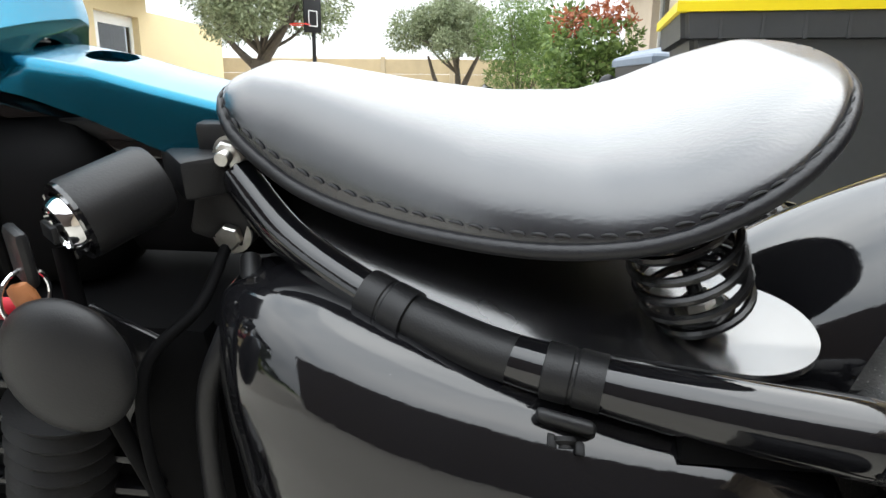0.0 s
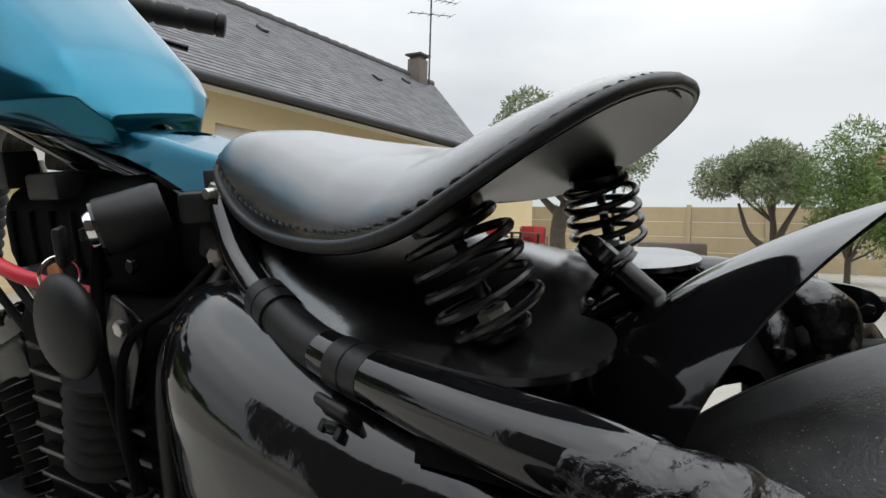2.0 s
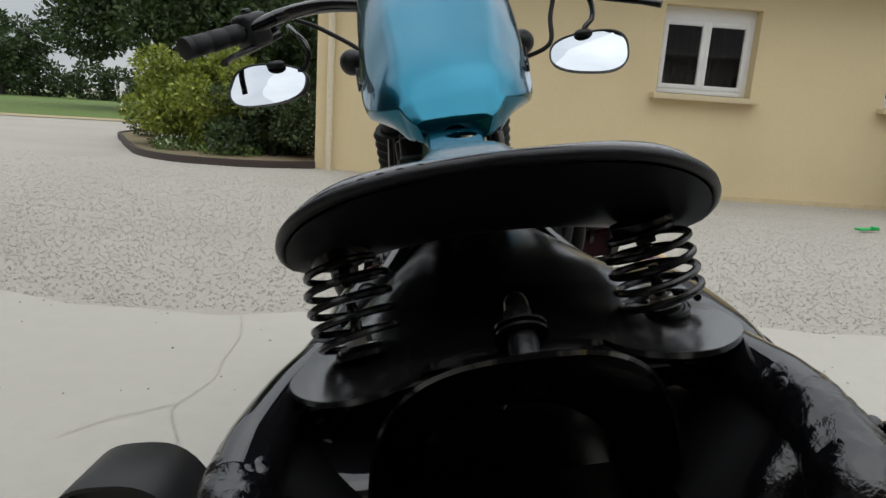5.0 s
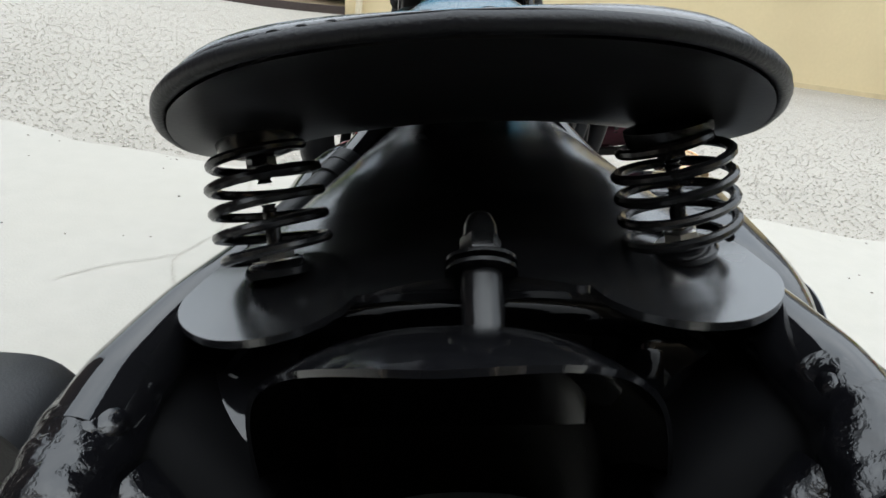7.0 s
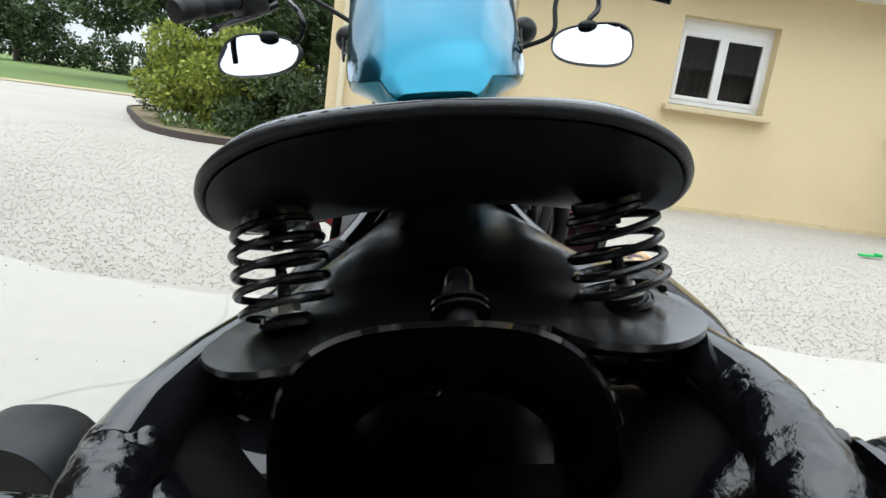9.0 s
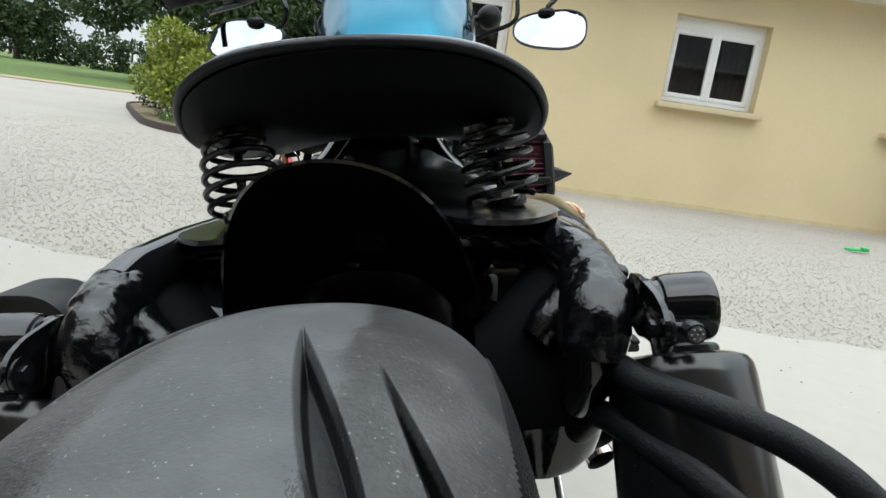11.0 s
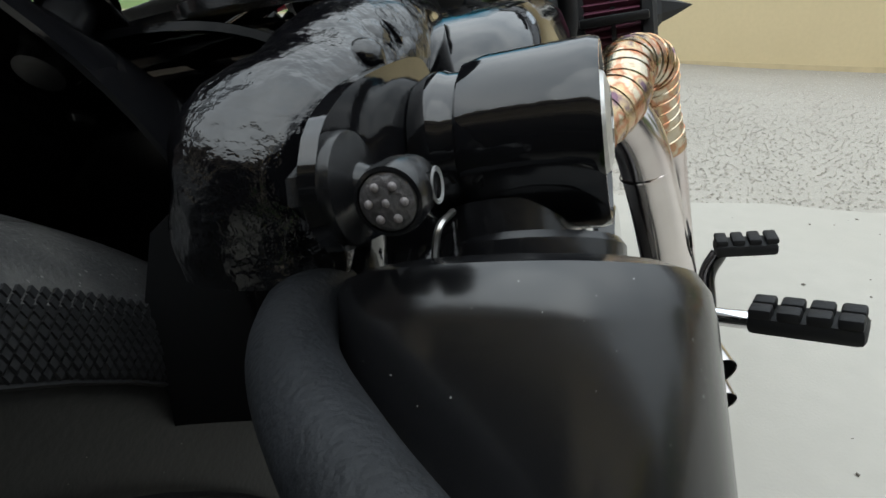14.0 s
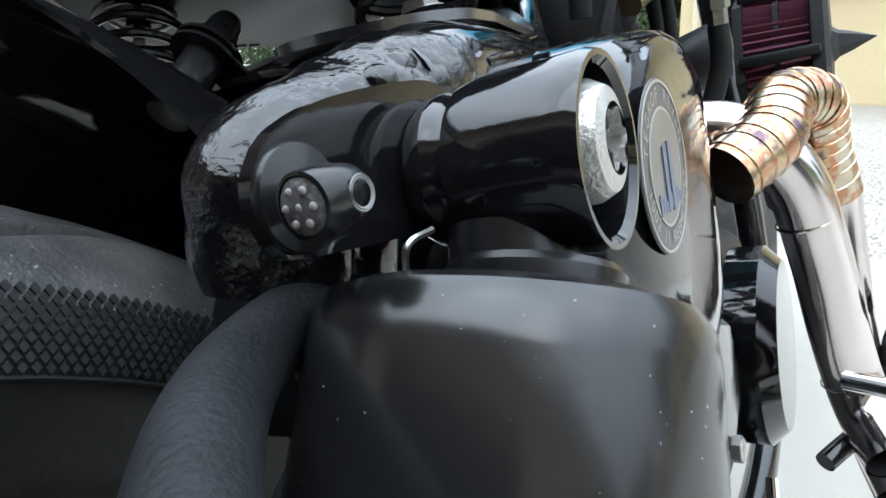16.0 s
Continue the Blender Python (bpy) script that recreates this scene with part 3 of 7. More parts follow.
bed()
oc = crown_clumps((0, 0, 0.66), (1.15, 1.1, 0.68), 64, 0.30, 17, -1.1)
tree("spindle_bush", (-8.5, -1.55, 0.03), "large rounded yellow-green evergreen bush", [((0, 0, 0), 0.06), ((0, 0, 0.3), 0.05), ((0, 0, 0.6), 0.03)], limbs_to((0, 0, 0.2), oc, 0.03, 12, 7), oc, 34000, (0.070, 0.040), YGREEN, TRUNKD, 27, "bush")
oc = crown_clumps((0, 0, 0.50), (0.95, 0.7, 0.55), 40, 0.24, 18, -1.1)
tree("dark_bush", (-7.6, -0.55, 0.03), "low dark green bush in the bed", [((0, 0, 0), 0.04), ((0, 0, 0.3), 0.03), ((0, 0, 0.5), 0.02)], limbs_to((0, 0, 0.15), oc, 0.02, 8, 7), oc, 15000, (0.06, 0.035), DGREEN, TRUNKD, 28, "bush")
oc = crown_clumps((0, 0, 0.5), (0.6, 0.6, 0.55), 20, 0.24, 19, -0.8)
tree("dark_bush", (-9.9, -2.65, 0.03), "grey-green bush at the end of the bed", [((0, 0, 0), 0.04), ((0, 0, 0.3), 0.03), ((0, 0, 0.5), 0.02)], limbs_to((0, 0, 0.15), oc, 0.02, 6, 7), oc, 7000, (0.06, 0.03), DGREEN, TRUNKD, 29, "bush")
fl = thing("ground_flowers", (-7.8, -1.9, 0.05), "low white-flowered plants along the bed edge", "flowers", kind="stuff")
leaves("foliage", [((-0.6, -0.25, 0.05), (0.5, 0.2, 0.10)), ((0.1, 0.15, 0.05), (0.5, 0.3, 0.10)), ((0.6, 0.9, 0.05), (0.3, 0.4, 0.08))], 2600, 0.05, 0.02, MGREEN, fl, 30)
leaves("blossom", [((-0.5, -0.25, 0.1), (0.45, 0.2, 0.09)), ((0.1, 0.1, 0.1), (0.5, 0.25, 0.08))], 220, 0.03, 0.03, WHITEF, fl, 31)

# far trees and hedge
oc = crown_clumps((0, 0, 5.4), (5.0, 5.0, 4.2), 60, 1.35, 33, -0.8)
tree("broadleaf_tree", (-25, -8.2, 0), "tall dark green broadleaved tree beyond the lawn", [((0, 0, -0.1), 0.45), ((0, 0, 1.5), 0.36), ((0.1, 0, 3.5), 0.28)], limbs_to((0, 0, 2.2), oc, 0.12, 16, 8), oc, 80000, (0.21, 0.11), DGREEN, TRUNKD, 34)
oc = crown_clumps((0, 0, 4.2), (4.0, 4.0, 3.2), 40, 1.2, 35, -0.8)
tree("broadleaf_tree", (-33, -3.5, 0), "dark green tree behind the bush", [((0, 0, -0.1), 0.4), ((0, 0, 1.5), 0.3), ((0.1, 0, 3.0), 0.2)], limbs_to((0, 0, 2.0), oc, 0.1, 12, 9), oc, 24000, (0.32, 0.17), DGREEN, TRUNKD, 36)
hd = thing("hedge", (-40, -20, 0), "low dark field hedge beyond the lawn", "hedge", kind="stuff")
leaves("foliage", [((0.8 * math.sin(i), -20 + i * 1.6, 0.9), (1.0, 1.2, 1.0 + 0.5 * math.sin(i * 2.3))) for i in range(28)], 26000, 0.26, 0.14, DGREEN, hd, 37)
oc = crown_clumps((0, 0, 2.6), (2.4, 2.4, 2.1), 26, 0.8, 38, -0.9)
tree("broadleaf_tree", (-38, -22, 0), "small dark tree standing in the far hedge", [((0, 0, -0.1), 0.2), ((0, 0, 1.0), 0.15), ((0.1, 0, 2.0), 0.1)], limbs_to((0, 0, 1.2), oc, 0.06, 8, 9), oc, 8000, (0.26, 0.14), DGREEN, TRUNKD, 39)
fp = thing("marker_post", (-21.5, -8.3, 0), "short white post before the trees", "post")
part("post_shaft", lathe(B(), [(0.09, 0), (0.09, 0.95), (0.06, 1.0)], (0, 0, 0), (0, 0, 1), 8), PVC, fp)

# ---- house ----
house = thing("house", (-6.8, 0, -0.065), "long cream rendered bungalow under a grey slate roof", "house")
HY0, HY1, WALLTOP = 0.15, 14.85, 2.90
OPEN = [(1.08, 2.28, 1.23, 2.27), (4.265, 5.46, 1.23, 2.27), (7.19, 8.41, 1.23, 2.27), (10.0, 11.0, 1.23, 2.25), (12.95, 14.5, 0.06, 2.26)]


def holed_wall(bm, y0, y1, z0, z1, holes, depth):
    """A wall in the plane x = 0 with openings that go through it."""
    ys = sorted({y0, y1, *[h[0] for h in holes], *[h[1] for h in holes]})
    zs = sorted({z0, z1, *[h[2] for h in holes], *[h[3] for h in holes]})

    def solid(y, z):
        return not any(h[0] < y < h[1] and h[2] < z < h[3] for h in holes)
    for x, flip in ((0, False), (-depth, True)):
        for i in range(len(ys) - 1):
            for j in range(len(zs) - 1):
                if solid((ys[i] + ys[i + 1]) / 2, (zs[j] + zs[j + 1]) / 2):
                    q = [(x, ys[i], zs[j]), (x, ys[i + 1], zs[j]), (x, ys[i + 1], zs[j + 1]), (x, ys[i], zs[j + 1])]
                    bm.faces.new([bm.verts.new(p) for p in (reversed(q) if flip else q)])
    for h in list(holes) + [(y0, y1, z0, z1)]:
        c = [(h[0], h[2]), (h[1], h[2]), (h[1], h[3]), (h[0], h[3])]
        for k in range(4):
            (ya, za), (yb, zb) = c[k], c[(k + 1) % 4]
            bm.faces.new([bm.verts.new(p) for p in ((0, ya, za), (-depth, ya, za), (-depth, yb, zb), (0, yb, zb))])
    bmesh.ops.remove_doubles(bm, verts=bm.verts, dist=0.0005)
    bmesh.ops.recalc_face_normals(bm, faces=bm.faces)
    return bm


part("front_wall", holed_wall(B(), HY0, HY1, -0.15, WALLTOP, OPEN, 0.30), RENDER, house, smooth=False)
part("side_wall", box(B(), (-4.4, HY0 - 0.0 + 0.15, 1.44), (8.2, 0.30, 2.96)), RENDER, house, smooth=False)
bm = B()
gv = [bm.verts.new(p) for p in ((-0.3, HY0 + 0.15, 2.92), (-8.5, HY0 + 0.15, 2.92), (-4.4, HY0 + 0.15, 5.75))]
bm.faces.new(gv)
part("gable", bm, RENDER, house, smooth=False)
part("back_wall", box(B(), (-8.6, 9.5, 1.44), (0.25, 18.7, 2.96)), RENDER, house, smooth=False)
part("annex_wall", box(B(), (-0.35, 17.0, 1.2), (0.3, 4.28, 2.5)), RENDER, house, smooth=False)
part("skirt", box(B(), (0.004, 7.5, -0.02), (0.012, 14.6, 0.07)), mat("stained_wall_foot", (0.60, 0.49, 0.30), 0.95, vary=0.2, scale=6), house, smooth=False)


def window_unit(h, two=True):
    y0, y1, z0, z1 = h
    fr = B()
    d, t = -0.17, 0.055
    ym = (y0 + y1) / 2
    zb = z0 + 0.02
    box(fr, (d, y0 + t / 2, (zb + z1) / 2), (0.06, t, z1 - zb), 0.004)
    box(fr, (d, y1 - t / 2, (zb + z1) / 2), (0.06, t, z1 - zb), 0.004)
    box(fr, (d - 0.002, ym, zb + t / 2), (0.056, y1 - y0 - 2 * t, t), 0.004)
    box(fr, (d - 0.002, ym, z1 - t / 2 - 0.05), (0.056, y1 - y0 - 2 * t, t + 0.10), 0.004)
    w = part("window", fr, PVC, house, "white double window with dark panes", angle=30)
    sa = [(y0 + t, ym), (ym, y1 - t)] if two else [(y0 + t, y1 - t)]
    for a, b in sa:
        s = B()
        k = 0.055
        za, zc = zb + t, z1 - t - 0.10
        box(s, (d + 0.012, a + k / 2, (za + zc) / 2), (0.05, k, zc - za), 0.004)
        box(s, (d + 0.012, b - k / 2, (za + zc) / 2), (0.05, k, zc - za), 0.004)
        box(s, (d + 0.010, (a + b) / 2, za + k / 2), (0.046, b - a - 2 * k, k), 0.004)
        box(s, (d + 0.010, (a + b) / 2, zc - k / 2), (0.046, b - a - 2 * k, k), 0.004)
        part("sash", s, PVC, w, angle=30)
        p = part("pane", box(B(), (d + 0.005, (a + b) / 2, (za + zc) / 2), (0.008, b - a - 2 * k + 0.01, zc - za - 2 * k + 0.01)), PANE, w, smooth=False)
        p.visible_shadow = False
    if z0 > 0.5:
        sl = B()
        box(sl, (0.03, ym, z0 - 0.035), (0.20, y1 - y0 + 0.14, 0.07), 0.008)
        part("sill", sl, SILLM, w, "beige stone sill", angle=30)
    # dark folded sheet close behind the panes, so the window reads dark
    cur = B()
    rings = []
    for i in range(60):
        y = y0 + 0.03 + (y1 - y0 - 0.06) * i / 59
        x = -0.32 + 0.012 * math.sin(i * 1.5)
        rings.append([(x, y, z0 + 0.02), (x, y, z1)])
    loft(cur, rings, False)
    part("pane_backing", cur, PANE_BACK, w, "dark folded sheet behind the panes")
    return w


for h in OPEN:
    window_unit(h, h[1] - h[0] > 1.1 and h[2] > 0.5)
bm = B()
box(bm, (-0.12, 13.12, 1.15), (0.05, 0.16, 2.12), 0.005)
part("door_leaf", bm, PVC, house, "open white glazed door leaf", angle=30)

# roof: slates in courses
EAVE = Vector((0.42, 0, 2.80))
RIDGE = Vector((-4.0, 0, 5.78))
RY0, RE1, RR1 = -0.10, 14.85, 19.3
bm = B()
for dz in (0.0, -0.12):
    q = [(EAVE.x, RY0, EAVE.z + dz), (EAVE.x, RE1, EAVE.z + dz), (RIDGE.x, RR1, RIDGE.z + dz), (RIDGE.x, RY0, RIDGE.z + dz)]
    bm.faces.new([bm.verts.new(p) for p in (q if dz == 0 else reversed(q))])
q = [(RIDGE.x, RY0, RIDGE.z), (RIDGE.x, RR1, RIDGE.z), (-8.9, RR1, 2.80), (-8.9, RY0, 2.80)]
bm.faces.new([bm.verts.new(p) for p in q])
q = [(EAVE.x, RY0, EAVE.z), (RIDGE.x, RY0, RIDGE.z), (RIDGE.x, RY0, RIDGE.z - 0.12), (EAVE.x, RY0, EAVE.z - 0.12)]
bm.faces.new([bm.verts.new(p) for p in q])
q = [(EAVE.x, RE1, EAVE.z - 0.12), (RIDGE.x, RR1, RIDGE.z - 0.12), (RIDGE.x, RR1, RIDGE.z), (EAVE.x, RE1, EAVE.z)]
bm.faces.new([bm.verts.new(p) for p in q])
roof = part("roof", bm, SLATE, house, "grey slate roof with scalloped ridge tiles", smooth=False)


def slate_courses():
    slope = RIDGE - EAVE
    length = slope.length
    u = slope.normalized()
    nrm = Vector((-u.z, 0, u.x))
    if nrm.z < 0:
        nrm = -nrm
    vs, fs = [], []
    g = np.random.default_rng(5)
    step, wide = 0.145, 0.26
    rows = int(length / step)
    for r in range(rows):
        s = r * step
        yend = RE1 + (RR1 - RE1) * s / length
        y = RY0 + (0.5 * wide if r % 2 else 0)
        while y < yend - 0.05:
            w = wide - 0.008
            lift = 0.012 + g.uniform(0, 0.004)
            p0 = EAVE + u * s
            p1 = EAVE + u * (s + step * 1.15)
            a = [p0 + nrm * lift + Vector((0, y, 0)), p0 + nrm * lift + Vector((0, min(y + w, yend), 0)), p1 + nrm * 0.004 + Vector((0, min(y + w, yend), 0)), p1 + nrm * 0.004 + Vector((0, y, 0))]
            b = [a[0] - nrm * 0.01, a[1] - nrm * 0.01]
            k = len(vs)
            vs += a + b
            fs += [(k, k + 1, k + 2, k + 3), (k + 4, k + 5, k + 1, k)]
            y += wide
    return vs, fs


sv, sf = slate_courses()
sl = raw("slate_covering", sv, sf, leaf_mat("weathered_slate", (0.145, 0.145, 0.155), (0.245, 0.245, 0.255)), roof)
sl["kind"] = "stuff"
bm = B()
for i in range(48):
    y = RY0 + 0.2 + i * 0.4
    lathe(bm, [(0.115, -0.21), (0.12, 0.0), (0.135, 0.18), (0.135, 0.21)], (RIDGE.x, y, RIDGE.z - 0.01), (0, 1, 0), 10)
part("ridge_tiles", bm, mat("ridge_tile", (0.085, 0.08, 0.08), 0.8, vary=0.2), roof, "dark scalloped ridge tiles")
bm = B()
tube(bm, [(0.50, -0.1, 2.76), (0.50, 7, 2.76), (0.50, 14.85, 2.76)], 0.065, 10, 4)
box(bm, (0.425, 7.4, 2.76), (0.02, 14.9, 0.17))
part("gutter", bm, GUTTER, house, "dark grey gutter and fascia")
part("soffit", box(B(), (0.21, 7.4, 2.715), (0.42, 14.7, 0.02)), PVC, house, smooth=False)
bm = B()
tube(bm, [(0.50, 0.32, 2.70), (0.42, 0.32, 2.60), (0.10, 0.32, 2.42), (0.06, 0.32, 2.30)], 0.04, 12)
tube(bm, [(0.06, 0.32, 2.31), (0.06, 0.32, 1.2), (0.06, 0.32, 0.02)], 0.04, 12)
for z in (0.4, 1.5):
    lathe(bm, [(0.044, -0.02), (0.047, 0), (0.044, 0.02)], (0.06, 0.32, z), (0, 0, 1), 12)
part("downpipe", bm, mat("cream_pvc_pipe", (0.66, 0.58, 0.42), 0.5), house, "cream plastic rainwater downpipe")
ch = B()
box(ch, (RIDGE.x + 0.25, 17.9, 5.70), (0.46, 0.46, 1.1), 0.01)
stack = part("chimney", ch, BRICKM, house, "short brick chimney with a slab cap", angle=30)
part("chimney_cap", box(box(B(), (RIDGE.x + 0.25, 17.9, 6.38), (0.60, 0.60, 0.06), 0.01), (RIDGE.x + 0.25, 17.9, 6.30), (0.36, 0.36, 0.12)), mat("chimney_slab", (0.09, 0.085, 0.08), 0.9), stack, smooth=False)
for z, y in ((4.9, 10.5), (4.6, 13.9), (5.1, 16.2)):
    k = (z - EAVE.z) / (RIDGE.z - EAVE.z)
    part("roof_vent", box(B(), (EAVE.x + (RIDGE.x - EAVE.x) * k, y, z + 0.05), (0.22, 0.2, 0.06), 0.01, Euler((0, radians(34), 0)).to_matrix()), GUTTER, roof, smooth=False)

an = thing("tv_antenna", (-10.5, 18.5, 5.6), "grey rooftop television antenna on a mast", "antenna")
part("mast", tube(B(), [(0, 0, -0.6), (0, 0, 1.2), (0, 0, 2.9)], 0.028, 8), GUTTER, an)
bm = B()
for z, n, ln in ((2.7, 9, 1.5), (2.2, 5, 0.9)):
    tube(bm, [(-0.5, -ln / 2, z), (0, 0, z), (0.5, ln / 2, z)], 0.014, 6)
    for i in range(n):
        t = i / (n - 1) - 0.5
        w = 0.28 + 0.12 * t
        tube(bm, [(t + w * 0.7, ln * t - w * 0.4, z), (t, ln * t, z), (t - w * 0.7, ln * t + w * 0.4, z)], 0.007, 5)
part("aerial", bm, GUTTER, an)

# ---- terrace and garden ----
bm = B()
tl = [(-6.8, 11.0), (-5.5, 11.05), (-4.9, 11.5), (-4.2, 12.2), (-3.4, 12.9), (-2.9, 14.2), (-2.7, 19.8), (-6.8, 19.8)]
va = [bm.verts.new((x, y, 0.06)) for x, y in tl]
vb = [bm.verts.new((x, y, -0.03)) for x, y in tl]
bm.faces.new(va)
for i in range(len(tl)):
    j = (i + 1) % len(tl)
    bm.faces.new((vb[i], vb[j], va[j], va[i]))
tagged(part("terrace", bm, TERR, smooth=False), "pale concrete terrace beside the house", "terrace", kind="structure")


def garden_wall():
    w = thing("garden_wall", (-2, 20, 0), "ochre concrete panel garden wall with posts", "wall")
    for i in range(9):
        x = -6.6 + i * 2.0
        part("wall_post", box(B(), (x, 0, 0.85), (0.13, 0.13, 1.78), 0.01), POSTM, w, smooth=False)
        if i < 8:
            for j in range(4):
                part("panel", box(B(), (x + 1.0, 0.0, 0.21 + j * 0.42), (1.86, 0.05, 0.412), 0.006), WALLM, w, smooth=False)
    return w


garden_wall()


def red_chair(m, label):
    c = thing("garden_chair", None, label, "chair", "chairs round the terrace table", m=m)
    for x in (-0.24, 0.24):
        for y in (-0.24, 0.24):
            part("leg", tube(B(), [(x, y, 0), (x, y, 0.3), (x, y * 0.95, 0.62 if y < 0 else 0.9)], 0.014, 8), TABLED, c)
        part("armrest", box(B(), (x, 0, 0.63), (0.04, 0.5, 0.025), 0.006), TABLED, c)
    part("seat", box(B(), (0, 0, 0.43), (0.46, 0.46, 0.025), 0.008), TABLED, c)
    part("backrest", box(B(), (0, 0.24, 0.70), (0.46, 0.025, 0.46), 0.008, Euler((radians(-8), 0, 0)).to_matrix()), CHAIRR, c, "red mesh backrest")
    return c


red_chair(pose(-6.1, 14.95, 0.06, 0, 0, -150), "garden chair with red mesh back and dark frame")
red_chair(pose(-5.9, 17.0, 0.06, 0, 0, 30), "garden chair with red mesh back and dark frame")
red_chair(pose(-6.3, 16.8, 0.06, 0, 0, -20), "garden chair with red mesh back and dark frame")
tb = thing("garden_table", (-6.05, 16.0, 0.06), "dark brown slatted terrace table", "table")
part("tabletop", box(B(), (0, 0, 0.73), (0.9, 1.3, 0.04), 0.008), TABLED, tb, smooth=False)
for x in (-0.38, 0.38):
    for y in (-0.55, 0.55):
        part("leg", box(B(), (x, y, 0.355), (0.07, 0.07, 0.71), 0.006), TABLED, tb, smooth=False)
sf = thing("covered_sofa", (-2.6, 17.6, 0.0), "low brown wicker garden sofa by the wall", "sofa")
part("base", box(B(), (0, 0, 0.2), (1.7, 0.7, 0.40), 0.06, seg=3), mat("brown_wicker", (0.13, 0.10, 0.08), 0.8, vary=0.3, bump=0.4), sf)
part("backrest", box(B(), (0, 0.28, 0.5), (1.7, 0.16, 0.36), 0.06, seg=3), mat("grey_brown_cover", (0.20, 0.165, 0.14), 0.85, vary=0.2), sf)

hoop = thing("basketball_hoop", (-2.55, 12.6, 0), "free-standing black basketball hoop with red rim", "hoop")
part("base", box(B(), (0, 0.1, 0.09), (0.55, 0.8, 0.18), 0.05), MATT, hoop)
part("pole", tube(B(), [(0, 0, 0.1), (0, 0, 1.0), (0, 0, 2.0)], 0.035, 10), MATT, hoop)
part("backboard", box(B(), (0, -0.06, 2.05), (0.36, 0.03, 0.62), 0.01, Euler((0, 0, radians(50))).to_matrix()), MATT, hoop, "black backboard with a white outlined square")
bm = B()
for c, s in (((0, -0.2), (0.16, 0.012)), ((0, 0.05), (0.16, 0.012)), ((-0.085, -0.075), (0.012, 0.26)), ((0.085, -0.075), (0.012, 0.26))):
    box(bm, (c[0] * math.cos(radians(50)) + 0.0155, c[0] * math.sin(radians(50)) - 0.075, 2.05 + c[1]), (s[0], 0.012, s[1]), 0, Euler((0, 0, radians(50))).to_matrix())
part("target_square", bm, PVC, hoop, smooth=False)
part("rim", tube(B(), [(-0.18 + 0.17 * math.cos(a), -0.22 + 0.17 * math.sin(a), 1.86) for a in np.linspace(0, 6.283, 17)], 0.010, 6, 2), REDP, hoop, "red steel rim")

bq = thing("barbecue", (0.45, 14.6, 0), "round black kettle barbecue on three legs", "barbecue")
part("bowl", lathe(B(), [(0.03, 0.52), (0.15, 0.55), (0.23, 0.63), (0.25, 0.70)], (0, 0, 0), (0, 0, 1), 20), MATT, bq)
part("lid", lathe(B(), [(0.255, 0.70), (0.24, 0.78), (0.16, 0.86), (0.05, 0.895), (0.02, 0.93)], (0, 0, 0), (0, 0, 1), 20), GLOSS, bq)
for a in (0.4, 2.5, 4.6):
    part("leg", tube(B(), [(0.12 * math.cos(a), 0.12 * math.sin(a), 0.56), (0.2 * math.cos(a), 0.2 * math.sin(a), 0.28), (0.28 * math.cos(a), 0.28 * math.sin(a), 0)], 0.012, 6), STEEL, bq)
bl = thing("basketball", (-2.15, 12.9, 0.12), "orange-red basketball on the gravel", "ball")
part("skin", ball(B(), (0, 0, 0), 0.12), mat("orange_ball", (0.42, 0.10, 0.04), 0.7), bl)


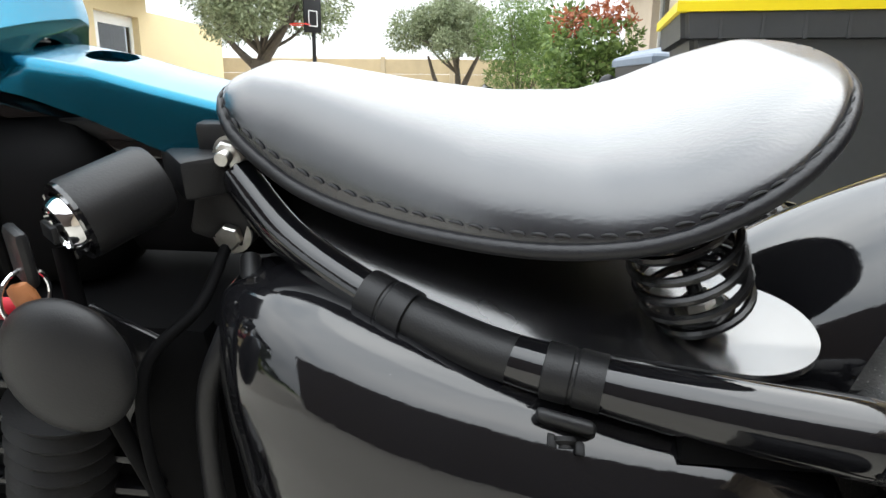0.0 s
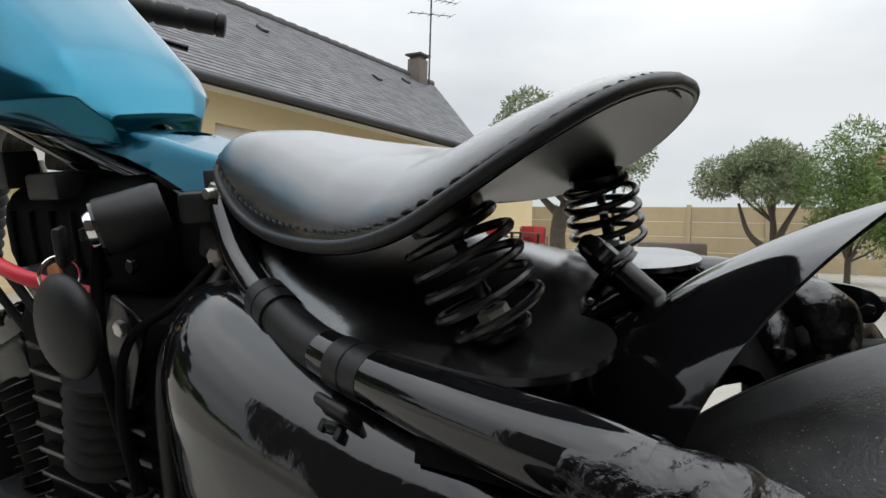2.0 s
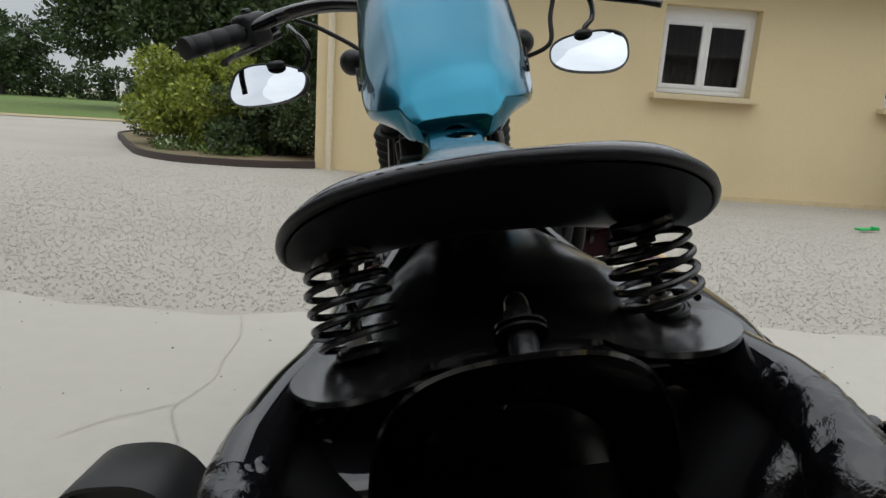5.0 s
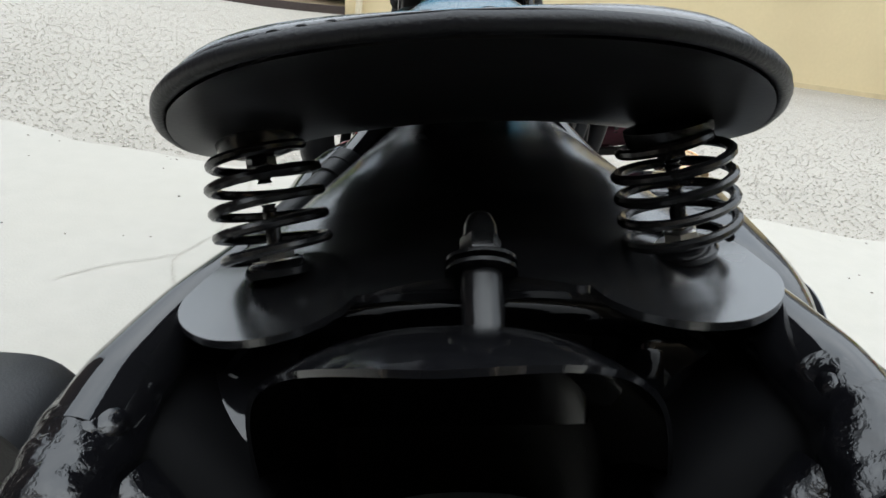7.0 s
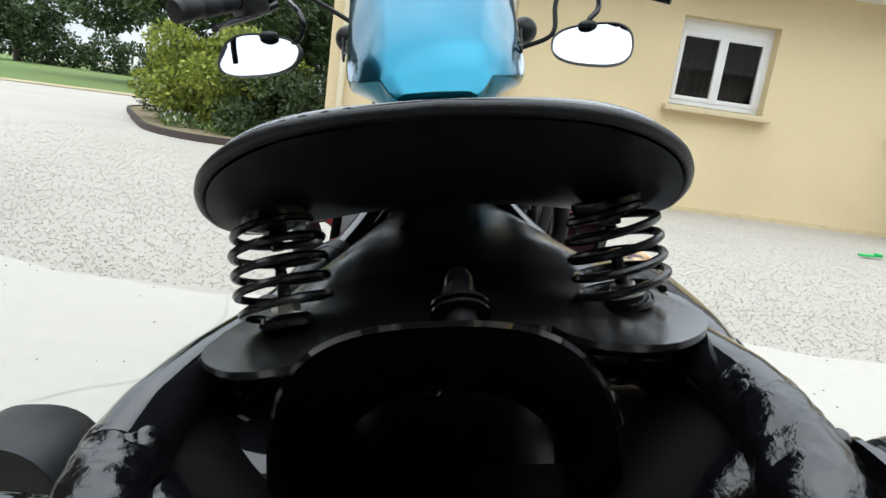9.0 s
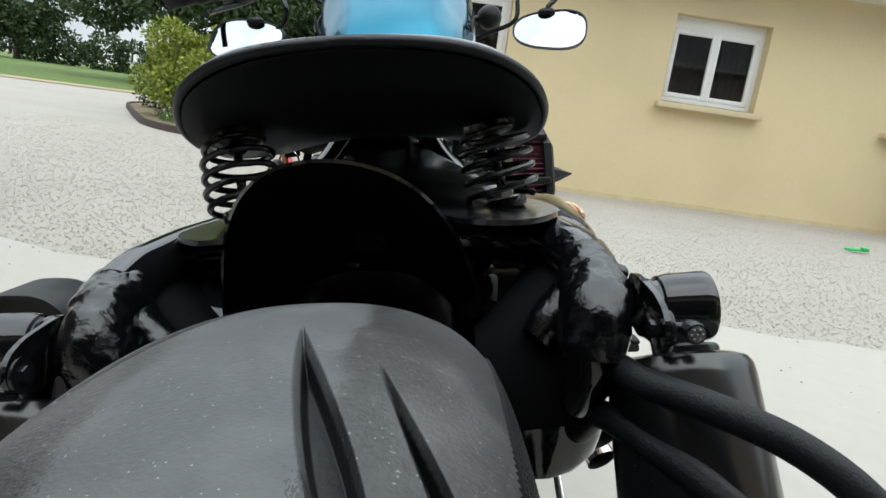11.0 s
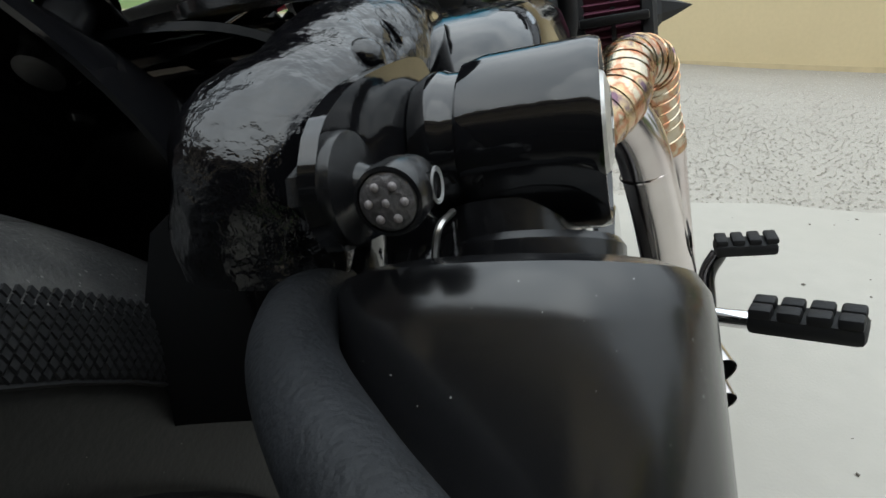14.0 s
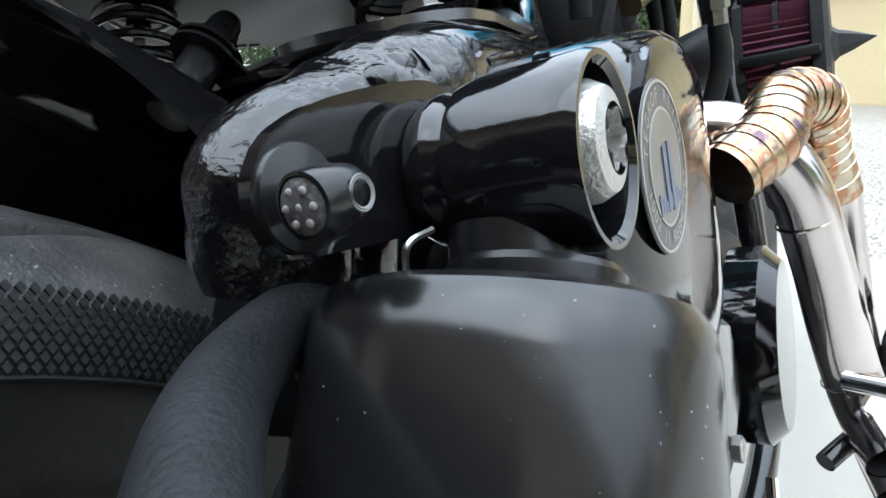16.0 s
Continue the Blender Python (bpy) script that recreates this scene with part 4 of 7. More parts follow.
# ---- play house ----
def play_house():
    p = thing("play_house", None, "plastic garden play house with open red shutter on a timber base", "play house", m=pose(-5.96, 8.66, -0.085, 0, 0, -26) @ Matrix.Diagonal((0.62, 1.05, 1.05, 1)))
    part("base", box(B(), (0.05, -0.05, 0.05), (1.15, 2.0, 0.11), 0.01), WOODP, p, "brown timber base", smooth=False)
    x1 = 0.48
    bm = B()
    ys = (-0.12, 0.82)
    fw = [(x1, ys[0], 0.11), (x1, ys[1], 0.11), (x1, ys[1], 0.92), (x1, 0.62, 1.05), (x1, 0.52, 1.06), (x1, 0.20, 1.42), (x1, ys[0], 1.06)]
    a = [bm.verts.new(v) for v in fw]
    b = [bm.verts.new((v[0] - 0.05, v[1], v[2])) for v in fw]
    bm.faces.new(a)
    bm.faces.new(list(reversed(b)))
    for i in range(len(a)):
        j = (i + 1) % len(a)
        bm.faces.new((b[i], b[j], a[j], a[i]))
    front = part("front_wall", bm, WHITEP, p, smooth=False)
    for i in range(7):
        part("clapboard", box(B(), (x1 + 0.008, 0.35, 0.17 + i * 0.055), (0.012, 0.92, 0.045), 0.004), WHITEP, front, smooth=False)
    part("back_wall", box(B(), (-0.45, 0.0, 0.6), (0.05, 1.6, 1.0)), WHITEP, p, smooth=False)
    part("side_wall", box(B(), (0.0, 0.80, 0.5), (0.9, 0.04, 0.78)), WHITEP, p, smooth=False)
    part("kitchen_panel", box(B(), (x1 - 0.03, -0.47, 0.94), (0.05, 0.68, 0.24), 0.01), LIME, p, "lime green fascia panel", smooth=False)
    part("fascia_slot", box(B(), (x1 + 0.0, -0.47, 0.95), (0.012, 0.06, 0.10)), GREYP, p, smooth=False)
    part("corner_post", box(B(), (x1 - 0.03, -0.80, 0.55), (0.05, 0.05, 0.9), 0.01), WHITEP, p, smooth=False)
    part("kitchen_wall", box(B(), (x1 - 0.45, -0.47, 0.5), (0.04, 0.62, 0.8)), LIME, p, smooth=False)
    part("side_window_panel", box(B(), (x1 - 0.36, -0.62, 0.62), (0.03, 0.34, 0.42), 0.01), WHITEP, p, smooth=False)
    part("counter", box(B(), (x1 + 0.05, -0.62, 0.50), (0.26, 0.62, 0.035), 0.01), GREYP, p, smooth=False)
    part("stool", box(box(box(B(), (x1 + 0.08, -0.70, 0.28), (0.16, 0.15, 0.42), 0.02), (x1 + 0.14, -0.90, 0.19), (0.14, 0.13, 0.22), 0.02), (x1 + 0.14, -0.45, 0.19), (0.14, 0.14, 0.22), 0.02), REDP, p, "red moulded stools", smooth=False)
    part("stool_bridge", box(B(), (x1 + 0.14, -0.68, 0.135), (0.14, 0.56, 0.06), 0.015), REDP, p, smooth=False)
    part("low_panel", box(B(), (x1 - 0.05, -0.30, 0.28), (0.06, 0.34, 0.34), 0.01), LIME, p, smooth=False)
    win = part("window", box(B(), (x1 + 0.012, 0.05, 0.66), (0.03, 0.26, 0.36), 0.008), GREYP, p, "grey framed window", smooth=False)
    part("pane", box(B(), (x1 + 0.03, 0.05, 0.66), (0.012, 0.17, 0.27)), mat("pale_window_view", (0.42, 0.42, 0.38), 0.5), win, smooth=False)
    door = part("door", box(B(), (x1 + 0.014, 0.37, 0.31), (0.035, 0.22, 0.38), 0.01), LIME, p, "two-part door, red above lime", smooth=False)
    part("upper_leaf", box(B(), (x1 + 0.014, 0.37, 0.68), (0.035, 0.22, 0.32), 0.01), REDP, door, smooth=False)
    part("door_top", box(B(), (x1 + 0.010, 0.37, 0.87), (0.03, 0.24, 0.03)), GREYP, door, smooth=False)
    part("slot", box(B(), (x1 + 0.036, 0.37, 0.45), (0.012, 0.08, 0.02)), GREYP, door, smooth=False)
    part("side_opening", box(B(), (x1 + 0.006, 0.66, 0.68), (0.02, 0.22, 0.34)), mat("shaded_cream", (0.42, 0.36, 0.24), 0.7), p, smooth=False)
    part("shutter", box(B(), (x1 + 0.02, 0.92, 0.68), (0.035, 0.28, 0.36), 0.01), REDP, p, "open red shutter", smooth=False)
    part("gable_panel", box(B(), (x1 + 0.01, 0.20, 1.30), (0.03, 0.22, 0.09), 0.01), REDP, p, smooth=False)
    sw = part("gable_window", box(B(), (x1 + 0.014, 0.20, 1.10), (0.035, 0.15, 0.19), 0.006), GREYP, p, smooth=False)
    part("shutter_left", box(B(), (x1 + 0.014, 0.07, 1.11), (0.03, 0.09, 0.20), 0.006), LIME, sw, smooth=False)
    part("shutter_right", box(B(), (x1 + 0.014, 0.33, 1.11), (0.03, 0.09, 0.20), 0.006), LIME, sw, smooth=False)
    roofp = part("roof", box(B(), (0.0, 0.46, 1.23), (1.12, 0.52, 0.035), 0.006, Euler((radians(-47), 0, 0)).to_matrix()), GREYP, p, "dark grey moulded roof", smooth=False)
    part("lean_to_roof", box(B(), (0.0, 0.80, 0.96), (1.12, 0.44, 0.035), 0.006, Euler((radians(-24), 0, 0)).to_matrix()), GREYP, p, smooth=False)
    rot = Euler((0, radians(33), 0)).to_matrix()
    slope = part("front_slope", box(B(), (0.26, -0.38, 1.25), (0.66, 1.05, 0.035), 0.006, rot), GREYP, p, smooth=False)
    for i in range(6):
        part("shingle_strip", box(B(), (0.52 - i * 0.10, -0.38, 1.105 + i * 0.066), (0.11, 1.05, 0.03), 0.004, rot), GREYP, slope, smooth=False)
    part("chimney", lathe(B(), [(0.11, 1.25), (0.085, 1.55), (0.07, 1.56)], (0.18, -0.36, 0), (0, 0, 1), 4), LIME, p, "lime chimney", smooth=False)
    return p


play_house()
oc = crown_clumps((0, 0, 0.42), (0.45, 0.5, 0.42), 16, 0.2, 41, -0.9)
tree("garden_shrub", (-6.2, 10.45, -0.06), "leafy green shrub against the house wall", [((0, 0, 0), 0.03), ((0, 0, 0.3), 0.02), ((0, 0, 0.5), 0.015)], limbs_to((0, 0, 0.1), oc, 0.012, 6, 3), oc, 3600, (0.13, 0.05), MGREEN, BARK, 42, "shrub")
gt = thing("green_toy", (-4.55, 5.6, -0.06), "small bright green plastic toy on the gravel", "toy")
part("body", box(box(B(), (0, 0, 0.015), (0.07, 0.26, 0.02), 0.008, Euler((0, 0, 0.3)).to_matrix()), (0.02, 0.06, 0.03), (0.05, 0.06, 0.03), 0.008), GREENP, gt)

# ---- neighbour building and bins ----
nb = thing("outbuilding", (2.95, 0, 0), "cream rendered building with a tiled overhanging roof", "building")
NHO = [(6.9, 8.1, 1.0, 2.25), (10.2, 11.2, 1.0, 2.25)]
# the third opening is unseen, added so the bike reflects something dark
bm = holed_wall(B(), -4.0, 13.2, -0.05, 2.75, NHO + [(-0.9, 3.0, 0.0, 2.25)], 0.28)
bmesh.ops.scale(bm, vec=(-1, 1, 1), verts=bm.verts)
bmesh.ops.reverse_faces(bm, faces=bm.faces)
part("side_wall", bm, mat("pale_beige_render", (0.66, 0.57, 0.46), 0.92, vary=0.06, bump=0.3, bump_scale=140, dirt=(0.52, 0.42, 0.31), dirt_scale=1.2), nb, smooth=False)
part("end_wall", box(B(), (2.0, 13.05, 1.35), (3.4, 0.28, 2.8)), RENDER, nb, smooth=False)
part("near_wall", box(B(), (2.0, -3.85, 1.35), (3.4, 0.28, 2.8)), RENDER, nb, smooth=False)
part("rear_wall", box(B(), (5.4, 4.6, 1.35), (0.28, 17.2, 2.8)), RENDER, nb, smooth=False)
# grey lining of the added opening keeps its reflection dark
part("added_bay_lining", box(box(box(B(), (5.2, 1.05, 1.3), (0.1, 5.0, 2.6)), (2.7, -1.4, 1.3), (4.8, 0.1, 2.6)), (2.7, 3.5, 1.3), (4.8, 0.1, 2.6)), mat("grey_bay_block", (0.16, 0.15, 0.14), 0.9), nb, smooth=False)
part("added_bay_ceiling", box(B(), (2.8, 1.05, 2.62), (5.0, 5.0, 0.08)), mat("grey_bay_board", (0.2, 0.19, 0.18), 0.9), nb, smooth=False)
for h in NHO:
    fr = B()
    t = 0.05
    box(fr, (0.14, h[0] + t / 2, (h[2] + h[3]) / 2), (0.06, t, h[3] - h[2]))
    box(fr, (0.14, h[1] - t / 2, (h[2] + h[3]) / 2), (0.06, t, h[3] - h[2]))
    box(fr, (0.142, (h[0] + h[1]) / 2, h[3] - t / 2), (0.056, h[1] - h[0] - 2 * t, t))
    box(fr, (0.142, (h[0] + h[1]) / 2, h[2] + t / 2), (0.056, h[1] - h[0] - 2 * t, t))
    w = part("window", fr, PVC, nb, smooth=False)
    pp = part("pane", box(B(), (0.145, (h[0] + h[1]) / 2, (h[2] + h[3]) / 2), (0.008, h[1] - h[0] - 2 * t, h[3] - h[2] - 2 * t)), PANE, w, smooth=False)
    pp.visible_shadow = False
    # flat dark sheet behind the pane, so the window reads dark
    part("pane_backing", box(B(), (0.27, (h[0] + h[1]) / 2, (h[2] + h[3]) / 2), (0.02, h[1] - h[0], h[3] - h[2])), PANE_BACK, w, smooth=False)
bm = B()
rot = Euler((0, radians(-30), 0)).to_matrix()
box(bm, (1.35, 4.6, 3.62), (4.1, 17.8, 0.10), 0, rot)
nroof = part("roof", bm, mat("brown_roof_board", (0.16, 0.12, 0.10), 0.8), nb, smooth=False)
tv, tf = [], []
for r in range(26):
    for c in range(69):
        s = r * 0.155
        x = -0.42 + s * math.cos(radians(30)) - 0.03
        z = 2.68 + s * math.sin(radians(30))
        y = -4.2 + c * 0.255
        k = len(tv)
        for j in range(4):
            yy = y + j * 0.083
            h = 0.03 if j in (1, 2) else 0.008
            tv += [(x, yy, z + h), (x + 0.15, yy, z + h + 0.075)]
        for j in range(3):
            tf.append((k + 2 * j, k + 2 * j + 2, k + 2 * j + 3, k + 2 * j + 1))
nt = raw("roof_tiles", tv, tf, mat("grey_brown_tile", (0.165, 0.15, 0.14), 0.85, vary=0.35, scale=6), nroof)
nt["kind"] = "stuff"
part("gutter", tube(B(), [(-0.52, -4.2, 2.66), (-0.52, 5, 2.66), (-0.52, 13.5, 2.66)], 0.055, 10, 4), mat("pale_gutter", (0.50, 0.42, 0.32), 0.5), nb)
part("soffit", box(B(), (-0.23, 4.6, 2.62), (0.5, 17.8, 0.03)), mat("pale_soffit", (0.50, 0.43, 0.33), 0.8), nb, smooth=False)


def unseen_boarded_wall():
    """Unseen dark timber wall behind the walk, added to darken the bike's reflections."""
    w = tagged(part("unseen_wall_south", box(B(), (0.25, -2.55, 1.7), (5.4, 0.16, 3.5)), EDGING, smooth=False), "unseen dark boarded wall added to darken reflections", "wall", kind="structure")
    for i in range(33):
        part("board", box(B(), (-2.33 + i * 0.161, -2.455, 1.7), (0.152, 0.026, 3.48), 0.004), EDGING, w, smooth=False)


unseen_boarded_wall()


def wheelie_bin(m, w, d, h, lidmat, label):
    b = thing("wheelie_bin", None, label, "bin", "bins beside the outbuilding", m=m)
    bm = B()
    rings = []
    for z, k in ((0.06, 0.80), (0.2, 0.82), (0.7, 0.92), (h - 0.12, 0.985), (h - 0.115, 1.05), (h - 0.02, 1.07)):
        a, c = w * k / 2, d * k / 2
        rings.append([(-a, -c, z), (a, -c, z), (a, c, z), (-a, c, z)])
    loft(bm, rings)
    bmesh.ops.bevel(bm, geom=[e for e in bm.edges if abs(e.verts[0].co.z - e.verts[1].co.z) > 0.05], offset=0.03, segments=3, affect="EDGES")
    body = part("body", bm, BINM, b, angle=25)
    for i in range(7):
        x = -w * 0.40 + i * w * 0.8 / 6
        part("rib", box(B(), (x, -d * 0.515, h - 0.07), (0.012, 0.03, 0.10)), BINM, body, smooth=False)
    bm = B()
    rings = []
    for z, k in ((h - 0.018, 1.10), (h + 0.02, 1.10), (h + 0.035, 1.06), (h + 0.06, 0.80), (h + 0.075, 0.74)):
        a, c = w * k / 2, d * k / 2
        rings.append([(-a, -c, z), (a, -c, z), (a, c, z), (-a, c, z)])
    loft(bm, rings)
    part("lid", bm, lidmat, b, angle=30)
    part("handle_bar", tube(B(), [(-w * 0.42, d * 0.60, h - 0.05), (0, d * 0.60, h - 0.05), (w * 0.42, d * 0.60, h - 0.05)], 0.015, 8), BINM, b)
    for s in (-1, 1):
        part("wheel", lathe(B(), [(0.02, -0.025), (0.10, -0.025), (0.10, 0.025), (0.02, 0.025)], (s * w * 0.36, d * 0.38, 0.10), (1, 0, 0), 20), RUBBER, b)
    return b


wheelie_bin(pose(2.05, 3.95, 0, 0, 0, -8), 1.12, 0.75, 1.07, YELLOW, "large dark grey wheeled bin with a yellow lid")
wheelie_bin(pose(1.78, 5.1, 0, 0, 0, 10), 0.52, 0.58, 0.93, mat("grey_blue_lid", (0.16, 0.20, 0.26), 0.45), "dark grey wheeled bin with a grey-blue lid")
hg = thing("hanging_bag", (1.32, 5.35, 0.62), "black and yellow tool bag hung beside the bins", "bag")
part("pouch", ball(B(), (0.10, 0, 0.14), 0.09, (0.8, 0.6, 1.2)), MATT, hg)
part("stand", tube(B(), [(0.10, 0.05, -0.62), (0.10, 0.05, -0.2), (0.10, 0.03, 0.09)], 0.02, 8), MATT, hg)
part("patch", ball(B(), (0.13, -0.045, 0.14), 0.045, (0.7, 0.5, 1.1)), YELLOW, hg)
gr = thing("grass_tuft", (2.35, 2.6, 0), "bright green grass tuft at the foot of a grey wall", "grass", kind="stuff")
leaves("blades", [((0, 0, 0.2), (0.35, 0.3, 0.3))], 2600, 0.16, 0.012, GRASSB, gr, 51, -0.8)
pr = thing("gate_pillar", (2.75, 3.3, 0), "grey-beige rendered pillar", "pillar")
part("shaft", box(B(), (0, 0, 0.75), (0.9, 0.35, 1.5), 0.05, seg=3), mat("grey_beige_render", (0.42, 0.36, 0.31), 0.9, vary=0.08, bump=0.3), pr)


# ---- motorcycle: x runs from the front wheel (low) to the rear wheel (high), y to its right side, leaning on its stand ----
BIKE = pose(0, 1.449, 0, 10.5, 0, -1.6)
bike = thing("motorcycle", None, "gloss black custom bobber motorcycle with a sky blue tank", "motorcycle", m=BIKE)


def interp(x, table, k):
    return float(np.interp(x, [r[0] for r in table], [r[k] for r in table]))


def loft_all(rings):
    bm = B()
    loft(bm, rings)
    bmesh.ops.recalc_face_normals(bm, faces=bm.faces)
    return bm


# seat
EDGE = [(0.5555, 0, 0.748), (0.557, 0.02, 0.747), (0.562, 0.035, 0.742), (0.57, 0.045, 0.733), (0.585, 0.053, 0.722), (0.61, 0.063, 0.709), (0.65, 0.08, 0.7015), (0.7, 0.100, 0.7005), (0.74, 0.111, 0.7035), (0.775, 0.1190, 0.713), (0.805, 0.1180, 0.729), (0.83, 0.1045, 0.746), (0.847, 0.078, 0.759), (0.855, 0.044, 0.7655), (0.8575, 0, 0.768)]
CROWN = [(0.5555, 0.748), (0.562, 0.754), (0.575, 0.759), (0.60, 0.757), (0.65, 0.747), (0.70, 0.739), (0.75, 0.738), (0.775, 0.744), (0.81, 0.758), (0.84, 0.768), (0.8575, 0.769)]


def edge_line(n):
    """The seat's left rim from front to rear as a smooth line."""
    line = curve_pts([(x, -w, z) for x, w, z in EDGE], 12)
    d = [0.0]
    for a, b in zip(line, line[1:]):
        d.append(d[-1] + (b - a).length)
    out = []
    for s in np.linspace(0, d[-1], n):
        i = min(int(np.searchsorted(d, s, "right")) - 1, len(line) - 2)
        k = (s - d[i]) / max(d[i + 1] - d[i], 1e-9)
        out.append(line[i].lerp(line[i + 1], k))
    return out


RIM = edge_line(72)


def seat_top(inset=1.0, lift=0.0, under=False, nv=32):
    bm = B()
    rings = []
    for p in RIM:
        w = -p.y * inset
        c = interp(p.x, CROWN, 1)
        ring = []
        for j in range(nv + 1):
            v = -1 + 2 * j / nv
            v = math.sin(v * math.pi / 2)
            if under:
                z = p.z - 0.005 + 0.013 * (1 - v * v) * min(w / 0.1, 1)
            else:
                puff = (1 - abs(v) ** 3.8) ** 0.62
                z = p.z + 0.002 + max(c - p.z, 0.001) * puff + lift
            ring.append((p.x, w * v, z))
        rings.append(ring)
    loft(bm, rings, False)
    return bm


seat = part("seat", seat_top(0.985), LEATHER, bike, "black leather sprung solo seat with laced edge", angle=60)
bm = seat_top(0.985, 0, True)
bmesh.ops.reverse_faces(bm, faces=bm.faces)
seat.location = (0.0, 0.005, 0.0)
part("seat_pan", bm, PAN, seat, "smooth black underside", angle=60)
loop = [Vector((p.x, p.y, p.z + 0.0002)) for p in RIM] + [Vector((p.x, -p.y, p.z + 0.0002)) for p in reversed(RIM[1:-1])]
bm = B()
rings = []
for i, p in enumerate(loop + loop[:1]):
    q = loop[(i + 1) % len(loop)] - loop[i - 1 if i < len(loop) else i - 1 - len(loop)] if i < len(loop) else loop[1] - loop[-1]
    t = q.normalized()
    out = t.cross(Vector((0, 0, 1))).normalized()
    up = out.cross(t)
    rings.append([p + out * 0.0032 * math.cos(a) + up * (0.0035 * math.sin(a) - 0.0008) for a in np.linspace(0, 2 * math.pi, 11)[:-1]])
loft(bm, rings, True, False)
part("piping", bm, PIPING, seat, "rolled leather edge", angle=80)
bm = B()
tube(bm, [(-0.0033, 0, -0.0006), (-0.0014, 0.0002, 0.0001), (0.0015, 0.0005, 0.0001), (0.0034, 0.0011, -0.0006)], [0.0004, 0.00075, 0.00075, 0.0004], 6, 3)
stitch_me = None
line = edge_line(50)
for side in (-1, 1):
    for i in range(1, len(line) - 1):
        p, a, b = line[i], line[i - 1], line[i + 1]
        r = ease((p.x - 0.79) / 0.04)
        inward = Vector((0.72 - p.x, -p.y, 0)).normalized() * 0.0014
        c = interp(p.x, CROWN, 1)
        v = max(1 - 0.0010 / max(-p.y, 0.006), 0.6)
        w = (1 - r) * (-p.y * 0.985 * v + 0.0004) - r * (p.y + inward.y)
        z = p.z + r * 0.0027 + (1 - r) * (0.002 + max(c - p.z, 0.001) * (1 - v ** 3.8) ** 0.62)
        t = (b - a).normalized()
        t = Vector((t.x, t.y if side < 0 else -t.y, t.z))
        up = Vector((0, 0.55 * side, 0.83))
        n = t.cross(up).normalized()
        m = Matrix((t, n, t.cross(n) * -1)).transposed().to_4x4()
        m.translation = Vector((p.x + inward.x * r, side * w, z))
        if stitch_me is None:
            s = part("stitch", bm, THREAD_HOLLOW, seat)
            stitch_me = s.data
        else:
            s = new("stitch", stitch_me)
            s.parent = seat
        s.matrix_local = m
        if p.x > 0.70:
            low = new("stitch", stitch_me)
            low.parent = seat
            m2 = m.copy()
            m2.translation = Vector((p.x - 0.006, side * w * 0.945, p.z - 0.0040))
            low.matrix_local = m2


# springs
def seat_spring(side):
    base, top = Vector((0.796 - side * 0.004, 0.0095 + side * 0.0885, 0.6640)), Vector((0.783 + side * 0.003, 0.0015 + side * 0.0875, 0.7145))
    ax = (top - base).normalized()
    u = ax.orthogonal().normalized()
    v = ax.cross(u)
    turns, n = 4.9, 130
    pts = []
    for i in range(n):
        t = i / (n - 1)
        r = 0.0235 - 0.0055 * max(0, (t - 0.82) / 0.18) - 0.004 * max(0, (0.12 - t) / 0.12)
        h = 0.002 + t * ((top - base).length - 0.004)
        a = 2 * math.pi * turns * t + (0.6 if side > 0 else 2.2)
        pts.append(base + ax * h + u * r * math.cos(a) + v * r * math.sin(a))
    bm = B()
    tube(bm, pts, 0.0023, 8, 1)
    sp = part("seat_spring", bm, COILM, bike, "black coil spring under the seat")
    part("base_cup", lathe(B(), [(0.014, -0.004), (0.015, -0.001), (0.013, 0.002), (0.010, 0.003)], base, ax, 24), SATIN, sp)
    part("top_cup", lathe(B(), [(0.010, -0.006), (0.017, -0.004), (0.018, 0.0), (0.018, 0.003)], top, ax, 24), SATIN, sp)
    part("stud", lathe(B(), [(0.0032, 0), (0.0035, 0.018), (0.0030, 0.0181), (0.0034, 0.024)] + [(0.0026 + 0.0008 * (k % 2), 0.024 + 0.0012 * k) for k in range(4)], base, ax, 12), COILM, sp)
    part("upper_stud", lathe(B(), [(0.0026 + 0.0008 * (k % 2), -0.002 - 0.0012 * k) for k in range(14)], top, ax, 12), COILM, sp)
    part("nut", hexnut(B(), base + ax * 0.003, ax, 0.0075, 0.006), STEEL, sp, "zinc nut")
    part("washer", lathe(B(), [(0.004, 0), (0.011, 0), (0.011, 0.0015), (0.004, 0.0015)], base + ax * 0.0018, ax, 20), STEEL, sp)
    part("upper_nut", hexnut(B(), top - ax * 0.011, ax, 0.0065, 0.005), COILM, sp)
    return sp


for s in (-1, 1):
    seat_spring(s)

# cover plate below the seat
CPLAN = [(0.565, 0.036, 0.700, 0.686), (0.6, 0.058, 0.692, 0.672), (0.64, 0.078, 0.687, 0.662), (0.7, 0.098, 0.682, 0.657), (0.75, 0.111, 0.678, 0.658), (0.79, 0.121, 0.670, 0.659), (0.812, 0.124, 0.663, 0.659)]


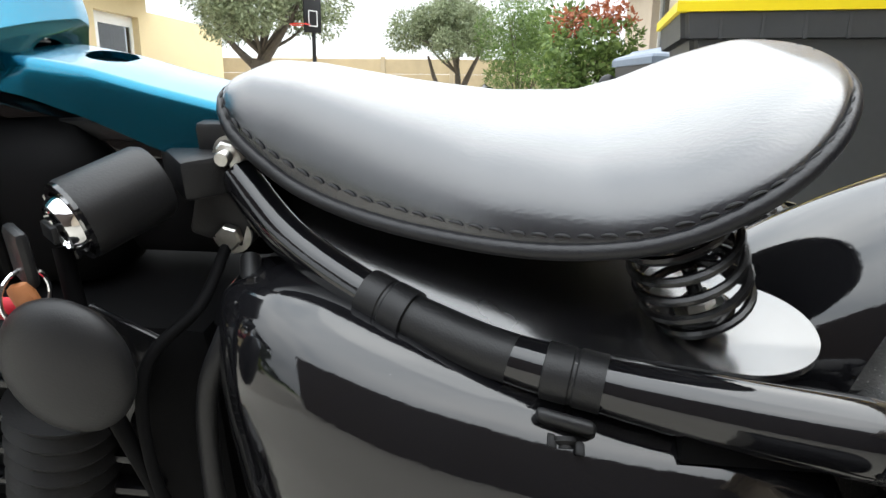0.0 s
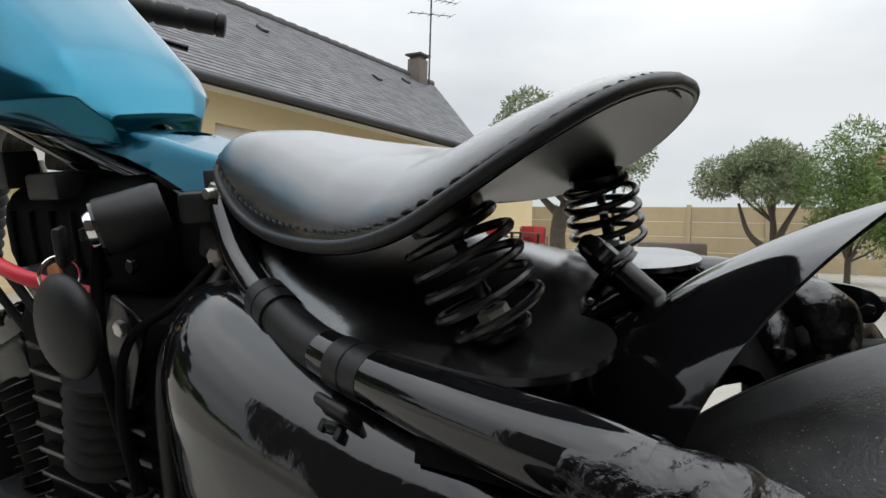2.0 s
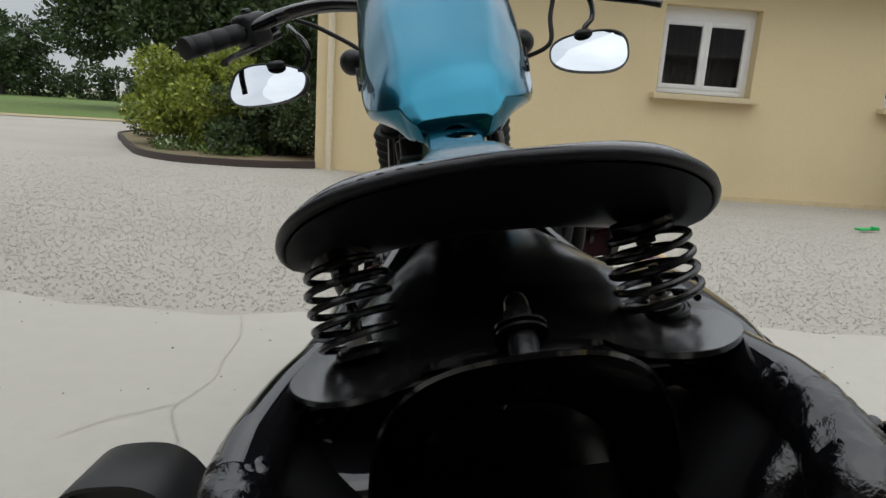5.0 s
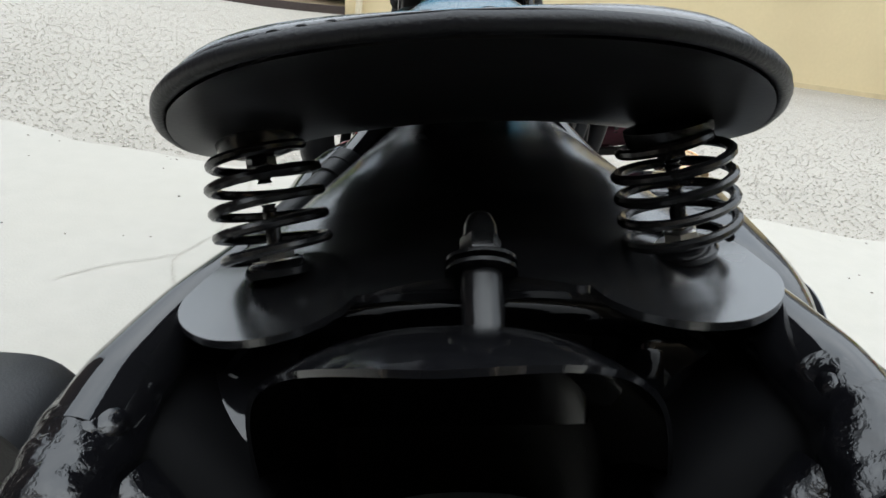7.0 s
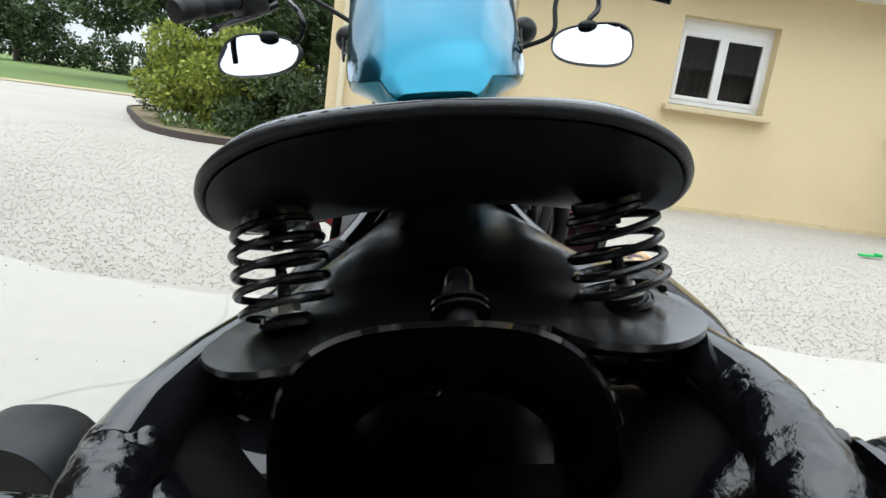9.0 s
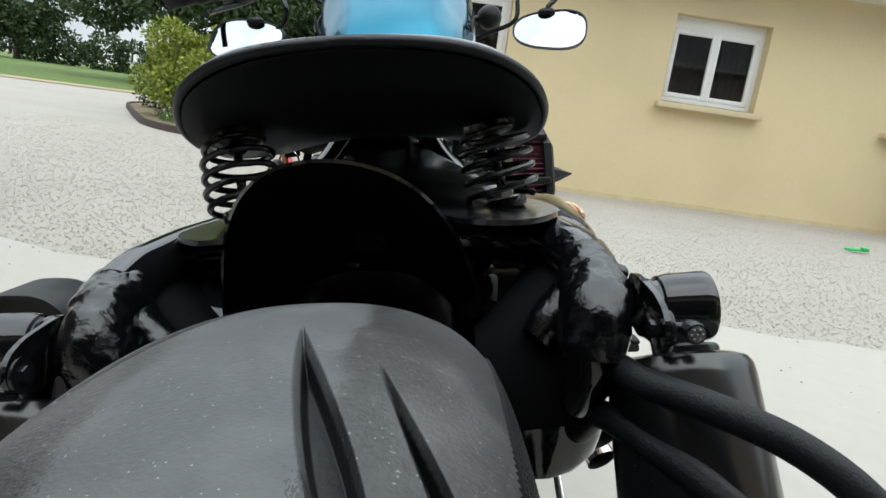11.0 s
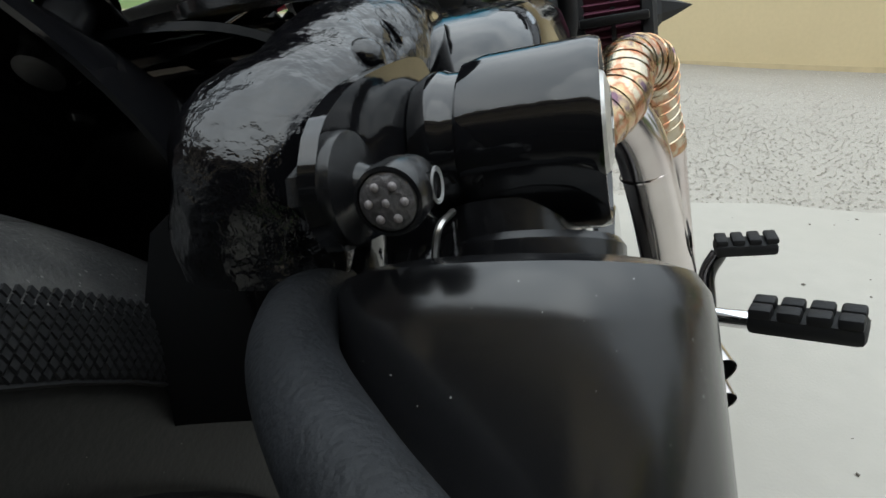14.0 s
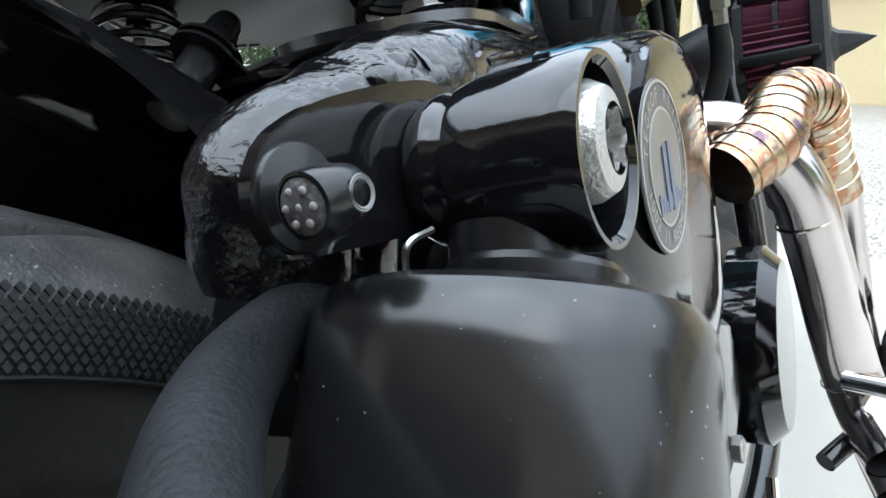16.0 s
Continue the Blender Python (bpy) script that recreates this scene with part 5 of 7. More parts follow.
def cover_point(u, v):
    """A point of the sheet: u from front to rear, v from the left edge to the right."""
    k = min(1, abs(abs(0.124 * v) - 0.085) / 0.039)
    end = 0.812 + 0.0125 * (v / 0.375) ** 2 if abs(v) < 0.375 else 0.812 + 0.039 * math.sqrt(1 - k * k)
    x = 0.565 + (end - 0.565) * u
    q = min(x, 0.812)
    w, c, f = interp(q, CPLAN, 1), interp(q, CPLAN, 2), interp(q, CPLAN, 3)
    y = w * v
    front = 1 - abs(v) ** 4.0
    rear = 1 - min(abs(y) / 0.100, 1) ** 1.7
    k = ease((x - 0.70) / 0.08)
    return Vector((x, y, f + (c - f) * (front * (1 - k) + rear * k) + 0.02 * y))


def seat_cover():
    bm = B()
    nu, nv = 64, 96
    top = [[bm.verts.new(cover_point(i / nu, math.sin((-1 + 2 * j / nv) * math.pi / 2))) for j in range(nv + 1)] for i in range(nu + 1)]
    low = [[bm.verts.new(v.co - Vector((0, 0, 0.0035))) for v in row] for row in top]
    for i in range(nu):
        for j in range(nv):
            bm.faces.new((top[i][j], top[i + 1][j], top[i + 1][j + 1], top[i][j + 1]))
            bm.faces.new((low[i][j], low[i][j + 1], low[i + 1][j + 1], low[i + 1][j]))
    for i in range(nu):
        for j in (0, nv):
            bm.faces.new((top[i][j], low[i][j], low[i + 1][j], top[i + 1][j]))
    for j in range(nv):
        for i in (0, nu):
            bm.faces.new((top[i][j], top[i][j + 1], low[i][j + 1], low[i][j]))
    bmesh.ops.recalc_face_normals(bm, faces=bm.faces)
    return bm


part("seat_cover", seat_cover(), SHEET, bike, "satin black sheet cover under the seat", angle=50).location = (0.0, 0.006, 0.0)


def rear_arch():
    """Arched shell that closes the frame round the front of the fender."""
    rings = []
    for i in range(9):
        t = i / 8
        ring = []
        for k in range(49):
            v = -1 + k / 24
            v = math.sin(v * math.pi / 2)
            h = max(1 - abs(v) ** 3, 0) ** (1 / 3)
            ring.append((0.750 + 0.072 * t, 0.004 + 0.121 * v, 0.551 + 0.110 * h - 0.006 * (1 - t)))
        rings.append(ring)
    bm = B()
    loft(bm, rings, False)
    bmesh.ops.recalc_face_normals(bm, faces=bm.faces)
    bmesh.ops.solidify(bm, geom=bm.faces[:], thickness=0.003)
    return bm


part("rear_arch", rear_arch(), GLOSS, bike, "gloss black arched shell under the seat cover", angle=50)
bm = B()
box(bm, (0.798, 0, 0.615), (0.012, 0.12, 0.078), 0.003)
part("rear_bulkhead", bm, SATIN, bike, "dark upright panel behind the cover")

# frame rails with filled weld ends
LRAIL = [(0.568, -0.037, 0.710), (0.60, -0.055, 0.682), (0.65, -0.0775, 0.6605), (0.70, -0.098, 0.650), (0.75, -0.1115, 0.6445), (0.80, -0.123, 0.642), (0.85, -0.130, 0.6385), (0.88, -0.132, 0.634)]


def mirror(pts, side):
    k = [min(max((p[0] - 0.8) / 0.08, 0), 1) * 0.004 for p in pts]
    return [(x, -y + d if side > 0 else y, z + (d * 0.3 if side > 0 else 0)) for (x, y, z), d in zip(pts, k)]


def lumpy(p):
    return 1 + 0.15 * noise.noise(p * 50) + 0.06 * noise.noise(p * 110)


for s in (-1, 1):
    rail = part("frame_rail", tube(B(), mirror(LRAIL, s), [0.0105, 0.0105, 0.0108, 0.0112, 0.0125, 0.0150, 0.0168, 0.0160], 24, 8), GLOSS, bike, "gloss black frame rail")
    part("weld_joint", tube(B(), mirror([(0.855, -0.1305, 0.638), (0.872, -0.1315, 0.6345), (0.888, -0.1310, 0.630), (0.904, -0.1290, 0.6265), (0.917, -0.127, 0.619), (0.921, -0.125, 0.600)], s), [0.0165, 0.0170, 0.0180, 0.0185, 0.0180, 0.0165], 64, 16, True, lumpy), WELD, rail, "lumpy weld painted gloss black")
    g = random.Random(5 + s)
    for k in range(15):
        q = Vector(mirror([(0.868 + 0.045 * k / 14, -0.131, 0.6345 - 0.016 * (k / 14) ** 1.5)], s)[0])
        a = g.uniform(0.2, 2.6)
        o3 = q + Vector((0, s * math.cos(a), math.sin(a))) * 0.0112
        part("weld_bead", ball(B(), o3, g.uniform(0.0062, 0.0080), (1.25, 1, 0.9), 16), WELD, rail)
    part("lower_lug", tube(B(), mirror([(0.900, -0.127, 0.615), (0.907, -0.127, 0.600), (0.906, -0.125, 0.583), (0.898, -0.12, 0.566)], s), [0.018, 0.017, 0.0155, 0.013], 36, 10, True, lambda p: 1 + 0.08 * noise.noise(p * 60)), GLOSS, rail)
    part("weld_knob", ball(B(), (0.8970, (0.1485 if s > 0 else -0.141), (0.6385 if s > 0 else 0.636)), 0.0045), WELD, rail)
    part("inner_lug", tube(B(), mirror([(0.886, -0.120, 0.616), (0.890, -0.108, 0.608), (0.894, -0.099, 0.600)], s), [0.016, 0.013, 0.010], 20, 6, True, lumpy), WELD, rail)
    part("lower_rail", tube(B(), mirror([(0.80, -0.105, 0.612), (0.78, -0.103, 0.585), (0.74, -0.10, 0.52), (0.70, -0.105, 0.42), (0.68, -0.10, 0.33)], s), 0.018, 18, 6), GLOSS, rail)
part("cross_tube", tube(B(), [(0.805, -0.125, 0.638), (0.79, 0, 0.640), (0.805, 0.125, 0.638)], 0.015, 18), GLOSS, bike)


# rail clamps
def clamp(i):
    a, b = (Vector((0.643, -0.0745, 0.6628)), Vector((0.667, -0.0850, 0.6563))) if i == 0 else (Vector((0.729, -0.1065, 0.6462)), Vector((0.755, -0.1125, 0.6440)))
    d = (b - a).normalized()
    bm = B()
    lathe(bm, [(0.0110, 0), (0.0130, 0.0008), (0.0130, 0.0122), (0.0124, 0.0128), (0.0124, 0.0142), (0.0132, 0.015), (0.0132, 0.0265), (0.0110, 0.0272)], a, d, 32)
    c = part("rail_clamp", bm, MATT, bike, "black plastic clamp strapped round the frame rail")
    out = Vector((-d.z * 0.2, -0.75, -0.62)).normalized()
    p = a + d * 0.010 + out * 0.0125
    rot = Matrix((d, out.cross(d).normalized() * -1, out)).transposed()
    bm = B()
    box(bm, p + Vector((0, -0.002, -0.010)), (0.026, 0.022, 0.006), 0.0028, rot, 3)
    part("tab", bm, MATT, c)
    bm = B()
    q = p + Vector((0, -0.004, -0.012)) + out * 0.003
    lathe(bm, [(0.0062, 0), (0.0062, 0.002), (0.0035, 0.0032), (0.0035, 0.0045)], q, out, 16)
    box(bm, q + d * 0.006 + out * 0.003, (0.004, 0.008, 0.006), 0.001, rot)
    box(bm, q - d * 0.006 + out * 0.003, (0.004, 0.008, 0.006), 0.001, rot)
    part("clip", bm, RUBBER, c)
    return c


clamp(0)
clamp(1)
part("wire_sleeve", tube(B(), [(0.667, -0.085, 0.6563), (0.70, -0.098, 0.650), (0.729, -0.1065, 0.6462)], 0.0116, 24), MATT, bike, "matt black sleeve on the rail")

# tank
TANK = [(-0.035, 0.045, 0.985, 0.905), (-0.028, 0.075, 1.008, 0.880), (-0.010, 0.096, 1.024, 0.853), (0.03, 0.108, 1.033, 0.833), (0.10, 0.114, 1.029, 0.815), (0.17, 0.115, 1.010, 0.805), (0.24, 0.113, 0.973, 0.796), (0.30, 0.109, 0.931, 0.787),
        (0.345, 0.104, 0.893, 0.776), (0.385, 0.094, 0.860, 0.767), (0.410, 0.082, 0.837, 0.762), (0.427, 0.067, 0.817, 0.758), (0.436, 0.058, 0.805, 0.757), (0.440, 0.054, 0.798, 0.7565), (0.445, 0.048, 0.789, 0.756), (0.449, 0.041, 0.782, 0.7555)]


def tank_section(k, end, corner, notch):
    """Boxy section with a low corner and rounded shoulders; k and end go from 0 to 1 towards the rear, notch lifts the middle of its bottom."""
    half = [(0.0, notch), (0.24, notch * 0.85), (0.58 + 0.22 * end, 0.0), (0.96, corner - 0.09), (1.0, corner), (0.95 - 0.05 * k, corner + (1 - corner) * (0.58 - 0.12 * k)), (0.66 - 0.08 * k + 0.20 * end, 0.985), (0.0, 1.02)]
    ring = half + [(-y, z) for y, z in reversed(half[1:-1])]
    for cut in (0.13, 0.25):
        out = []
        for a, b in zip(ring, ring[1:] + ring[:1]):
            out += [(a[0] * (1 - cut) + b[0] * cut, a[1] * (1 - cut) + b[1] * cut), (a[0] * cut + b[0] * (1 - cut), a[1] * cut + b[1] * (1 - cut))]
        ring = out
    return ring


def tank_shell():
    bm = B()
    line = curve_pts([(r[0], r[1], r[2]) for r in TANK], 6)
    lows = curve_pts([(r[0], r[3], 0) for r in TANK], 6)
    rings = []
    for p, q in zip(line, lows):
        h = p.z - q.y
        k = min(max((p.x - 0.15) / 0.2, 0), 1)
        corner = min(max(0.34 * (1 - k) + k * (0.797 - q.y) / h, 0.25), 0.80)
        notch = min(0.019 * ease((p.x - 0.385) / 0.05) / h, 0.82)
        rings.append([(p.x, fy * p.y + 0.003 * k, q.y + h * fz) for fy, fz in tank_section(k, ease((p.x - 0.395) / 0.045), corner, notch)])
    return loft_all(rings)


tank = part("fuel_tank", tank_shell(), BLUE, bike, "sky blue painted fuel tank", angle=70)
part("filler_cap", lathe(B(), [(0.033, 0), (0.036, 0.003), (0.036, 0.012), (0.030, 0.017), (0.012, 0.019)], (0.07, 0.0, 1.028), (0.1, 0, 1), 32), GLOSS, tank, "black filler cap")


def script_mark(side):
    """The handwritten mark on the tank flank, as a plain flourish."""
    pts = []
    for i in range(64):
        t = i / 63
        x = 0.215 + 0.15 * t
        z = 0.848 - 0.020 * t + 0.008 * math.sin(t * 34) * (0.5 + 0.5 * math.sin(t * 9 + 1)) + (0.016 * math.exp(-((t - 0.12) / 0.05) ** 2)) + 0.014 * math.exp(-((t - 0.62) / 0.03) ** 2)
        w = interp(x, TANK, 1)
        pts.append((x, side * (w * 0.985 + 0.0008), z))
    return tube(B(), pts, 0.0014, 6, 1)


for s in (-1, 1):
    part("script_mark", script_mark(s), THREAD_HOLLOW, tank, "thin black handwritten flourish")


def neck_cover():
    bm = B()
    nx, ny = 56, 40
    hx, hy, ha, hb = 0.484, 0.007, 0.0125, 0.0165
    vs = {}

    def surf(u, v):
        x = 0.415 + 0.146 * u
        w = 0.036
        y = v * w
        crown = float(np.interp(x, (0.415, 0.458, 0.489, 0.52, 0.561), (0.769, 0.7665, 0.7610, 0.7525, 0.7425)))
        drop = max(0, abs(v) - 0.72) / 0.28
        z = crown + 0.0025 * (1 - v * v) - 0.030 * drop ** 1.6 * (0.35 + 0.8 * u)
        return Vector((x, y, z))
    for i in range(nx + 1):
        for j in range(ny + 1):
            p = surf(i / nx, -1 + 2 * j / ny)
            dx, dy = (p.x - hx) / ha, (p.y - hy) / hb
            r = math.hypot(dx, dy)
            if 0.90 < r < 1.11:
                p.x, p.y = hx + dx / r * ha, hy + dy / r * hb
            vs[i, j] = bm.verts.new(p)
    for i in range(nx):
        for j in range(ny):
            q = [vs[i, j], vs[i + 1, j], vs[i + 1, j + 1], vs[i, j + 1]]
            c = sum((v.co for v in q), Vector()) / 4
            if math.hypot((c.x - hx) / ha, (c.y - hy) / hb) > 1.0:
                try:
                    bm.faces.new(q)
                except ValueError:
                    pass
    bmesh.ops.remove_doubles(bm, verts=bm.verts, dist=0.0002)
    bmesh.ops.recalc_face_normals(bm, faces=bm.faces)
    g = bmesh.ops.solidify(bm, geom=bm.faces[:], thickness=0.004)
    return bm


part("neck_cover", neck_cover(), BLUE, bike, "blue tail piece of the tank with an oval hole", angle=60)
# backbone and seat pivot
part("backbone", tube(B(), [(0.05, 0, 0.86), (0.25, 0, 0.79), (0.45, 0, 0.725), (0.58, 0, 0.700)], 0.022, 18), GLOSS, bike)
# black block stands in for the shade below the oval hole
part("neck_hole_dark", box(B(), (0.48, 0.002, 0.728), (0.09, 0.05, 0.012), 0.003), THREAD_HOLLOW, bike)
piv = part("pivot_bracket", box(B(), (0.562, 0, 0.724), (0.028, 0.074, 0.026), 0.003), MATT, bike, "black seat pivot bracket")
bm = B()
lathe(bm, [(0.0095, 0), (0.0095, 0.002), (0.0062, 0.0021)], (0.566, -0.035, 0.7212), (0, -1, 0), 24)
hexnut(bm, Vector((0.566, -0.037, 0.7212)), (0, -1, 0), 0.0078, 0.006)
lathe(bm, [(0.0035 + 0.0004 * (k % 2), 0.007 + 0.0009 * k) for k in range(9)], (0.566, -0.035, 0.7212), (0, -1, 0), 14)
part("pivot_bolt", bm, STEEL, piv, "zinc pivot bolt and nut")
part("spring_clip", box(B(), (0.553, -0.012, 0.741), (0.022, 0.016, 0.008), 0.002), MATT, piv)

# ignition switch
IA, IB = Vector((0.511, -0.093, 0.7035)), Vector((0.534, -0.058, 0.7125))
ID = (IA - IB).normalized()
ign = part("ignition_housing", lathe(B(), [(0.0180, 0), (0.0196, 0.003), (0.0200, (IA - IB).length - 0.003), (0.0192, (IA - IB).length), (0.0165, (IA - IB).length), (0.0165, (IA - IB).length - 0.006)], IB, ID, 40), MATT, bike, "matt black ignition switch housing")
part("lock_ring", lathe(B(), [(0.0195, -0.002), (0.0195, 0.001), (0.0155, 0.0012), (0.0145, -0.004)], IA, ID, 36), GLOSS, ign)
part("lock_barrel", lathe(B(), [(0.0138, -0.006), (0.0138, 0.0035), (0.0120, 0.0068), (0.0105, 0.0072), (0.0100, 0.0052), (0.0, 0.0052)], IA, ID, 36), CHROME, ign, "chrome lock barrel")
part("key_slot", box(B(), IA + ID * 0.0060, (0.003, 0.010, 0.003), 0, ID.to_track_quat("Y", "Z").to_matrix()), THREAD_HOLLOW, ign)
part("switch_stay", box(B(), (0.545, -0.035, 0.712), (0.026, 0.044, 0.022), 0.004, Euler((0, 0, radians(40))).to_matrix()), MATT, ign)
ib = part("coil_bracket", box(B(), (0.558, -0.024, 0.687), (0.034, 0.036, 0.032), 0.004, Euler((0, radians(18), 0)).to_matrix()), MATT, bike, "black bracket behind the switch")
bm = B()
lathe(bm, [(0.011, 0), (0.011, 0.002), (0.007, 0.0022)], (0.562, -0.0395, 0.677), (0, -1, 0), 20)
hexnut(bm, Vector((0.562, -0.0415, 0.677)), (0, -1, 0), 0.0072, 0.006)
part("bracket_bolt", bm, STEEL, ib, "rusty zinc bolt")
for k, path in enumerate(([(0.502, -0.092, 0.69), (0.508, -0.10, 0.66), (0.516, -0.108, 0.62), (0.53, -0.11, 0.57), (0.55, -0.11, 0.50)], [(0.56, -0.045, 0.672), (0.556, -0.075, 0.652), (0.536, -0.10, 0.63), (0.535, -0.112, 0.58), (0.545, -0.112, 0.50)],
                          [(0.575, -0.05, 0.668), (0.580, -0.07, 0.655), (0.572, -0.086, 0.640), (0.56, -0.095, 0.60), (0.556, -0.10, 0.5)])):
    part("cable", tube(B(), path, (0.0044, 0.0032, 0.0055)[k], 12), (DEEP_BLACK, DEEP_BLACK, MATT)[k], bike, "black cable")
part("cable_tie", lathe(B(), [(0.0085, 0), (0.0085, 0.004)], (0.5405, -0.111, 0.53), (0.1, 0, -1), 16), MATT, bike)

# left side cover and right oil tank
SIDE = [(0.555, 0.64, 0.06, 0.02), (0.572, 0.662, 0.07, 0.038), (0.61, 0.668, 0.08, 0.05), (0.66, 0.656, 0.086, 0.056), (0.71, 0.643, 0.09, 0.056), (0.76, 0.632, 0.096, 0.054), (0.81, 0.626, 0.102, 0.05), (0.85, 0.612, 0.106, 0.04), (0.868, 0.58, 0.106, 0.024)]


def side_shell(side):
    bm = B()
    rows = curve_pts([(a, b, c) for a, b, c, d in SIDE], 6)
    bul = curve_pts([(a, d, 0) for a, b, c, d in SIDE], 6)
    rings = []
    for p, q in zip(rows, bul):
        x, zt, yt, bu = p.x, p.y, p.z, q.y
        ring = []
        for k in range(33):
            t = k / 32
            f = min(t / 0.45, 1) * math.pi / 2
            z = zt - 0.065 * (1 - math.cos(f)) - 0.175 * max(0, (t - 0.45) / 0.55)
            y = yt + bu * math.sin(f) - 0.045 * max(0, (t - 0.55) / 0.45) ** 1.7
            ring.append((x + 0.02 * t, side * y, z))
        for k in range(33):
            t = 1 - k / 32
            ring.append((x + 0.02 * t, side * (yt - 0.03), zt - 0.24 * t))
        rings.append(ring)
    loft(bm, rings)
    bmesh.ops.recalc_face_normals(bm, faces=bm.faces)
    return bm


part("side_cover", side_shell(-1), GLOSS, bike, "bulging gloss black left side cover", angle=60)
OIL = [(0.575, 0.6, 0.10, 0.02), (0.6, 0.635, 0.112, 0.043), (0.65, 0.650, 0.119, 0.050), (0.71, 0.650, 0.122, 0.050), (0.77, 0.645, 0.122, 0.050), (0.803, 0.632, 0.119, 0.046), (0.818, 0.605, 0.116, 0.034), (0.824, 0.57, 0.112, 0.02)]


def oil_tank():
    bm = B()
    rows = curve_pts([(a, b, c) for a, b, c, d in OIL], 6)
    bul = curve_pts([(a, d, 0) for a, b, c, d in OIL], 6)
    rings = []
    for p, q in zip(rows, bul):
        ring = []
        for k in range(40):
            a = 2 * math.pi * k / 40
            c, s = math.cos(a), math.sin(a)
            e = 5.0
            rr = (abs(c) ** e + abs(s) ** e) ** (-1 / e)
            h = (p.y - 0.47) / 2
            ring.append((p.x, p.z + q.y * c * rr, 0.47 + h + h * s * rr))
        rings.append(ring)
    loft(bm, rings)
    bmesh.ops.recalc_face_normals(bm, faces=bm.faces)
    return bm


oil = part("oil_tank", oil_tank(), GLOSS, bike, "gloss black oil tank with a round memorial sticker", angle=60)
PRINT = mat("pale_ring_print", (0.40, 0.38, 0.34), 0.4)
STK = Vector((0.762, 0.1722, 0.5935))
part("sticker", lathe(B(), [(0.0, 0.0), (0.0335, 0.0), (0.0335, 0.0006), (0.0, 0.0006)], STK, (0, 1, 0), 48), mat("dark_grey_print", (0.10, 0.10, 0.11), 0.35), oil)
bm = B()
for r in (0.0328, 0.0228):
    lathe(bm, [(r - 0.0010, 0.0007), (r - 0.0010, 0.0011), (r, 0.0011), (r, 0.0007)], STK, (0, 1, 0), 56, False)
part("sticker_ring", bm, PRINT, oil, "pale rings")
part("sticker_field", lathe(B(), [(0.0, 0.0007), (0.0218, 0.0007), (0.0218, 0.0010), (0.0, 0.0010)], STK, (0, 1, 0), 48), mat("pale_print", (0.20, 0.19, 0.17), 0.35, vary=0.35, scale=30), oil)
bm = B()
for x, w, h in ((-0.0045, 0.0045, 0.027), (0.003, 0.0045, 0.025)):
    box(bm, STK + Vector((x, 0.0014, -0.004)), (w, 0.0006, h))
for i in range(9):
    box(bm, STK + Vector((-0.015 + i * 0.0037, 0.0013, -0.014 + 0.001 * (i % 3))), (0.0032, 0.0004, 0.004 + 0.002 * ((i * 7) % 3)))
part("skyline_print", bm, mat("blue_grey_print", (0.13, 0.15, 0.22), 0.35), oil, smooth=False)


def ring_text(text, r, start, step):
    """Letters set round the sticker."""
    for i, chx in enumerate(text):
        if chx == " ":
            continue
        cu = bpy.data.curves.new("letter", "FONT")
        cu.body = chx
        cu.size = 0.0074
        cu.align_x = "CENTER"
        cu.align_y = "CENTER"
        tmp = bpy.data.objects.new("letter", cu)
        scene.collection.objects.link(tmp)
        dg = bpy.context.evaluated_depsgraph_get()
        me = bpy.data.meshes.new_from_object(tmp.evaluated_get(dg))
        bpy.data.objects.remove(tmp)
        me.materials.clear()
        me.materials.append(PRINT)
        ob = new("letter", me)
        ob.parent = oil
        a = radians(start + step * i)
        up = Vector((-math.sin(a), 0, math.cos(a)))
        if step > 0:
            up = -up
        nrm = Vector((0, 1, 0))
        rgt = up.cross(nrm)
        m = Matrix((rgt, up, nrm)).transposed().to_4x4()
        m.translation = STK + Vector((-math.sin(a), 0, math.cos(a))) * r + nrm * 0.0012
        ob.matrix_local = m


ring_text("NEVER FORGET", 0.0274, 72, -13.0)
ring_text("SEPTEMBER 11 2001", 0.0274, 105, 9.6)

# rear fender
WC, WR = Vector((1.075, 0, 0.334)), 0.334


def fender():
    bm = B()
    rings = []
    nu, nv = 48, 40
    for i in range(nu + 1):
        u = i / nu
        ring = []
        for j in range(nv + 1):
            v = -1 + 2 * j / nv
            a_end = 19.0 + 17.0 * abs(v) ** 1.8
            a = radians(a_end + (88 - a_end) * u)
            y = 0.076 * math.sin(v * 1.25) / math.sin(1.25)
            r = 0.3975 - 0.054 * (abs(v) ** 2.4)
            ring.append((WC.x - r * math.sin(a), y, WC.z + r * math.cos(a)))
        rings.append(ring)
    loft(bm, rings, False)
    bmesh.ops.recalc_face_normals(bm, faces=bm.faces)
    if sum(f.normal.z for f in bm.faces) < 0:
        bmesh.ops.reverse_faces(bm, faces=bm.faces)
    bmesh.ops.solidify(bm, geom=bm.faces[:], thickness=0.0018)
    return bm


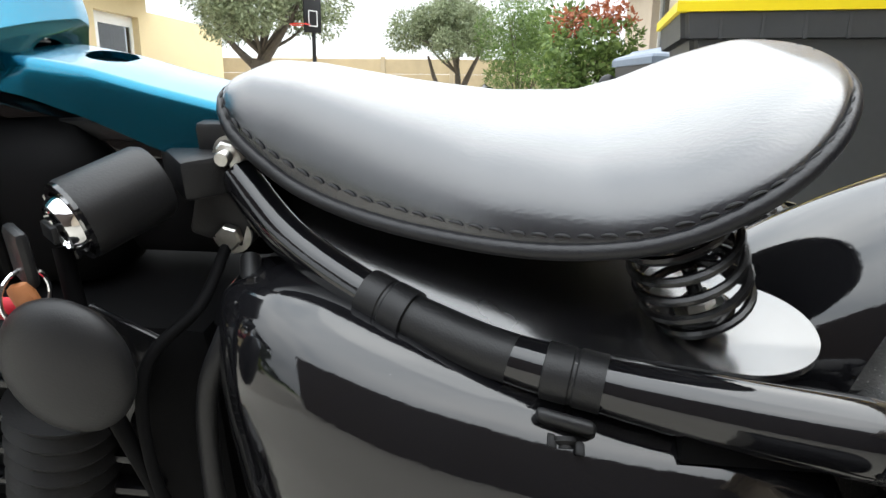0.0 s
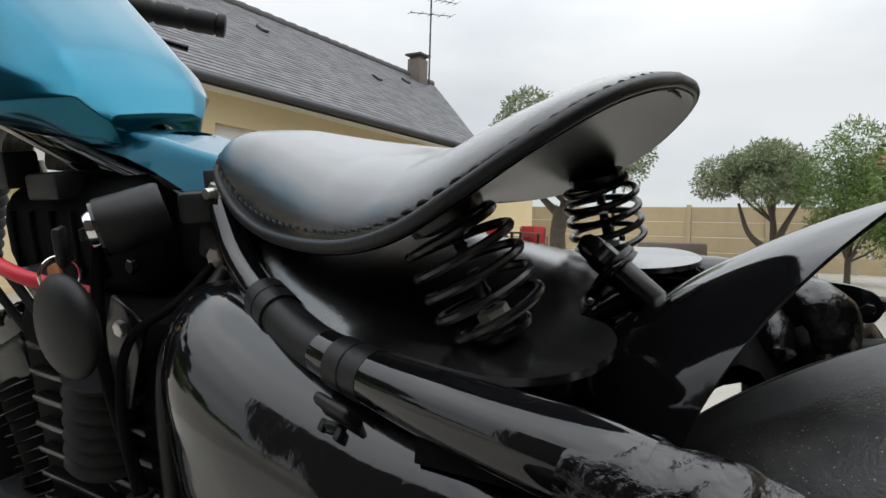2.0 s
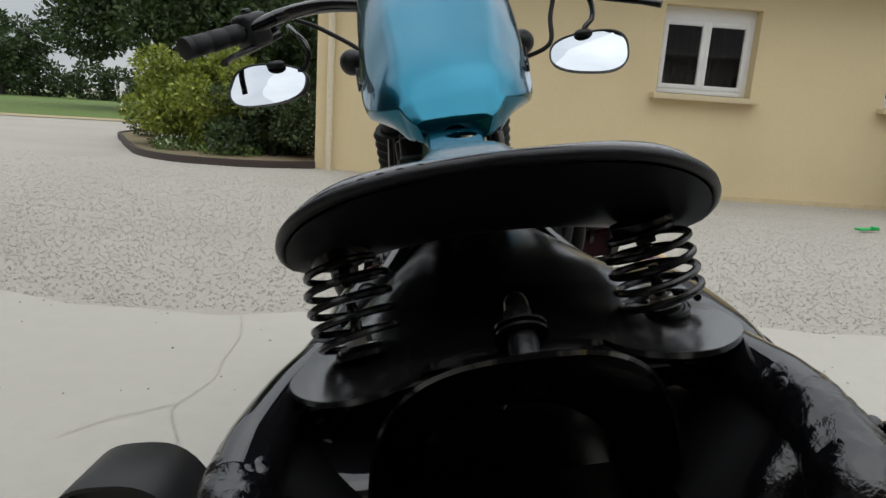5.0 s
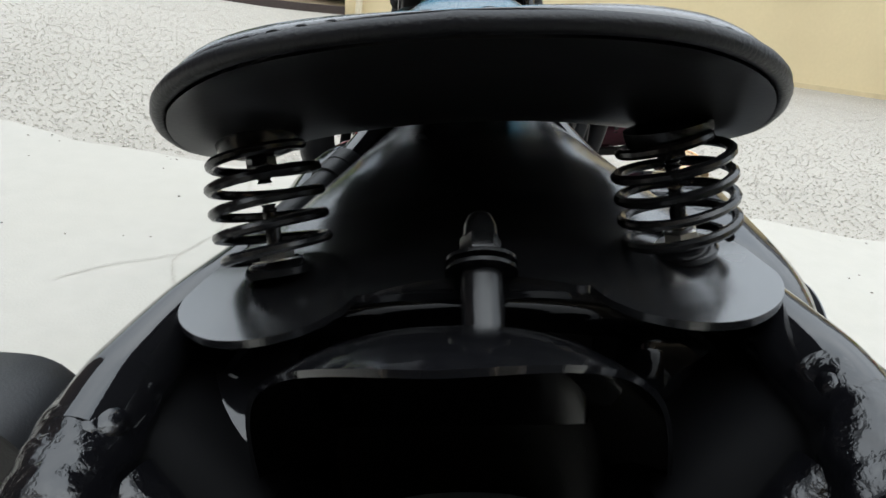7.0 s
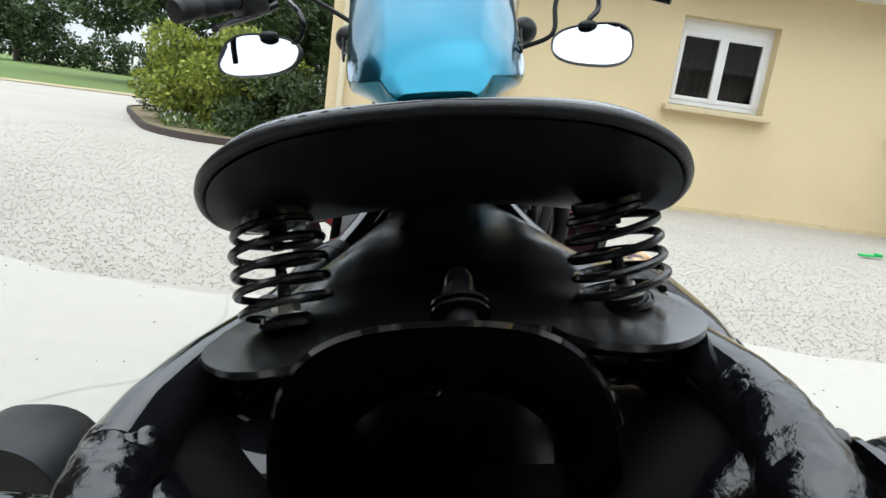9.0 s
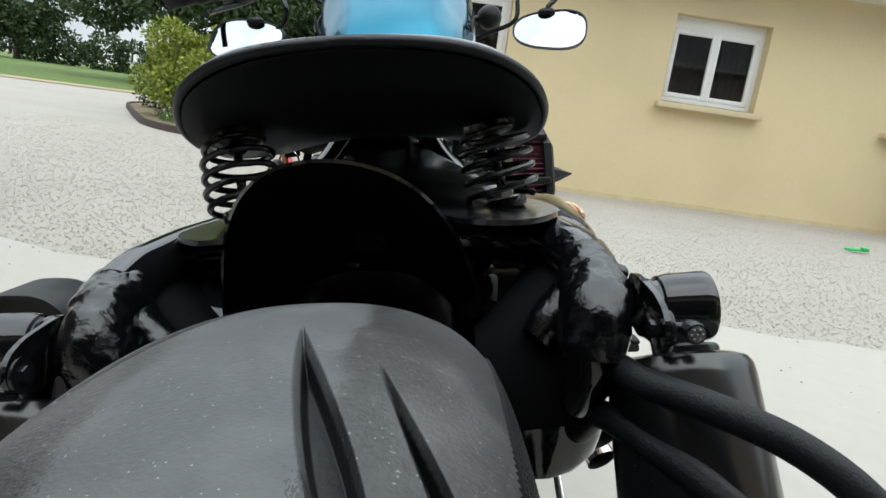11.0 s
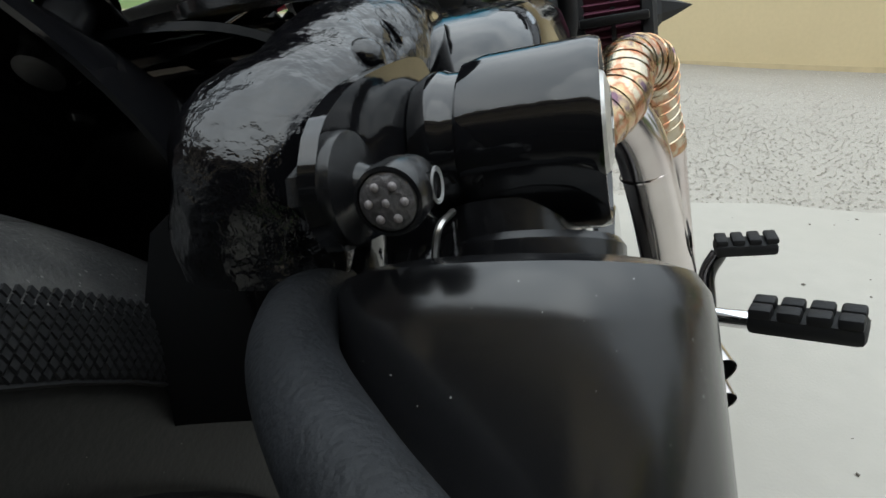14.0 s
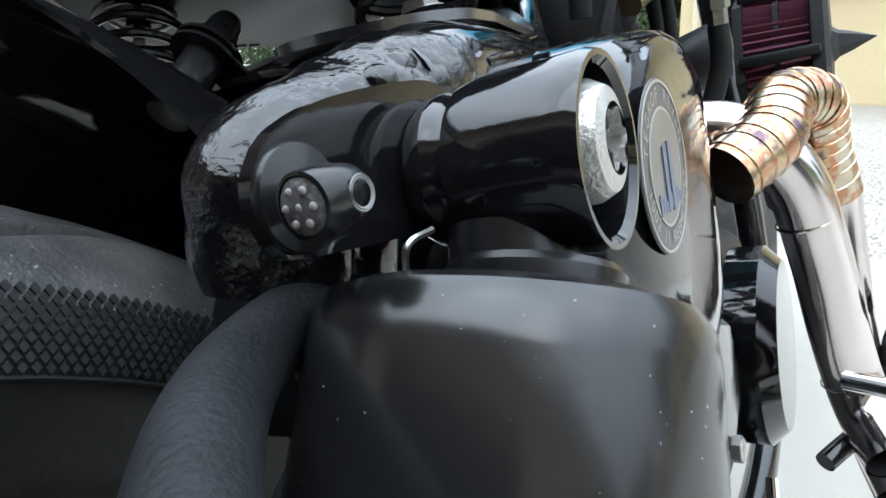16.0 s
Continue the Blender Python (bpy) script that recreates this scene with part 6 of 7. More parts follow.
def inner_panel(side):
    """Curved black skin between the frame rail and the fender."""
    bm = B()
    rings = []
    for i in range(13):
        x = 0.786 + 0.122 * i / 12
        zf = WC.z + math.sqrt(max(0.352 ** 2 - (WC.x - x) ** 2, 0.05)) - 0.016
        zo = 0.632 - 0.45 * max(0, x - 0.865)
        zo -= 0.045 * max(0, (i - 7) / 5) ** 2
        zf = min(zf - 0.03 * max(0, (i - 7) / 5) ** 2, zo - 0.004)
        top, low = [], []
        for j in range(9):
            t = j / 8
            p = (x, side * (0.128 - 0.058 * t), zo + (zf - zo) * t * t)
            top.append(p)
            low.append((p[0], p[1] + side * 0.003, p[2] - 0.012))
        rings.append(top + low[::-1])
    return loft_all(rings)


for s in (-1, 1):
    part("inner_panel", inner_panel(s), DEEP_BLACK, bike, "curved black inner panel", angle=60)
fen = part("rear_fender", fender(), GLOSS, bike, "short bobbed gloss black rear fender", angle=50)
bm = B()
d = Vector((-0.76, 0, 0.65)).normalized()
o = Vector((0.8425, 0.010, 0.6560))
lathe(bm, [(0.0085, -0.010), (0.0085, 0.022)], o, d, 24)
post = part("fender_post", bm, SATIN, fen, "black spacer post with a domed nut")
part("washer", lathe(B(), [(0.004, 0), (0.0145, 0), (0.0145, 0.0016), (0.004, 0.0016)], o + d * 0.0222, d, 28), SATIN, post)
part("washer", lathe(B(), [(0.004, 0), (0.0145, 0), (0.0145, 0.0016), (0.004, 0.0016)], o + d * 0.0262, d, 28), SATIN, post)
bm = B()
hexnut(bm, o + d * 0.028, d, 0.0084, 0.011)
lathe(bm, [(0.0074, 0.038), (0.0070, 0.043), (0.0052, 0.0475), (0.0025, 0.0495), (0.0, 0.050)], o, d, 20)
part("dome_nut", bm, SATIN, post)
part("mount_tab", box(B(), o + d * 0.0251 + Vector((-0.008, 0, -0.009)), (0.034, 0.024, 0.0018), 0.0005, Euler((0, radians(-49), 0)).to_matrix()), SATIN, bike)
bm = B()
e = Vector((0.822, -0.006, 0.632))
lathe(bm, [(0.006, 0), (0.006, 0.002), (0.004, 0.004)], e, (0.62, 0, -0.78), 16)
part("fender_bolt", bm, COILM, fen)


# wheels and tyres
def tread_depth(th, arc):
    """Slanted leaf-shaped grooves; th round the wheel, arc across the tread (metres)."""
    dep = np.zeros_like(th)
    per = 0.60
    for side in (-1, 1):
        for start, run, s0, s1, wide in ((-0.100, 0.42, 0.0105, 0.052, 0.0060), (-0.022, 0.36, 0.0370, 0.084, 0.0040)):
            t = ((th - start + (0.30 if side < 0 else 0.0)) % per) / run
            c = side * (s0 + (s1 - s0) * t ** 1.15)
            w = wide * np.sin(np.clip(t, 0, 1) * math.pi) ** 0.75 * (0.6 + 0.4 * np.clip(t * 2, 0, 1))
            dep = np.maximum(dep, np.where((t > 0) & (t < 1), 0.0085 * np.clip((w - np.abs(arc - c)) / 0.0028, 0, 1), 0))
    return dep


def tyre_mesh():
    """Section from bead to bead, finer where the camera passes."""
    half = 0.078
    a = np.radians(np.concatenate([np.linspace(-108, -62, 60), np.linspace(-62, 62, 470)[1:-1], np.linspace(62, 108, 60)]))
    b = np.clip(np.abs(a), 0, math.pi / 2)
    over = np.clip(np.abs(a) - math.pi / 2, 0, None) / math.radians(18)
    y = np.sign(a) * (half * np.sin(b) - 0.010 * over)
    drop = 0.052 * (1 - np.cos(b)) ** 1.15 + 0.048 * over
    arc = np.concatenate([[0], np.cumsum(np.hypot(np.diff(y), np.diff(drop)))])
    arc -= arc[-1] / 2
    ths = np.concatenate([np.linspace(-0.75, 0.38, 640), np.linspace(0.38, 2 * math.pi - 0.75, 130)[1:-1]])
    T, A = np.meshgrid(ths, arc, indexing="ij")
    r = WR - drop[None, :] - tread_depth(T, A)
    v = np.stack([WC.x + r * np.sin(T), np.broadcast_to(y, r.shape), WC.z + r * np.cos(T)], -1).reshape(-1, 3)
    n, m = r.shape
    i, j = np.meshgrid(np.arange(n), np.arange(m - 1), indexing="ij")
    k = (i + 1) % n
    f = np.stack([i * m + j, k * m + j, k * m + j + 1, i * m + j + 1], -1).reshape(-1, 4)
    # groove floors take the darker rubber, so their shade is in the colour
    deep = tread_depth(T, A)[i, j] > 0.004
    fray = np.random.default_rng(4).normal(size=i.shape)
    return v.tolist(), f.tolist(), np.where(deep | (np.abs(A[i, j]) > 0.083), 1, np.where(np.abs(A[i, j]) < 0.027 + 0.0011 * np.sin(T[i, j] * 31) + 0.0008 * np.sin(T[i, j] * 83) + 0.0016 * fray, 2, 0)).astype(int).ravel().tolist()


rw = part("rear_wheel", lathe(B(), [(0.030, -0.075), (0.034, -0.074), (0.034, -0.06), (0.10, -0.052), (0.19, -0.060), (0.212, -0.070), (0.238, -0.068), (0.240, -0.060), (0.215, -0.052), (0.205, 0.0), (0.215, 0.052), (0.240, 0.060), (0.238, 0.068), (0.212, 0.070), (0.19, 0.060), (0.10, 0.052), (0.034, 0.06), (0.034, 0.074), (0.030, 0.075)], WC, (0, 1, 0), 64), SIDEWALL, bike, "black solid rear wheel", angle=35)
tv, tf, tyre_zones = tyre_mesh()
ty = raw("tyre", tv, tf, TYRE, rw, True)
ty.data.materials.append(SIDEWALL)
ty.data.materials.append(WORN)
ty.data.polygons.foreach_set("material_index", tyre_zones)
tagged(ty, "wide dusty black tyre with curved grooves")
nv, nf = [], []
for side in (-1, 1):
    for i in range(-130, 90):
        for j in range(9):
            th = -0.45 + (i + (j % 2) * 0.5) * 0.0104
            r = 0.3055 - j * 0.00225
            y = side * (0.0712 + 0.0062 * math.sin(j / 8 * 1.4))
            t = Vector((math.cos(th), 0, -math.sin(th)))
            rad = Vector((math.sin(th), side * -0.42, math.cos(th))).normalized()
            nn = Vector((math.sin(th) * 0.42, side, math.cos(th) * 0.42)).normalized()
            c = Vector((WC.x + r * math.sin(th), y, WC.z + r * math.cos(th)))
            k = len(nv)
            for q, h in ((t * 0.0016, 0.0), (rad * 0.0021, 0.0), (t * -0.0016, 0.0), (rad * -0.0021, 0.0)):
                nv.append(c + q + nn * -0.001)
            for q in (t * 0.0012, rad * 0.0016, t * -0.0012, rad * -0.0016):
                nv.append(c + q + nn * 0.0009)
            nf += [(k + 4, k + 5, k + 6, k + 7), (k, k + 1, k + 5, k + 4), (k + 1, k + 2, k + 6, k + 5), (k + 2, k + 3, k + 7, k + 6), (k + 3, k, k + 4, k + 7)]
hexs = raw("sidewall_pattern", nv, nf, RUBBER, ty)
hexs["kind"] = "stuff"
for side in (-1, 1):
    for r in (0.2855, 0.2565):
        bm = B()
        lathe(bm, [(r - 0.0012, side * 0.0770), (r, side * 0.0792), (r + 0.0012, side * 0.0770)], WC, (0, 1, 0), 96, False)
        part("bead_line", bm, RUBBER, ty)

fw = part("front_wheel", lathe(B(), [(0.03, -0.05), (0.03, -0.02), (0.22, -0.018), (0.235, -0.03), (0.235, 0.03), (0.22, 0.018), (0.03, 0.02), (0.03, 0.05)], (-0.44, 0, 0.33), (0, 1, 0), 48), MATT, bike, "black front wheel", angle=35)
part("tyre", lathe(B(), [(0.235, -0.045), (0.26, -0.06), (0.30, -0.058), (0.322, -0.03), (0.33, 0), (0.322, 0.03), (0.30, 0.058), (0.26, 0.06), (0.235, 0.045)], (-0.44, 0, 0.33), (0, 1, 0), 72), TYRE, fw)


# shocks, mount sleeves, indicators
def rear_corner(side):
    def P(x, y, z):
        return Vector((x, side * y + (0.002 if side < 0 else 0), z - (0.009 if side < 0 else 0)))
    out = Vector((0, side, 0))
    c0 = P(0.896, 0.156, 0.6172 if side > 0 else 0.6205)
    tilt = Vector((-0.025 if side > 0 else 0.0, side, 0)).normalized()
    sh = part("shock_absorber", lathe(B(), [(0.004, 0.002), (0.0150, 0.003), (0.0165, 0.006), (0.0165, 0.0085), (0.0158, 0.010), (0.0158, 0.0125), (0.0174, 0.0135), (0.0184, 0.018), (0.0189, 0.034), (0.0191, 0.0382), (0.0185, 0.0402), (0.0174, 0.0402), (0.0162, 0.0387), (0.0157, 0.028), (0.0154, 0.022), (0.004, 0.022)], c0, tilt, 56), GLOSS, bike, "gloss black shock absorber with a flared mount sleeve", angle=35)
    bm = B()
    lift = c0 + Vector((0, 0, 0.002)) + tilt * -0.001
    lathe(bm, [(0.0, 0.018), (0.0118, 0.018), (0.0122, 0.034), (0.0116, 0.0385), (0.0098, 0.0416), (0.0068, 0.0425)], lift, tilt, 44, False)
    # six-lobed socket
    rings = []
    for h, k in ((0.0425, 1.0), (0.0365, 0.94), (0.0365, 0.001)):
        rings.append([lift + tilt * h + Vector((math.cos(a), 0, math.sin(a))) * (0.0054 + 0.0010 * math.cos(6 * a)) * k for a in np.linspace(0, 2 * math.pi, 49)[:-1]])
    loft(bm, rings, True, False)
    bmesh.ops.recalc_face_normals(bm, faces=bm.faces)
    part("socket_bolt", bm, CAST, sh, "bare steel socket bolt", angle=35)
    ax = Vector((0.486, 0, -0.874))
    top = P(0.9037, 0.1767, 0.6006)
    part("eye_neck", lathe(B(), [(0.013, -0.004), (0.012, 0.012)], top, ax, 24), SATIN, sh)
    part("cap_ring", lathe(B(), [(0.010, 0.0025), (0.0162, 0.003), (0.0172, 0.0045), (0.0172, 0.009), (0.017, 0.0105)], top + Vector((0, side * 0.005, 0)), ax, 48), SATIN, sh, "raised cap ring", angle=30)
    part("dust_cover", lathe(B(), [(0.012, 0.0085), (0.0300, 0.0090), (0.0345, 0.0108), (0.0368, 0.0145), (0.0376, 0.020), (0.0386, 0.050), (0.0393, 0.078), (0.0396, 0.0835), (0.0386, 0.0845), (0.0365, 0.030)], top, ax, 72, False), DUSTC, sh, "satin black conical dust cover", angle=30)
    part("spring_seat", lathe(B(), [(0.012, 0.098), (0.030, 0.098), (0.034, 0.121), (0.034, 0.127), (0.029, 0.131), (0.012, 0.131)], top, ax, 40), MATT, sh)
    pts = [top + ax * (0.10 + 0.16 * i / 110) + (Vector((0.866, 0, 0.5)) * math.cos(i * 0.36) + Vector((0, 1, 0)) * math.sin(i * 0.36)) * 0.026 for i in range(111)]
    part("coil", tube(B(), pts, 0.0045, 8, 1), COILM, sh)
    part("damper_body", lathe(B(), [(0.018, 0.10), (0.018, 0.27), (0.022, 0.275), (0.022, 0.30), (0.01, 0.305)], top, ax, 24), MATT, sh)
    # indicator on its bracket
    bm = B()
    prof = [P(0.9435, 0.156, 0.6305), P(0.9472, 0.156, 0.6255), P(0.9475, 0.156, 0.6195), P(0.9445, 0.156, 0.6140), P(0.9385, 0.156, 0.6115), P(0.90, 0.156, 0.607), P(0.888, 0.156, 0.612), P(0.884, 0.156, 0.623), P(0.888, 0.156, 0.634), P(0.898, 0.156, 0.6375), P(0.925, 0.156, 0.6365), P(0.938, 0.156, 0.6335)]
    line = curve_pts(prof + prof[:1], 5)[:-1]
    a = [bm.verts.new(p) for p in line]
    b = [bm.verts.new(p + out * 0.003) for p in line]
    bm.faces.new(a)
    bm.faces.new(list(reversed(b)))
    for i in range(len(a)):
        j = (i + 1) % len(a)
        bm.faces.new((a[i], b[i], b[j], a[j]))
    bmesh.ops.recalc_face_normals(bm, faces=bm.faces)
    br = part("indicator", bm, GLOSS, bike, "small black bullet indicator on a flat bracket", angle=30)
    lc = P(0.9395, 0.159 if side > 0 else 0.153, 0.6215)
    part("mount_ring", lathe(B(), [(0.0030, 0), (0.0088, 0.0), (0.0090, 0.0010), (0.0087, 0.0020), (0.0062, 0.0028), (0.0038, 0.0034), (0.0028, 0.0055)], lc, out, 36), SATIN, br)
    hd = Vector((1, 0, 0))
    hc = P(0.9430, 0.1700 if side > 0 else 0.162, 0.6213 if side > 0 else 0.6245)
    body = part("housing", lathe(B(), [(0.0, -0.0066), (0.0028, -0.0060), (0.0044, -0.0039), (0.0051, 0.0), (0.0053, 0.0043), (0.0050, 0.0060), (0.0044, 0.0062), (0.0044, 0.0054)], hc, hd, 36), SATIN, br, "satin black bullet housing")
    part("stalk", lathe(B(), [(0.0034, 0.003), (0.0024, 0.005), (0.0030, 0.0075)], lc, out, 20), SATIN, br)
    lens = part("lens", lathe(B(), [(0.0045, 0.0051), (0.0042, 0.0060), (0.0031, 0.0066), (0.0, 0.0069)], hc, hd, 28), LENS, br, "clear faceted lens")
    for k in range(7):
        r0 = 0 if k == 6 else 0.0026
        part("led", ball(B(), hc + Vector((0.0066, r0 * math.cos(k * 1.047), r0 * math.sin(k * 1.047))), 0.0007, seg=8), LED, lens)
    bm = B()
    for r in (0.0024, 0.0020):
        o2 = hc + out * 0.0050 + Vector((-0.001, 0, 0))
        lathe(bm, [(r, 0), (r + 0.0003, 0.0002), (r + 0.0004, 0)], o2, out, 24, False)
    part("round_mark", bm, SCUFF, body, "etched round mark")
    part("bracket_bolt", hexnut(B(), P(0.9395, 0.151, 0.6215), out, 0.0045, 0.005), COILM, br)
    part("clip", tube(B(), [P(0.925, 0.166, 0.602), P(0.925, 0.168, 0.609), P(0.918, 0.169, 0.610)], 0.0007, 6), STEEL, br)
    return sh


for s in (1, -1):
    rear_corner(s)

# swing arm, hoses
for s in (-1, 1):
    part("swingarm", tube(B(), [(0.66, s * 0.10, 0.33), (0.85, s * 0.105, 0.335), (1.075, s * 0.11, 0.335), (1.12, s * 0.11, 0.335)], 0.024, 16), GLOSS, bike)
part("rear_axle", tube(B(), [(1.075, -0.13, 0.334), (1.075, 0, 0.334), (1.075, 0.13, 0.334)], 0.012, 12), STEEL, bike)
part("hose", tube(B(), [(0.890, 0.135, 0.560), (0.902, 0.138, 0.585), (0.920, 0.139, 0.596), (0.947, 0.1475, 0.597), (0.973, 0.168, 0.5965), (0.994, 0.192, 0.590), (1.010, 0.212, 0.576), (1.020, 0.228, 0.553), (1.026, 0.240, 0.52)], 0.0074, 28, 10), HOSE, bike, "thick black braided hose")
part("hose", tube(B(), [(0.885, 0.128, 0.540), (0.902, 0.134, 0.558), (0.922, 0.139, 0.566), (0.948, 0.151, 0.565), (0.973, 0.170, 0.556), (0.993, 0.188, 0.541), (1.008, 0.203, 0.516), (1.018, 0.213, 0.480)], 0.0078, 28, 10), HOSE, bike, "thick black braided hose")
part("hose_guard", tube(B(), [(0.86, 0.112, 0.592), (0.875, 0.122, 0.575), (0.872, 0.118, 0.555), (0.85, 0.10, 0.545)], 0.006, 12), CHROME, bike, "bright bent steel link")

# side number plate holder
def plate_holder():
    rings = []
    for off, k in ((-0.046, 0.90), (-0.042, 0.97), (-0.004, 1.0), (0.004, 1.0), (0.004, 0.95), (-0.006, 0.93)):
        ring = []
        for i in range(56):
            a = 2 * math.pi * i / 56
            c, d = math.cos(a), math.sin(a)
            rr = (abs(c) ** 3.0 + abs(d) ** 3.0) ** (-1 / 3.0)
            ring.append((0.852 + off + 0.10 * c * rr * 0.05, -0.2085 + 0.0445 * c * rr * k, 0.543 + 0.087 * d * rr * (1 - (1 - k) * 0.5)))
        rings.append(ring)
    bm = loft_all(rings)
    return bm


ph = part("plate_holder", plate_holder(), MATT, bike, "black side-mounted number plate holder with rounded corners", angle=40)
part("plate_arm", tube(B(), [(0.845, -0.20, 0.50), (0.93, -0.17, 0.43), (1.05, -0.14, 0.36)], 0.010, 12), MATT, ph)

# exhaust
part("exhaust_pipe", tube(B(), [(0.56, 0.16, 0.553), (0.525, 0.184, 0.57), (0.487, 0.191, 0.588), (0.45, 0.208, 0.582), (0.426, 0.209, 0.545), (0.409, 0.215, 0.504), (0.405, 0.217, 0.45), (0.405, 0.222, 0.36), (0.420, 0.234, 0.290), (0.462, 0.250, 0.262)], 0.0205, 28, 10, False), PIPE, bike, "polished exhaust pipe with slash-cut tip")
ex = part("heat_wrap", tube(B(), [(0.56, 0.16, 0.553), (0.525, 0.184, 0.57), (0.487, 0.191, 0.588), (0.45, 0.208, 0.582), (0.426, 0.209, 0.545), (0.409, 0.215, 0.504)], 0.0222, 40, 12, True, lambda p: 1 + 0.012 * noise.noise(p * 160)), HEAT, bike, "heat-tinted pipe bend in bronze bands")
wl2 = curve_pts([(0.56, 0.16, 0.553), (0.525, 0.184, 0.57), (0.487, 0.191, 0.588), (0.45, 0.208, 0.582), (0.426, 0.209, 0.545), (0.409, 0.215, 0.504)], 12)
for i in range(2, len(wl2) - 2, 3):
    t = (wl2[i + 1] - wl2[i - 1]).normalized() + Vector((0.1 * math.sin(i), 0.12 * math.cos(i * 2), 0))
    part("weld_band", lathe(B(), [(0.0222, -0.0010), (0.0231, -0.0004), (0.0231, 0.0004), (0.0222, 0.0010)], wl2[i], t, 32, False), HEAT, ex)
bpts = [(0.52, 0.12, 0.585), (0.505, 0.165, 0.572), (0.485, 0.193, 0.535), (0.469, 0.205, 0.475), (0.459, 0.213, 0.41), (0.453, 0.220, 0.365), (0.466, 0.230, 0.335), (0.498, 0.246, 0.316)]
pb = part("exhaust_pipe", tube(B(), bpts, 0.0218, 28, 10, False), PIPE, bike, "polished exhaust pipe with slash-cut tip")
part("pipe_bore", tube(B(), [(0.453, 0.220, 0.365), (0.466, 0.230, 0.335), (0.4975, 0.2457, 0.3163)], 0.0203, 24, 6, False), THREAD_HOLLOW, pb)
part("pipe_bore", tube(B(), [(0.405, 0.222, 0.36), (0.420, 0.234, 0.290), (0.4615, 0.2498, 0.2624)], 0.0192, 24, 6, False), THREAD_HOLLOW, pb)
for q, t in ((Vector((0.475, 0.200, 0.500)), (0.2, -0.2, 1)), (Vector((0.4535, 0.220, 0.36)), (0.05, -0.2, 1))):
    part("weld_seam", lathe(B(), [(0.0217, -0.0012), (0.0225, 0), (0.0217, 0.0012)], q, t, 32, False), PIPE, pb)

# engine
# added block that keeps bright ground from showing between the cylinder fins
part("downtube_filler", box(B(), (0.10, 0.0, 0.43), (0.09, 0.12, 0.30), 0.02, seg=3), MATT, bike, "matt black filler block added before the engine")
eng = part("crankcase", box(box(B(), (0.36, 0.0, 0.33), (0.34, 0.24, 0.22), 0.04, seg=3), (0.56, 0.0, 0.36), (0.16, 0.22, 0.20), 0.03), MATT, bike, "black engine cases")
part("gearbox", box(B(), (0.43, 0.0, 0.50), (0.26, 0.15, 0.28), 0.03), DEEP_BLACK, eng)
for k in range(9):
    part("fin", box(B(), (0.43, -0.079, 0.41 + 0.024 * k), (0.20 - 0.006 * k, 0.014, 0.006), 0.002), SATIN, eng)
part("stay_plate", box(B(), (0.505, -0.088, 0.615), (0.040, 0.004, 0.075), 0.0015, Euler((0, radians(28), 0)).to_matrix()), SATIN, eng)
part("stay_bolt", hexnut(B(), Vector((0.515, -0.090, 0.635)), (0, -1, 0), 0.006, 0.005), STEEL, eng)
part("primary_cover", lathe(B(), [(0.13, 0), (0.13, 0.02), (0.11, 0.035), (0.0, 0.036)], (0.30, -0.12, 0.33), (0, -1, 0), 40), GLOSS, eng)
part("gear_cover", lathe(B(), [(0.10, 0), (0.10, 0.03), (0.085, 0.045), (0.0, 0.046)], (0.34, 0.12, 0.34), (0, 1, 0), 40), GLOSS, eng)
part("sprocket_cover", lathe(B(), [(0.055, 0), (0.055, 0.025), (0.048, 0.032), (0.0, 0.033)], (0.56, 0.115, 0.40), (0, 1, 0), 8), GLOSS, eng, "faceted gloss black cover", angle=20)
part("cover_bolt", hexnut(B(), Vector((0.575, 0.148, 0.36)), (0, 1, 0), 0.010, 0.008), STEEL, eng)
for k, (base, ax) in enumerate(((Vector((0.415, 0, 0.43)), Vector((0.36, 0, 0.93))), (Vector((0.285, 0, 0.43)), Vector((-0.36, 0, 0.93))))):
    cyl = part("cylinder", lathe(B(), [(0.069, 0), (0.069, 0.12)], base, ax, 32), DEEP_BLACK, eng, "black finned cylinder")
    for i in range(11):
        part("fin", lathe(B(), [(0.045, 0.0), (0.075 - 0.002 * (i % 2), 0.0005), (0.076, 0.0015), (0.075, 0.0025), (0.045, 0.003)], base + ax.normalized() * (0.006 + i * 0.0105), ax, 40), SATIN, cyl)
    hd = base + ax.normalized() * 0.135
    part("cylinder_head", box(B(), hd, (0.12, 0.13, 0.045), 0.012, Euler((0, radians(21 if k == 0 else -21), 0)).to_matrix()), SATIN, cyl)
    part("rocker_box", box(B(), hd + ax.normalized() * 0.035, (0.11, 0.12, 0.035), 0.014, Euler((0, radians(21 if k == 0 else -21), 0)).to_matrix()), GLOSS, cyl)
part("manifold", tube(B(), [(0.35, 0.02, 0.60), (0.35, 0.08, 0.62), (0.33, 0.13, 0.635)], 0.028, 18), MATT, eng)
cc = part("coil_cover", box(B(), (0.375, -0.012, 0.685), (0.24, 0.084, 0.10), 0.036, seg=4), DEEP_BLACK, eng)
for k in range(5):
    part("cover_rib", box(B(), (0.30 + 0.034 * k, -0.0545, 0.682), (0.006, 0.006, 0.055), 0.002), DEEP_BLACK, cc)
part("cover_bolt", hexnut(B(), Vector((0.475, -0.052, 0.700)), (0, -1, 0), 0.006, 0.005), STEEL, cc)
part("cover_bolt", hexnut(B(), Vector((0.475, -0.052, 0.668)), (0, -1, 0), 0.006, 0.005), COILM, cc)
part("frame_gusset", box(B(), (0.535, 0.0, 0.685), (0.09, 0.05, 0.06), 0.008), DEEP_BLACK, bike)
